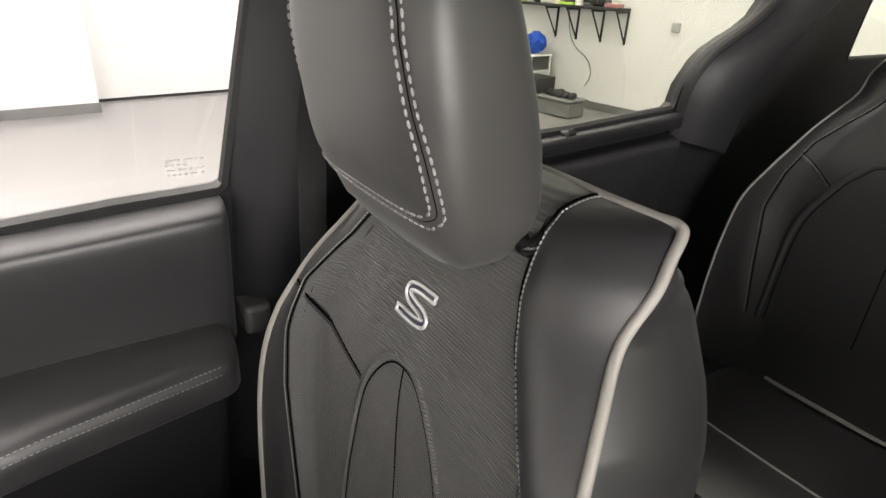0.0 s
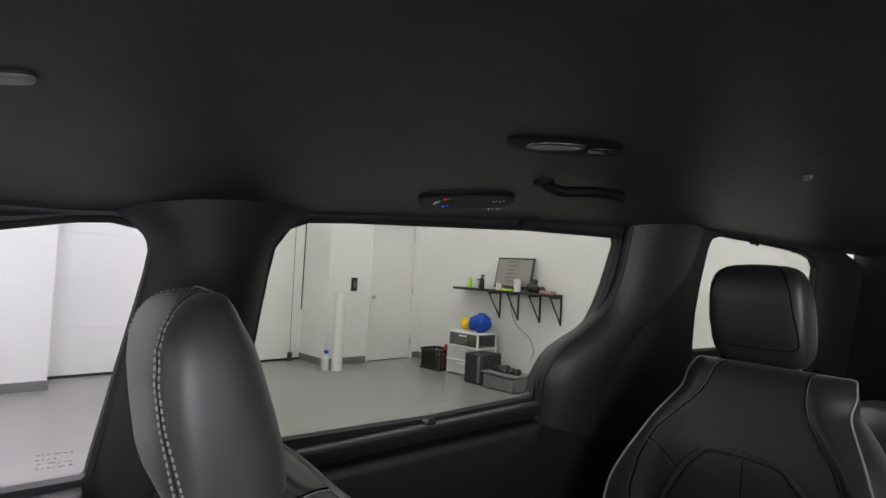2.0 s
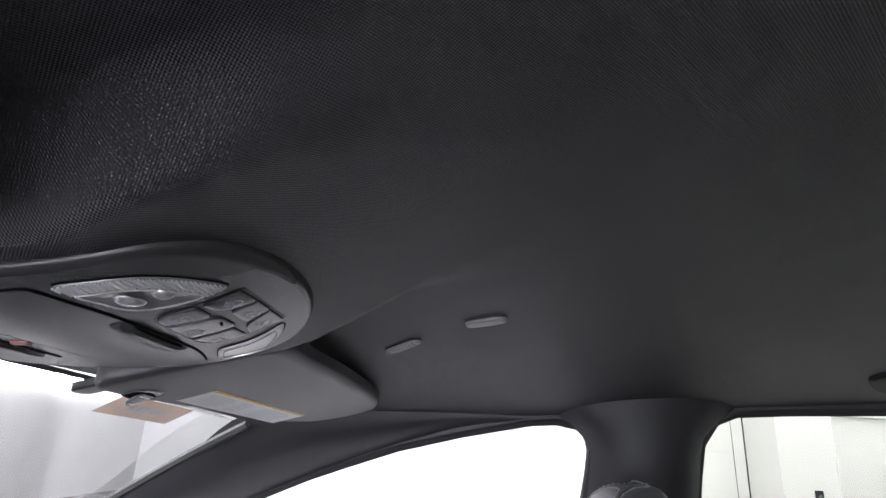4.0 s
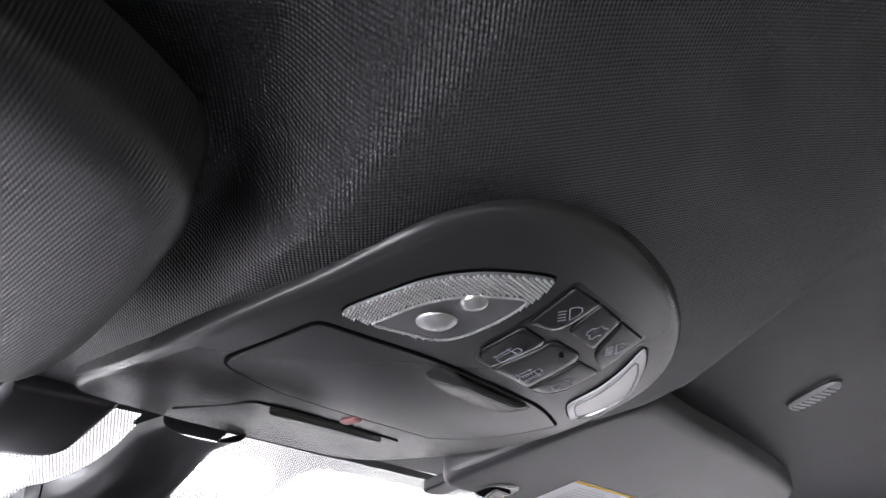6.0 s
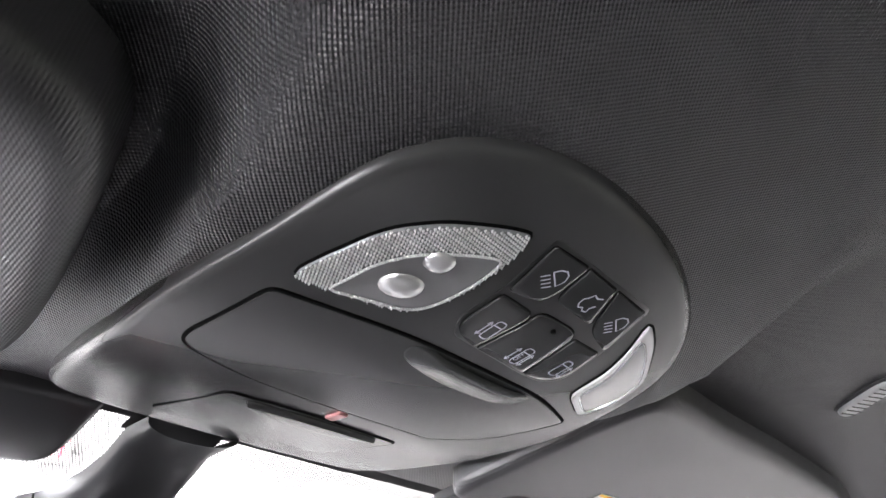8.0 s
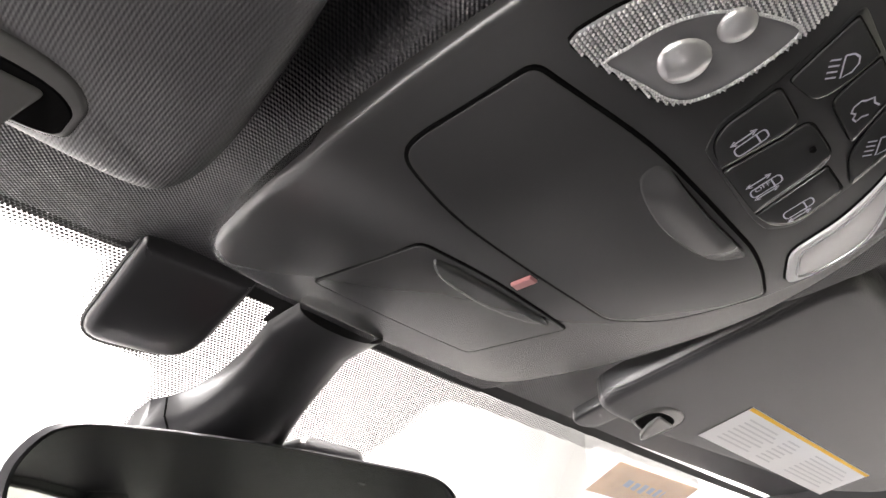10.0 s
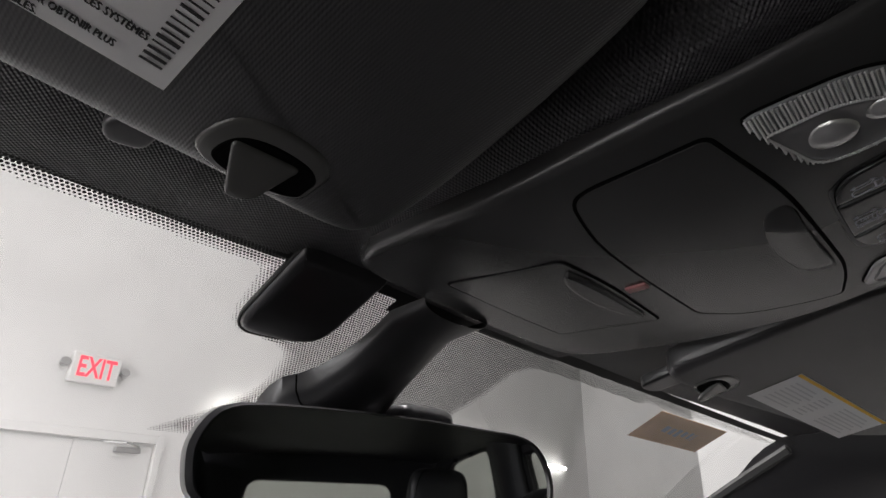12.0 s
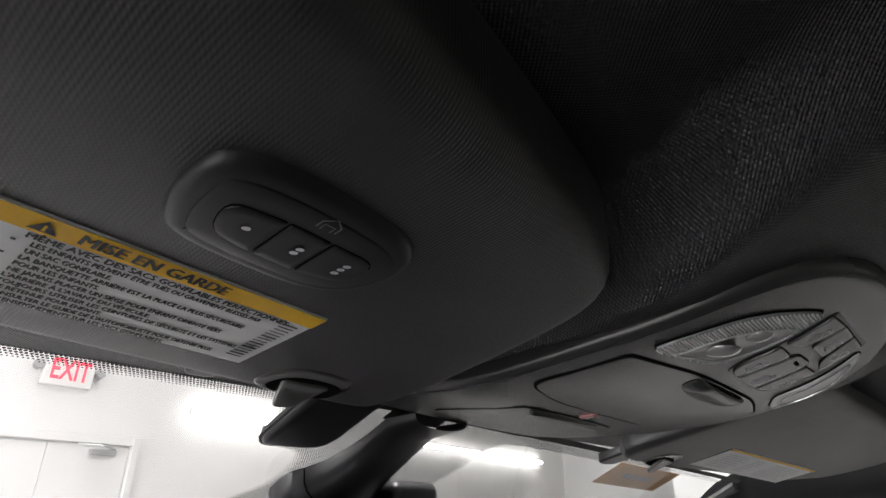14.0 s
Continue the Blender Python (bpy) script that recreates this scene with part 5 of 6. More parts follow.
def oblong(name, label, category, c, d, half, w, material, ribs=0):
    t = thing(name, label, category, at=c)
    c, d = Vector(c), Vector(d).normalized()
    n = Vector((-d.y, d.x, 0))
    pts = []
    for i in range(24):
        a = i / 24 * math.tau
        ex, ey = math.copysign(abs(math.cos(a)) ** 0.5, math.cos(a)), math.copysign(abs(math.sin(a)) ** 0.7, math.sin(a))
        p = c + d * half * ex + n * w * ey
        pts.append((p.x, p.y))
    part("rim", add_slab(B(), inset(pts, -0.002), lambda x, y: roof_z(x, y) - 0.002, 0.004, 0.0015, 2), M["trim"], t)
    part("lens", add_slab(B(), pts, lambda x, y: roof_z(x, y) - 0.0060, 0.005, 0.003, 3), material, t)
    for k in range(ribs):
        q = c + d * half * (-0.75 + 1.5 * k / max(ribs - 1, 1))
        a, b = q - n * w * 0.75, q + n * w * 0.75
        part("rib", add_tube(B(), [(a.x, a.y, roof_z(a.x, a.y) - 0.0060), (b.x, b.y, roof_z(b.x, b.y) - 0.0060)], 0.0007, 6), M["clip_grey"], t)
    return t


M["lamp_grey"] = surface("grey_lamp_plastic", (0.26, 0.26, 0.265), 0.4, var=0.06)
oblong("microphone_grille", "small ribbed grey grille in the headliner", "grille", (0.390, -0.050, 1.62), (-0.026, -0.042, 0), 0.026, 0.0095, M["lamp_grey"], 8)
oblong("visor_lamp", "small oblong grey lamp in the headliner", "lamp", (0.326, -0.158, 1.645), (-0.010, -0.041, 0), 0.025, 0.011, M["lamp_grey"])
oblong("rear_reading_lamp", "small pale lamp in the rear headliner", "lamp", (0.15, -1.26, 1.70), (0.4, -0.9, 0), 0.02, 0.008, M["lamp_grey"])

M["panel_black"] = surface("satin_panel_black", (0.006, 0.006, 0.007), 0.6, var=0.05, spec=0.25)
dome = thing("dome_lamp", "oval grey dome lamp in the headliner", "lamp", at=(0.25, -0.80, 1.69))
def tilted_oval(c, l, h, n=28, k=0.75):
    out = []
    for a in np.linspace(0, math.tau, n, endpoint=False):
        p, q = math.copysign(abs(math.cos(a)) ** k, math.cos(a)), math.copysign(abs(math.sin(a)) ** k, math.sin(a))
        out.append((c[0] + l[0] * p + h[0] * q, c[1] + l[1] * p + h[1] * q))
    return out


part("base", add_slab(B(), tilted_oval((0.260, -0.776), (-0.030, -0.085), (0.036, -0.038)), lambda x, y: roof_z(x, y) - 0.004, 0.006, 0.004, 3), M["panel_black"], dome, "black lamp base")
part("lens", add_slab(B(), tilted_oval((0.262, -0.756), (-0.021, -0.036), (0.014, -0.012)), lambda x, y: roof_z(x, y) - 0.0065, 0.004, 0.002, 2), M["clip_grey"], dome, "small dull lamp lens")
part("switch", add_slab(B(), tilted_oval((0.244, -0.835), (-0.010, -0.024), (0.012, -0.010)), lambda x, y: roof_z(x, y) - 0.0060, 0.004, 0.002, 2), M["gloss"], dome, "dark rocker switch")

rc = thing("rear_climate_panel", "black rear climate panel with small lit symbols", "control panel", at=(0.6, -0.88, 1.63))
part("bezel", add_slab(B(), tilted_oval((0.604, -0.882), (-0.030, -0.096), (0.048, -0.040), k=0.6), lambda x, y: roof_z(x, y) - 0.008, 0.010, 0.006, 3), M["panel_black"], rc, "satin black panel face")


def lit(name, marks, mat, size):
    """Small lit marks on the climate panel."""
    for x, y in marks:
        bm = B()
        for p, q in ((-1, -0.6), (-0.2, 0.5), (0.7, -0.1)):
            add_ribbon(bm, [(x + size * p * 0.9, y + size * (q - 0.5)), (x + size * p, y + size * (q + 0.6))], size * 0.5, lambda a, b: Vector((a, b, roof_z(a, b) - 0.0092)))
        part(name, bm, M[mat], rc)


lit("red_symbol", [(0.592, -0.820)], "led_red", 0.0055)
lit("blue_symbol", [(0.634, -0.846)], "led_blue", 0.0055)
lit("white_symbol", [(0.622, -0.815), (0.611, -0.812), (0.582, -0.931), (0.576, -0.944), (0.632, -0.962), (0.628, -0.982)], "led_white", 0.0045)

gh = thing("grab_handle", "black folded grab handle on the roof rail", "handle", at=(0.42, -1.02, 1.67))
line = [(0.45, -0.93), (0.425, -0.95), (0.405, -1.0), (0.400, -1.06), (0.415, -1.11), (0.44, -1.125)]
pts = [Vector((x, y, roof_z(x, y) - (0.004 if i in (0, 5) else 0.022))) for i, (x, y) in enumerate(line)]
part("grip", add_tube(B(), smooth_line(pts, 5), 0.010, 10), M["panel_black"], gh)
for i in (0, 5):
    part("mount", add_slab(B(), [(line[i][0] + 0.016 * math.cos(a), line[i][1] + 0.022 * math.sin(a)) for a in np.linspace(0, math.tau, 14, endpoint=False)], lambda x, y: roof_z(x, y) - 0.008, 0.01, 0.005, 2), M["panel_black"], gh)

# hooks for window shades
for nm, (y, z), up in (("sill", (-0.969, 1.142), 1), ("head", (-1.158, 1.618), -1), ("quarter", (-2.28, 1.655), -1), ("quarter", (-2.62, 1.645), -1)):
    bm = B()
    x = side_x(z) - 0.014
    add_box(bm, x - 0.008, x + 0.016, y - 0.016, y + 0.016, z - 0.010, z + 0.008, 0.003)
    add_box(bm, x - 0.010, x - 0.002, y - 0.006, y + 0.006, z - 0.016 if up < 0 else z, z + 0.004 if up < 0 else z + 0.014, 0.002)
    single("shade_hook", bm, M["rubber"], "small black window shade hook", "hook", "shade hooks")

# ---- doors ----


def add_side_slab(bm, outline, sign, thick, r):
    """A panel on the car's side: plan in y and z, raised into the cabin with a rounded rim."""
    base = [Vector(p[:2]) for p in outline]
    c = sum(base, Vector((0, 0))) / len(base)
    rings = []
    for k, d in ((0.0, 0.0), (0.0, thick - r)):
        rings.append([Vector((sign * (side_x(p.y) - d), p.x, p.y)) for p in base])
    for i in (1, 2, 3):
        a = i / 3 * math.pi / 2
        rings.append([Vector((sign * (side_x(p.y) - (thick - r + r * math.sin(a))), p.x, p.y)) for p in inset(base, r * (1 - math.cos(a)))])
    last = inset(base, r)
    for f in (0.6, 0.25):
        rings.append([Vector((sign * (side_x((c + (p - c) * f).y) - thick), (c + (p - c) * f).x, (c + (p - c) * f).y)) for p in last])
    return add_loft(bm, rings, True, (False, True))


def front_door(sign):
    d = thing("front_door", "black front door trim with a padded armrest", "car door", "front doors", at=(sign * 0.8, 0.2, 0.8))
    # upper panel: one rounded skin from the sill to the armrest, its end turned in
    prof = smooth_line([(0.0, 1.0, 0), (0.030, 0.995, 0), (0.052, 0.965, 0), (0.062, 0.90, 0), (0.066, 0.72, 0), (0.067, 0.40, 0), (0.070, 0.15, 0), (0.076, 0.0, 0)], 4)
    rings = []
    for y, k in [(-0.2865, 0.0), (-0.2864, 0.6), (-0.284, 0.85), (-0.279, 0.96), (-0.272, 1.0)] + [(v, 1.0) for v in np.linspace(-0.24, 0.95, 22)]:
        top = float(np.interp(y, (-0.293, -0.026, 0.30, 0.86), (1.114, 1.100, 1.091, 1.088)))
        low = 0.885 - 0.03 * ease(-0.05, 0.25, y)
        rings.append([Vector((sign * (side_x(low + (top - low) * h) - w * k), y, low + (top - low) * h)) for w, h, _ in prof])
    part("upper_panel", add_loft(B(), rings, closed=False), M["leather"], d, "soft black upper door panel", 70)
    lower = rounded([(0.95, 0.86), (-0.268, 0.86), (-0.25, 0.36), (0.95, 0.36)], 0.02)
    part("lower_panel", add_side_slab(B(), lower, sign, 0.075, 0.02), M["trim"], d)
    # armrest pad: a rounded ledge
    rings = []
    prof = smooth_line([(0.0, 0.012, 0), (-0.35, 0.006, 0), (-0.7, 0.001, 0), (-0.92, -0.006, 0), (-1.0, -0.022, 0), (-1.01, -0.045, 0), (-0.95, -0.070, 0), (-0.6, -0.088, 0), (0.0, -0.09, 0)], 4)
    for y, e in [(-0.272, 0.30), (-0.270, 0.62), (-0.264, 0.84), (-0.255, 0.95), (-0.243, 1.0)] + [(v, 1.0) for v in np.linspace(-0.21, 0.75, 24)]:
        w = (0.130 + 0.18 * min(max(y + 0.25, 0.0), 0.3)) * e
        z0 = 0.915 - 0.03 * ease(-0.05, 0.30, y)
        x = side_x(z0) - 0.03
        rings.append([Vector((sign * (x + w * a), y, z0 - 0.03 * (1 - e) + h * (0.4 + 0.6 * e))) for a, h, _ in prof])
    part("armrest", add_loft(B(), rings, closed=False), M["leather"], d, "padded black leather armrest", 70)
    for a, h in ((-1.0, -0.0125), (-1.025, -0.0235)):
        pts = [Vector((sign * (side_x(0.9) - 0.031 + (0.130 + 0.18 * min(max(y + 0.25, 0.0), 0.3)) * a), y, 0.915 - 0.03 * ease(-0.05, 0.30, y) + h)) for y in np.linspace(-0.235, 0.7, 60)]
        add_stitches(d, pts, 0.0045, 0.0022, 0.0005)
    return d


def add_stitches(parent, pts, length, gap, r, name="stitching", material=None):
    """A row of short raised threads along a line, as one part."""
    bm = B()
    seg = [(b - a).length for a, b in zip(pts, pts[1:])]
    total = sum(seg)

    def along(s):
        for a, b, l in zip(pts, pts[1:], seg):
            if s <= l:
                return a.lerp(b, s / l if l else 0)
            s -= l
        return pts[-1]

    s = 0.0
    while s + length < total:
        add_tube(bm, [along(s), along(s + length * 0.5), along(s + length)], [r * 0.6, r * 1.15, r * 0.6], 5)
        s += length + gap
    ob = part(name, bm, material or M["thread"], parent, "pale thread stitching")
    return ob


front_door(1), front_door(-1)


def sliding_door(sign):
    d = thing("sliding_door", "black sliding door trim under a tinted window", "car door", "sliding doors", at=(sign * 0.8, -0.9, 0.8))
    sill = rounded([(-0.515, 1.118), (-0.97, 1.142), (-1.32, 1.162), (-1.33, 1.125), (-0.97, 1.105), (-0.515, 1.082)], 0.008)
    part("sill_ledge", add_side_slab(B(), sill, sign, 0.030, 0.010), M["trim"], d, "black window sill ledge")
    panel = rounded([(-0.53, 1.070), (-0.97, 1.092), (-1.33, 1.112), (-1.40, 0.40), (-0.53, 0.40)], 0.03)
    part("panel", add_side_slab(B(), panel, sign, 0.05, 0.025), M["trim"], d)
    return d


sliding_door(1), sliding_door(-1)
belt = B()
add_tube(belt, [(0.735, -0.40, 1.50), (0.745, -0.40, 1.30), (0.765, -0.40, 1.0), (0.80, -0.39, 0.5)], 0.022, 8, flat=0.12)
single("seat_belt", belt, M["carpet"], "black seat belt webbing on the door pillar", "seat belt")
guide = rounded([(-0.300, 0.925), (-0.345, 0.925), (-0.345, 0.865), (-0.300, 0.865)], 0.012)
single("belt_guide", add_side_slab(B(), guide, 1, 0.060, 0.012), M["clip_grey"], "grey plastic belt guide on the door pillar", "belt guide")
bm = B()
M["etch"] = surface("grey_etching", (0.42, 0.42, 0.42), 0.6, var=0.0)
random.seed(9)
for i in range(4):
    for k in range(random.randint(4, 7)):
        y, z = -0.222 - k * 0.0075 - random.uniform(0, 0.002), 1.146 + i * 0.0075
        add_loft(bm, [[Vector((side_x(zz) + 0.0205, y, zz)), Vector((side_x(zz) + 0.0205, y - random.uniform(0.003, 0.006), zz))] for zz in (z, z + 0.0018)], closed=False)
single("glass_etching", bm, M["etch"], "faint grey maker's etching on the front window", "etching")

# ---- seats ----
A_Z = [0.60, 0.75, 0.90, 1.00, 1.08, 1.12, 1.16, 1.20, 1.26]
A_H = [0.17, 0.185, 0.198, 0.193, 0.177, 0.152, 0.128, 0.111, 0.104]
# the back's rows: height, depth of the middle, half width and depth of the edge behind the middle
ROW_Z = [0.45, 0.72, 0.90, 1.00, 1.05, 1.10, 1.15, 1.19, 1.225, 1.245, 1.256, 1.261, 1.263, 1.262]
ROW_Y = [-0.315, -0.325, -0.333, -0.336, -0.340, -0.350, -0.366, -0.380, -0.394, -0.406, -0.420, -0.436, -0.452, -0.464]
ROW_W = [0.290, 0.288, 0.276, 0.256, 0.243, 0.230, 0.209, 0.192, 0.194, 0.189, 0.186, 0.182, 0.174, 0.160]
ROW_E = [0.046, 0.050, 0.048, 0.034, 0.020, 0.006, -0.010, -0.024, -0.035, -0.039, -0.036, -0.026, -0.012, 0.0]
ROW_S = [0.018, 0.020, 0.020, 0.019, 0.018, 0.017, 0.016, 0.015, 0.014, 0.012, 0.009, 0.006, 0.003, 0.0]
# headrest by height: half width, front and rear faces
HR_Z = [1.200, 1.211, 1.232, 1.258, 1.30, 1.34, 1.38, 1.41, 1.432, 1.446, 1.455, 1.461, 1.463]
HR_W = [0.060, 0.098, 0.113, 0.119, 0.1215, 0.122, 0.120, 0.116, 0.109, 0.099, 0.085, 0.064, 0.030]
HR_F = [-0.345, -0.318, -0.301, -0.295, -0.288, -0.2815, -0.2765, -0.278, -0.285, -0.295, -0.306, -0.321, -0.337]
HR_R = [-0.392, -0.414, -0.428, -0.431, -0.424, -0.411, -0.397, -0.385, -0.371, -0.364, -0.359, -0.355, -0.350]
HEAD_X = 0.0175


def seat(name, label, cx, back_y, dz, head_dz, head_dy, fancy):
    """A captain's chair. back_y moves the whole seat along the car, dz lifts its back."""
    st = thing(name, label, "car seat", "car seats", at=(cx, back_y - 0.2, 0.6))
    marks = smooth_line([Vector((a, b, c)) for a, b, c in zip(ROW_Z, ROW_Y, ROW_W)], 5)
    more = smooth_line([Vector((a, b, 0)) for a, b in zip(ROW_E, ROW_S)], 5)
    table = [(p.x, p.y, p.z, q.x, q.y) for p, q in zip(marks, more)]
    zs_all = [r[0] for r in table]
    face_n = zs_all.index(max(zs_all))

    def row_at(z):
        return [float(np.interp(z, zs_all[:face_n], [r[i] for r in table[:face_n]])) for i in range(1, 5)]

    def face(s, y, w, e, swell, a):
        k = abs(s)
        a = min(a, w * 0.9)
        if k <= a:
            return y - 0.005 * math.cos(k / a * math.pi / 2)
        t = min((k - a) / (w - a), 1.0)
        return y + e * t ** 1.6 + swell * math.sin(math.pi * t ** 0.85)

    def lean(s, z):
        """The front seat's door side is slimmer at the shoulder and fuller at the waist."""
        if not fancy:
            return float(np.interp(z, (0.70, 0.92, 1.08, 1.18), (1.22, 1.20, 1.06, 1.0)))
        return float(np.interp(z, (0.85, 0.98, 1.07, 1.15, 1.20, 1.25), (1.09, 1.05, 0.99, 0.94, 0.94, 1.0))) if s > 0 else 1.0

    def at(s, z, d=0.0):
        y, w, e, swell = row_at(z)
        return Vector((cx + s * lean(s, z), face(s, y, w, e, swell, lerp_table(z, A_Z, A_H)) + back_y + d, z + dz))

    rings, edges = [], []
    for z, y, w, e, swell in table:
        a = lerp_table(z, A_Z, A_H)
        ring = [Vector((cx + w * math.sin(u * math.pi / 2) * lean(u, z), back_y + face(w * math.sin(u * math.pi / 2), y, w, e, swell, a), z + dz)) for u in np.linspace(-1, 1, 41)]
        edges.append((ring[0], ring[-1]))
        ye = y + e
        depth = lerp_table(z, (0.9, 1.08, 1.13, 1.18, 1.227, 1.25, 1.263), (0.235, 0.215, 0.195, 0.160, 0.080, 0.036, 0.022))
        fall = 0.050 * ease(1.21, 1.262, z)
        for q in np.linspace(0, 1, 18)[1:-1]:
            ang = q * math.pi
            c = math.copysign(abs(math.cos(ang)) ** 0.5, math.cos(ang))
            out = 1 + 0.17 * math.sin(ang) ** 0.7 * (1 - ease(1.08, 1.262, z))
            ring.append(Vector((cx + w * c * out * lean(c, z), back_y + ye - depth * abs(math.sin(ang)) ** 0.8, z + dz - fall * math.sin(ang))))
        rings.append(ring)
    part("backrest", add_loft(B(), rings, True, (True, True)), M["leather"], st, "smooth black leather backrest")
    # ribbed middle panel, broader on the side next to the door
    wider = lambda z: 1 + 0.14 * (1 - ease(1.12, 1.25, z))
    rows = []
    for z in np.linspace(0.62, 1.254, 60):
        a = lerp_table(z, A_Z, A_H)
        rows.append([at((a * (wider(z) if u > 0 else 1) - 0.002) * u, z, 0.0030 - 0.0020 * abs(u) ** 6) for u in np.linspace(-1, 1, 25)])
    over = [r for r in table if r[0] > 1.2545 or r[1] < -0.425]

    def top_at(s, r, d):
        return Vector((cx + s, back_y + face(s, *r[1:], 0.103) + d * 0.5, r[0] + dz + d))

    for r in over:
        rows.append([top_at(0.101 * u, r, 0.0022 - 0.0021 * abs(u) ** 6) for u in np.linspace(-1, 1, 25)])
    part("insert", add_loft(B(), rows, closed=False), M["insert"] if fancy else M["leather"], st, "ribbed black leather middle panel" if fancy else "")
    # seams of the middle panel
    for s in (-1, 1):
        line = [at(s * lerp_table(z, A_Z, A_H) * (wider(z) if s > 0 else 1), z, 0.0018) for z in np.linspace(0.62, 1.254, 66)] + [top_at(s * 0.103, r, 0.0008) for r in over]
        part("seam", add_tube(B(), line, 0.0011, 5), M["gap"], st)
        side = [at(s * (lerp_table(z, A_Z, A_H) * (wider(z) if s > 0 else 1) + 0.0045), z, 0.0012) for z in np.linspace(0.62, 1.254, 66)] + [top_at(s * 0.1075, r, 0.0006) for r in over]
        add_stitches(st, side, 0.0032, 0.0012, 0.0008 if fancy else 0.0005)
    # arch and V seams
    if fancy:
        arch = ((-0.120, 0.70), (-0.105, 0.86), (-0.080, 0.98), (-0.056, 1.035), (-0.021, 1.070), (0.021, 1.070), (0.056, 1.035), (0.080, 0.98), (0.105, 0.86), (0.120, 0.70))
    else:
        arch = ((-0.178, 0.62), (-0.172, 0.86), (-0.135, 0.985), (-0.105, 1.032), (-0.066, 1.060), (0.066, 1.060), (0.105, 1.032), (0.135, 0.985), (0.172, 0.86), (0.178, 0.62))
    arch = smooth_line(arch, 6)
    part("arch_welt", add_tube(B(), [at(p.x, p.y, -0.0005) for p in arch], 0.0062 if fancy else 0.0085, 10), M["insert"] if fancy else M["leather"], st, "raised arched leather welt")
    part("arch_seam", add_tube(B(), [at(p.x * 0.93, 0.70 + (p.y - 0.70) * 0.985, 0.0022) for p in arch], 0.0016, 5), M["gap"], st)
    part("centre_seam", add_tube(B(), [at(0, z, 0.0022) for z in np.linspace(0.64, 1.075, 24)], 0.0016, 5), M["gap"], st)
    cross = ((0.078, 1.010), (0.115, 1.022), (0.155, 1.038), (0.195, 1.056), (0.222, 1.070)) if fancy else ((0.135, 0.985), (0.150, 0.998), (0.170, 1.015), (0.190, 1.033), (0.212, 1.052))
    for s in ((1,) if fancy else (-1, 1)):
        part("cross_seam", add_tube(B(), [at(s * p[0], p[1], 0.0024) for p in cross], 0.0018, 5), M["gap"], st)
        part("cross_welt", add_tube(B(), [at(s * p[0], p[1], -0.0006) for p in [(a, b - 0.005) for a, b in cross]], 0.0050, 6), M["leather"], st)
    # piping round the back's edge, and a seam along the side panel
    top_row = rings[-1][:41]
    pipe = [e[0] for e in edges] + top_row[1:-1] + [e[1] for e in reversed(edges)]
    pipe = [(p + q + r) / 3 for p, q, r in zip(pipe, pipe[1:], pipe[2:])]
    part("piping", add_tube(B(), pipe, 0.0046 if fancy else 0.0030, 10), M["piping"] if fancy else M["piping_dark"], st, "grey piping along the edge")
    for i, k in ((0, 1), (1, -1)):
        side = [e[i] + Vector((0, -0.010, 0)) for e in edges[8:-26]]
        add_stitches(st, side, 0.0060, 0.0035, 0.0008, material=M["gap"])
        j = 46 if i else 53
        if not fancy:
            part("side_seam", add_tube(B(), [r[j] for r in rings[:-14]], [0.0012] * (len(rings) - 20) + [0.001, 0.0008, 0.0006, 0.0004, 0.0002, 0.0001], 6), M["piping_dark"], st, "thin grey side seam")
    # headrest
    hd = back_y + head_dy - (0.010 if fancy else 0.0)
    hz = lambda z: z + head_dz
    hx = cx + HEAD_X + (0.0 if fancy else 0.030)

    def head_ring(z):
        """A pillow's cross cut: flat front, tight corners, rounder back."""
        w, f, r = lerp_table(z, HR_Z, HR_W), lerp_table(z, HR_Z, HR_F), lerp_table(z, HR_Z, HR_R)
        mid, ring = (f + r) / 2, []
        for k in range(64):
            a = k / 64 * math.tau
            c, q = math.cos(a), math.sin(a)
            n = 2 / (4.6 if q > 0 else 2.6)
            ring.append((w * math.copysign(abs(c) ** n, c), mid + (f - r) / 2 * math.copysign(abs(q) ** n, q)))
        return ring

    def head_front(x, z):
        w, f, r = lerp_table(z, HR_Z, HR_W), lerp_table(z, HR_Z, HR_F), lerp_table(z, HR_Z, HR_R)
        k = min(abs(x) / w, 0.999)
        return (f + r) / 2 + (f - r) / 2 * (1 - k ** 4.6) ** (1 / 4.6)

    def low_lift(y, z):
        """The underside rises towards the front edge."""
        return (1 - ease(1.200, 1.30, z)) * 0.034 * ease(-0.340, -0.300, y)

    hzs = [1.200, 1.2015, 1.2045, 1.211, 1.220, 1.232, 1.245] + list(np.linspace(1.258, 1.41, 14)) + [1.422, 1.432, 1.440, 1.446, 1.451, 1.455, 1.458, 1.461, 1.4625, 1.463]
    rings = [[Vector((hx + x, hd + y, hz(z + low_lift(y, z)))) for x, y in head_ring(z)] for z in hzs]
    head = part("headrest", add_loft(B(), rings, True, (True, True)), M["leather_grey"] if fancy else M["leather"], st, "padded black leather headrest", 150)
    side = [(0.0985, 1.2385), (0.1045, 1.252), (0.1058, 1.272), (0.105, 1.30), (0.099, 1.337), (0.096, 1.36), (0.0925, 1.39), (0.086, 1.412), (0.076, 1.436), (0.062, 1.450), (0.046, 1.4575), (0.026, 1.4615)]
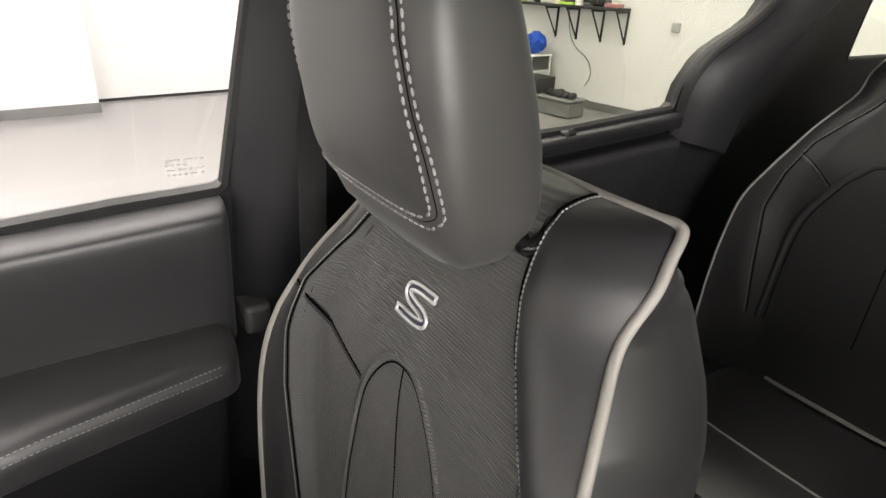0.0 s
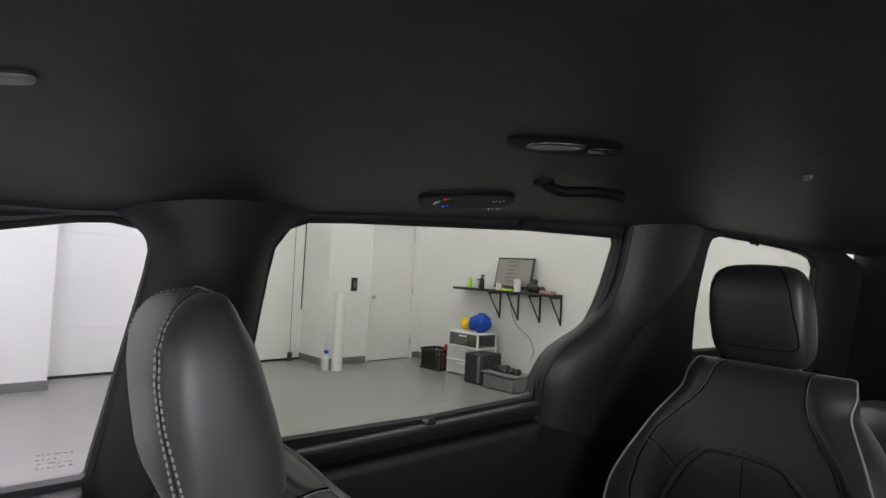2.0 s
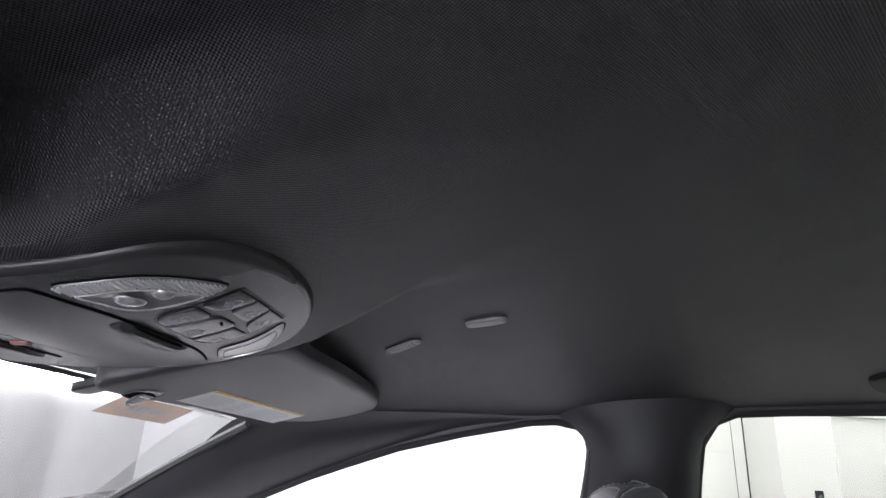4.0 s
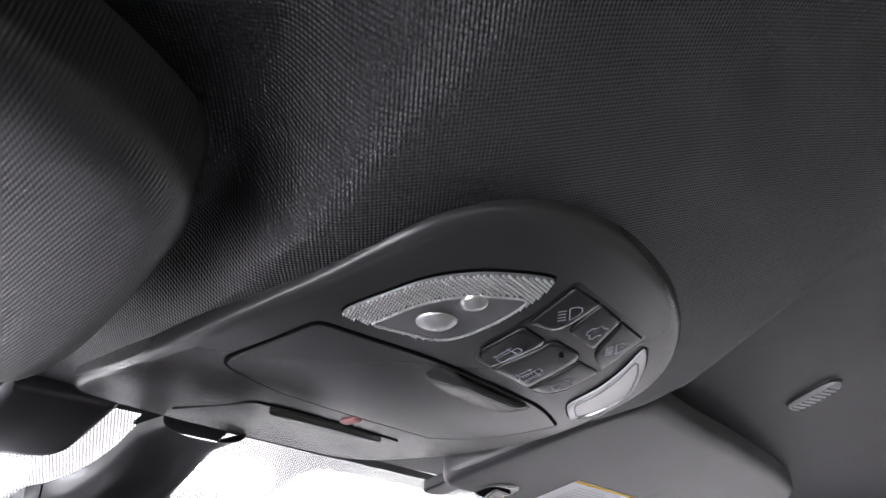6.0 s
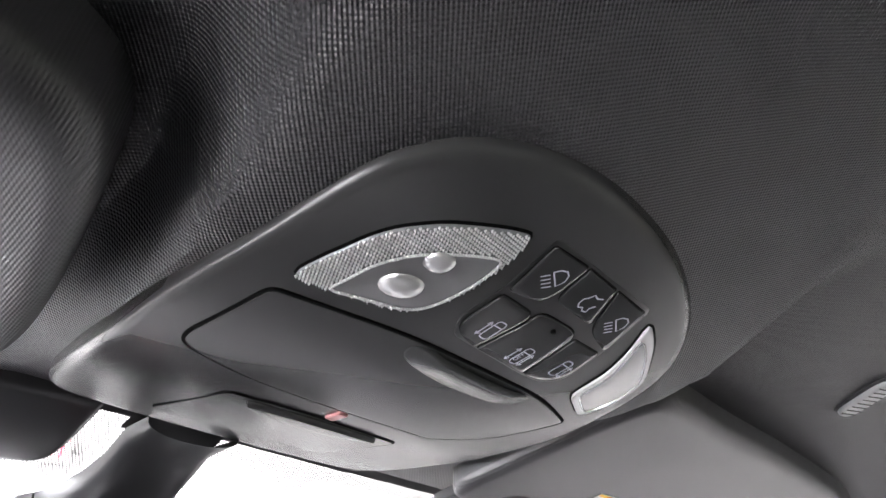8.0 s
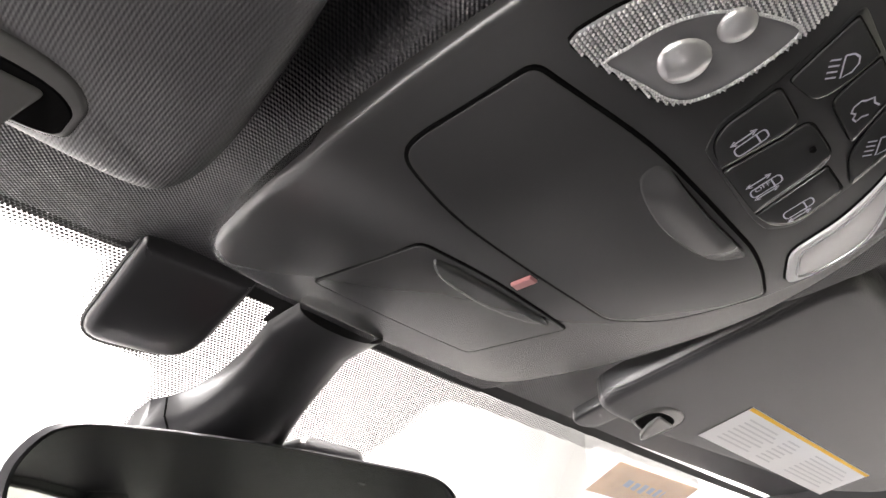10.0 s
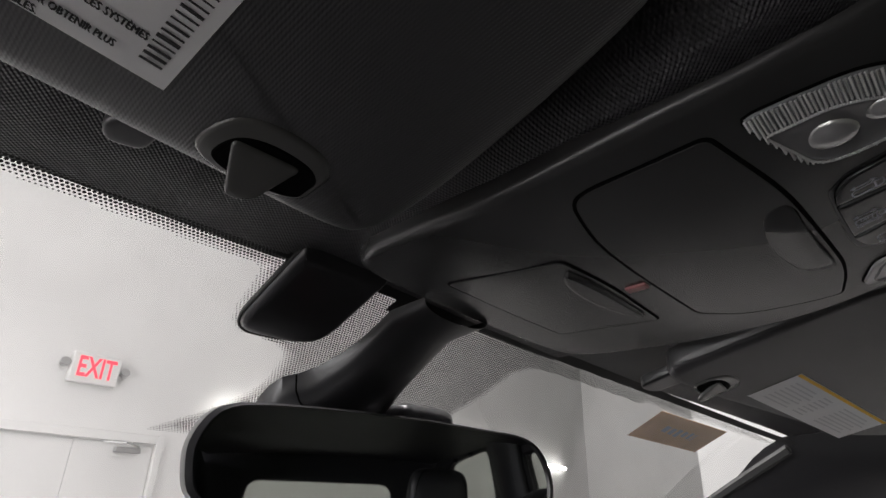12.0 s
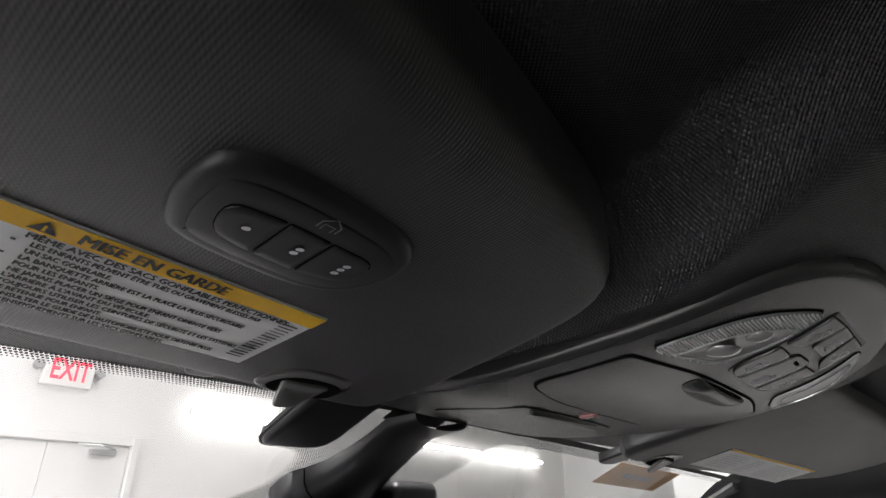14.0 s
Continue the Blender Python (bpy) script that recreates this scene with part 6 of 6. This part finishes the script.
    loop = smooth_line([(-x, z) for x, z in side] + [(0.0, 1.4625)] + [(min(1.14 * x, 0.985 * lerp_table(z, HR_Z, HR_W)), z) for x, z in side[::-1]] + [(0.085, 1.2290), (0.05, 1.2250), (0.0, 1.2240), (-0.05, 1.2250), (-0.085, 1.2290)], 6, True)

    def on_head(x, z, d):
        y = head_front(x, z)
        return Vector((hx + x, hd + y + d, hz(z + low_lift(y, z))))

    part("seam", add_tube(B(), [on_head(p.x, p.y, 0.0004) for p in loop], 0.0004 if fancy else 0.0014, 5, True), M["gap"], head)
    if fancy:
        for k in (-0.0044, 0.0044):
            row = [on_head(p.x, p.y, 0.0010) for p in [Vector((*q, 0)) for q in inset(loop, k)]]
            add_stitches(head, row + row[:1], 0.0052, 0.0024, 0.0012)
    for s in (-0.075, 0.075):
        bm = add_tube(B(), [(hx + s, hd - 0.380, hz(1.27)), (hx + s, hd - 0.390, 1.25 + dz), (hx + s, hd - 0.43, 1.16 + dz)], 0.006, 10)
        part("headrest_post", bm, M["steel"], st, "steel headrest post")
        mid, up = Vector((hx + s * 1.45, hd - 0.400, 1.240 + dz)), Vector((0.35, -0.75, 0.56)).normalized()
        loop = [mid + Vector((0.013 * math.cos(a), 0, 0)) + up * (0.021 * math.sin(a)) for a in np.linspace(0, math.tau, 24, endpoint=False)]
        bm = add_tube(B(), loop, 0.0075, 10, True)
        add_cyl(bm, pose(hx + s * 1.45, hd - 0.400, 1.236 + dz, -38), 0.012, 0.010, 18, 0.012)
        part("post_guide", bm, M["gloss"], st, "glossy black post guide")
    # badge
    if fancy:
        sw = smooth_line([(0.0185, 0.0140), (0.006, 0.0138), (-0.010, 0.0132), (-0.0225, 0.0105), (-0.0250, 0.0050), (-0.0195, 0.0002), (-0.0080, -0.0022), (0.0040, -0.0042), (0.0115, -0.0080), (0.0105, -0.0130), (-0.0020, -0.0158), (-0.0180, -0.0158), (-0.0350, -0.0152)], 6)
        sw = [Vector((p.x, p.y)) for p in sw]
        fill, rim = [], [[], []]
        for a, p, b in zip(sw[:1] + sw, sw, sw[1:] + sw[-1:]):
            t = (b - a).normalized()
            for side, k in zip(rim, (1, -1)):
                side.append(p + Vector((-t.y, t.x)) * 0.0036 * k)
        on_face = lambda d: (lambda u, v: at(-u, 1.134 + v, d))
        part("badge_fill", add_ribbon(B(), [(p.x, p.y) for p in sw], 0.0072, on_face(0.0040)), M["badge_fill"], st, "violet badge fill")
        part("badge_edge", add_tube(B(), [on_face(0.0042)(p.x, p.y) for p in rim[0] + rim[1][::-1]], 0.0019, 8, True), M["silver"], st, "silver curved badge outline")
    # cushion
    rings = []
    for y, w, h in ((-0.36, 0.20, 0.02), (-0.34, 0.24, 0.07), (-0.28, 0.255, 0.085), (0.0, 0.262, 0.09), (0.12, 0.258, 0.088), (0.165, 0.245, 0.07), (0.183, 0.22, 0.03)):
        ring = []
        for a in np.linspace(0, math.tau, 36, endpoint=False):
            c, q = math.copysign(abs(math.cos(a)) ** 0.35, math.cos(a)), math.copysign(abs(math.sin(a)) ** 0.5, math.sin(a))
            ring.append(Vector((cx + w * c, back_y + y, 0.415 + h * q + (0.018 * abs(c) ** 3 if q > 0 else 0))))
        rings.append(ring)
    part("cushion", add_loft(B(), rings, True, (True, True)), M["leather"], st, "black leather seat cushion")
    if not fancy:
        top = lambda x: 0.415 + 0.09 + 0.016 * (abs(x - cx) / 0.26) ** 3
        strip = [[Vector((x, back_y - 0.318 + d, top(x) + h)) for x in np.linspace(cx - 0.20, cx + 0.15, 16)] for d, h in ((-0.010, -0.002), (-0.007, 0.002), (0.007, 0.002), (0.010, -0.002))]
        part("cushion_band", add_loft(B(), strip, closed=False), M["piping_dark"], st, "dull grey band across the cushion")
        part("cushion_piping", add_tube(B(), [(x, back_y - 0.02, top(x) + 0.001) for x in np.linspace(cx - 0.225, cx + 0.225, 14)], 0.003, 6), M["piping_dark"], st, "grey piping on the cushion's front edge")
    part("base", add_box(B(), cx - 0.2, cx + 0.2, back_y - 0.32, back_y + 0.1, 0.322, 0.385, 0.02), M["trim"], st, "black seat base")
    return st


M["piping_dark"] = surface("dull_piping", (0.34, 0.33, 0.315), 0.5, var=0.1)
M["badge_fill"] = surface("badge_fill", (0.10, 0.095, 0.13), 0.35, metal=0.4, var=0.05)
seat("front_seat", "black leather front seat with light grey piping", 0.39, 0.0, 0.0, 0.0, 0.0, True)
seat("second_row_seat", "black leather second row seat with grey piping", 0.385, -1.22, 0.04, 0.092, -0.17, False)
# third row bench end
bench = thing("third_row_bench", "black leather third row bench behind the captain's chairs", "bench", at=(0, -2.7, 0.6))
rings = []
for z, d, w in ((0.60, 0.0, 0.62), (0.8, -0.05, 0.63), (0.98, -0.10, 0.62), (1.05, -0.125, 0.60), (1.075, -0.16, 0.55)):
    rings.append([Vector((w * math.copysign(abs(math.cos(a)) ** 0.3, math.cos(a)), -2.62 + d - 0.09 + 0.09 * math.copysign(abs(math.sin(a)) ** 0.6, math.sin(a)), z)) for a in np.linspace(0, math.tau, 32, endpoint=False)])
part("backrest", add_loft(B(), rings, True, (True, True)), M["leather"], bench)
part("cushion", add_box(B(), -0.62, 0.62, -2.62, -2.15, 0.50, 0.66, 0.04), M["leather"], bench)
part("base", add_box(B(), -0.55, 0.55, -2.6, -2.25, 0.322, 0.50, 0.02), M["trim"], bench)

# ---- things by the hall's shelf wall ----
sh = thing("wall_shelf", "black wall shelf on steel brackets", "shelf", at=hall(1.95, 0.15, 1.2))
part("board", hall_box(B(), 1.01, 2.78, 0.003, 0.28, 1.195, 1.228, 0.004), M["black_steel"], sh, "black shelf board")
for v in (1.72, 2.05, 2.42, 2.76):
    bm = B()
    hall_box(bm, v - 0.012, v + 0.012, 0.002, 0.016, 0.82, 1.194)
    hall_box(bm, v - 0.012, v + 0.012, 0.016, 0.27, 1.172, 1.194)
    add_tube(bm, [hall(v, 0.012, 0.84), hall(v, 0.26, 1.178)], 0.010, 6)
    part("bracket", bm, M["black_steel"], sh, "black steel bracket")
mon = thing("monitor", "grey framed monitor leaning on the shelf", "monitor", at=hall(2.1, 0.12, 1.24))
tilt = HALL @ pose(2.04, 0.17, 1.230, 12, 0, 0)
part("frame", add_box(B(), -0.32, 0.32, -0.012, 0.012, 0.04, 0.47, 0.006, tilt), M["black_steel"], mon, "dark screen frame")
part("screen", add_box(B(), -0.295, 0.295, 0.0125, 0.016, 0.065, 0.445, 0.0, tilt), M["screen"], mon, "greyish screen")
bm = B()
for i in range(6):
    add_box(bm, -0.13, 0.02 + 0.03 * (i % 3), 0.0165, 0.018, 0.12 + i * 0.055, 0.145 + i * 0.055, 0.0, tilt)
part("picture_bar", bm, M["base"], mon, "grey bars on the screen")
part("foot", add_box(B(), -0.10, 0.10, -0.10, 0.05, 0.0, 0.035, 0.01, tilt), M["black_steel"], mon)


def bottle(name, label, v, u, z, r, h, mat, cap):
    t = thing(name, label, "bottle", "shelf bottles", at=hall(v, u, z))
    prof = [(r * 0.92, 0), (r, 0.01), (r, h * 0.6), (r * 0.85, h * 0.7), (r * 0.35, h * 0.82), (r * 0.32, h * 0.86)]
    rings = [[hall(v + rr * math.cos(a), u + rr * math.sin(a), z + zz) for a in np.linspace(0, math.tau, 14, endpoint=False)] for rr, zz in prof]
    part("body", add_loft(B(), rings, True, (True, True)), M[mat], t)
    bm = hall_box(B(), v - r * 0.4, v + r * 1.1, u - r * 0.35, u + r * 0.35, z + h * 0.861, z + h, 0.004)
    part("spray_head", bm, M[cap], t)
    return t


bottle("spray_bottle", "lime green spray bottle on the shelf", 1.24, 0.16, 1.2285, 0.040, 0.15, "lime", "lime")
bottle("spray_bottle", "clear spray bottle with a black head", 1.36, 0.12, 1.2285, 0.035, 0.14, "clear_bin", "black_steel")
bottle("spray_bottle", "black spray bottle on the shelf", 1.50, 0.18, 1.2285, 0.038, 0.20, "black_steel", "black_steel")
single("paper_cup", add_cyl(B(), HALL @ pose(2.20, 0.24, 1.314), 0.045, 0.17, 18, 0.052), M["door_white"], "white paper cup on the shelf", "cup")
single("yellow_pad", hall_box(B(), 1.92, 2.12, 0.14, 0.275, 1.2285, 1.256, 0.006), M["lime"], "flat yellow-green pad on the shelf", "pad")
single("white_jar", add_cyl(B(), HALL @ pose(1.86, 0.22, 1.2795), 0.045, 0.10, 16), M["cream"], "short cream jar on the shelf", "jar")
bm = B()
for v, u, z, r in ((2.38, 0.15, 1.30, 0.075), (2.46, 0.17, 1.28, 0.06), (2.54, 0.14, 1.27, 0.05), (2.40, 0.13, 1.37, 0.045)):
    bmesh.ops.create_icosphere(bm, subdivisions=2, radius=r, matrix=HALL @ pose(v, u, z))
for vert in bm.verts:
    vert.co += noise.noise_vector(vert.co * 14) * 0.018
    vert.co.z = max(vert.co.z, 1.2285)
single("machine_polisher", bm, M["black_steel"], "black polishing machine lying on the shelf", "machine")
single("red_box", hall_box(B(), 2.56, 2.74, 0.10, 0.24, 1.2285, 1.272, 0.006), M["pink"], "small pale red box on the shelf", "box")

dr = thing("drawer_tower", "frosted plastic drawer tower by the wall", "drawers", at=hall(1.5, 0.3, 0))
M["frosted"] = glass("frosted_plastic", (0.70, 0.72, 0.72), 0.6)
for i in range(3):
    z = 0.02 + i * 0.197
    # each drawer is a thin-walled box, open above, between white rims
    for v0, v1, u0, u1 in ((1.20, 1.76, 0.485, 0.495), (1.20, 1.76, 0.105, 0.115), (1.20, 1.21, 0.115, 0.485), (1.75, 1.76, 0.115, 0.485)):
        part("drawer_side", hall_box(B(), v0, v1, u0, u1, z, z + 0.176), M["clear_bin"] if i < 2 else M["frosted"], dr, "frosted drawer side")
    part("drawer_bottom", hall_box(B(), 1.21, 1.75, 0.115, 0.485, z, z + 0.008), M["clear_bin"], dr)
    part("drawer_rim", hall_box(B(), 1.18, 1.78, 0.09, 0.515, z + 0.1765, z + 0.196, 0.004), M["door_white"], dr, "white drawer rim")
    part("drawer_pull", hall_box(B(), 1.42, 1.56, 0.4955, 0.52, z + 0.13, z + 0.155, 0.004), M["door_white"], dr)
for v in (1.19, 1.745):
    for u in (0.10, 0.480):
        part("post", hall_box(B(), v, v + 0.025, u, u + 0.025, 0.0, 0.61, 0.003), M["door_white"], dr, "white corner post")


def bundle(name, label, v, u, z, r, mat, seed):
    bm = B()
    for k in range(4):
        random.seed(seed + k)
        bmesh.ops.create_icosphere(bm, subdivisions=3, radius=r * random.uniform(0.6, 0.9), matrix=HALL @ pose(v + random.uniform(-r, r) * 0.6, u, z + r * random.uniform(0.5, 1.2)))
    for vert in bm.verts:
        vert.co += noise.noise_vector(vert.co * 16 + Vector((seed, 0, 0))) * r * 0.28
        vert.co.z = max(vert.co.z, z)
    return single(name, bm, M[mat], label, "cloth")


bundle("blue_cloths", "heap of blue cloths on the drawers", 1.58, 0.28, 0.6115, 0.15, "blue", 3)
bundle("yellow_cloth", "crumpled yellow cloth on the drawers", 1.32, 0.30, 0.6115, 0.10, "yellow", 11)
bundle("lime_cloth", "lime green cloth in the top drawer", 1.48, 0.30, 0.424, 0.07, "lime", 23)
cr = thing("black_crate", "black latticed plastic crate with bottles", "crate", at=hall(0.92, 0.4, 0))
for k in range(9):
    z0, z1 = 0.03, 0.26
    part("slat", hall_box(B(), 0.725 + k * 0.047, 0.748 + k * 0.047, 0.565, 0.58, z0, z1), M["black_steel"], cr)
    part("slat", hall_box(B(), 0.725 + k * 0.047, 0.748 + k * 0.047, 0.24, 0.255, z0, z1), M["black_steel"], cr)
for k in range(6):
    part("slat", hall_box(B(), 1.105, 1.12, 0.27 + k * 0.050, 0.294 + k * 0.050, 0.03, 0.26), M["black_steel"], cr)
    part("slat", hall_box(B(), 0.70, 0.715, 0.27 + k * 0.050, 0.294 + k * 0.050, 0.03, 0.26), M["black_steel"], cr)
for v0, v1, u0, u1 in ((0.70, 1.12, 0.238, 0.258), (0.70, 1.12, 0.562, 0.582), (0.698, 0.718, 0.2585, 0.5615), (1.102, 1.122, 0.2585, 0.5615)):
    part("rim", hall_box(B(), v0, v1, u0, u1, 0.2605, 0.30, 0.004), M["black_steel"], cr)
part("bottom", hall_box(B(), 0.70, 1.12, 0.24, 0.58, 0.0, 0.0295), M["black_steel"], cr)
part("bottle", add_cyl(B(), HALL @ pose(1.02, 0.36, 0.20), 0.04, 0.34, 14, 0.025), M["red"], cr, "red bottle in the crate")
bx = thing("black_toolbox", "black open-fronted box on the floor", "box", at=hall(1.8, 0.6, 0))
part("shell", hall_box(B(), 1.80, 2.12, 0.40, 0.78, 0.0, 0.39, 0.01), M["black_steel"], bx)
part("front", hall_box(B(), 2.04, 2.08, 0.781, 0.795, 0.03, 0.36, 0.003), M["grey_bin"], bx, "pale edge strip")
gb = thing("grey_tote", "low grey plastic tote with clutter", "tote", at=hall(2.15, 0.8, 0))
part("tub", hall_box(B(), 2.16, 2.68, 0.50, 0.82, 0.0, 0.19, 0.02), M["grey_bin"], gb)
part("rim", hall_box(B(), 2.14, 2.70, 0.48, 0.84, 0.1905, 0.212, 0.006), M["grey_bin"], gb)
bm = B()
for k in range(5):
    random.seed(60 + k)
    bmesh.ops.create_icosphere(bm, subdivisions=2, radius=random.uniform(0.04, 0.08), matrix=HALL @ pose(2.25 + 0.085 * k, 0.66, 0.23))
for vert in bm.verts:
    vert.co += noise.noise_vector(vert.co * 18) * 0.03
    vert.co.z = max(vert.co.z, 0.2125)
single("cable_heap", bm, M["black_steel"], "dark heap of cables in the tote", "cables")
sw = thing("wall_switch", "small black wall switch beside the door", "switch", at=hall(0.01, 1.36, 1.18))
part("plate", hall_box(B(), 0.001, 0.03, 1.31, 1.41, 1.08, 1.28, 0.006), M["black_steel"], sw)
part("rocker", hall_box(B(), 0.0305, 0.036, 1.34, 1.38, 1.13, 1.23, 0.003), M["grey_bin"], sw)
ou = thing("wall_outlet", "small grey outlet on the shelf wall", "outlet", at=hall(3.38, 0, 1.07))
part("plate", hall_box(B(), 3.33, 3.43, 0.001, 0.02, 1.02, 1.12, 0.004), M["steel"], ou)
single("paper_roll", add_cyl(B(), HALL @ pose(0.35, 1.82, 0.545), 0.075, 1.09, 24), M["door_white"], "tall white roll standing on the floor", "roll")
bottle("floor_bottle", "clear bottle standing on the floor", 0.30, 1.98, 0.0, 0.05, 0.28, "clear_bin", "blue")
bm = add_tube(B(), [hall(-0.4, 1.98, 4.2), hall(-0.4, 1.98, 2.0), hall(-0.4, 1.98, 0.78)], 0.010, 8)
single("pull_pole", bm, M["black_steel"], "black pole hanging by the roller door", "pole")
bm = add_tube(B(), [hall(-0.6, 2.06, 4.2), hall(-0.6, 2.03, 2.0), hall(-0.6, 2.01, 0.10)], 0.004, 6)
add_cyl(bm, HALL @ pose(-0.6, 2.01, 0.06), 0.035, 0.12, 12)
single("door_chain", bm, M["black_steel"], "thin dark hoist chain by the roller door", "chain")
bm = add_tube(B(), smooth_line([hall(1.90, 0.02, 1.19), hall(1.94, 0.02, 0.95), hall(2.05, 0.02, 0.75), hall(2.28, 0.02, 0.60), hall(2.36, 0.02, 0.42), hall(2.30, 0.03, 0.28)], 5), 0.004, 6)
single("wall_cable", bm, M["black_steel"], "thin black cable hanging down the wall", "cable")
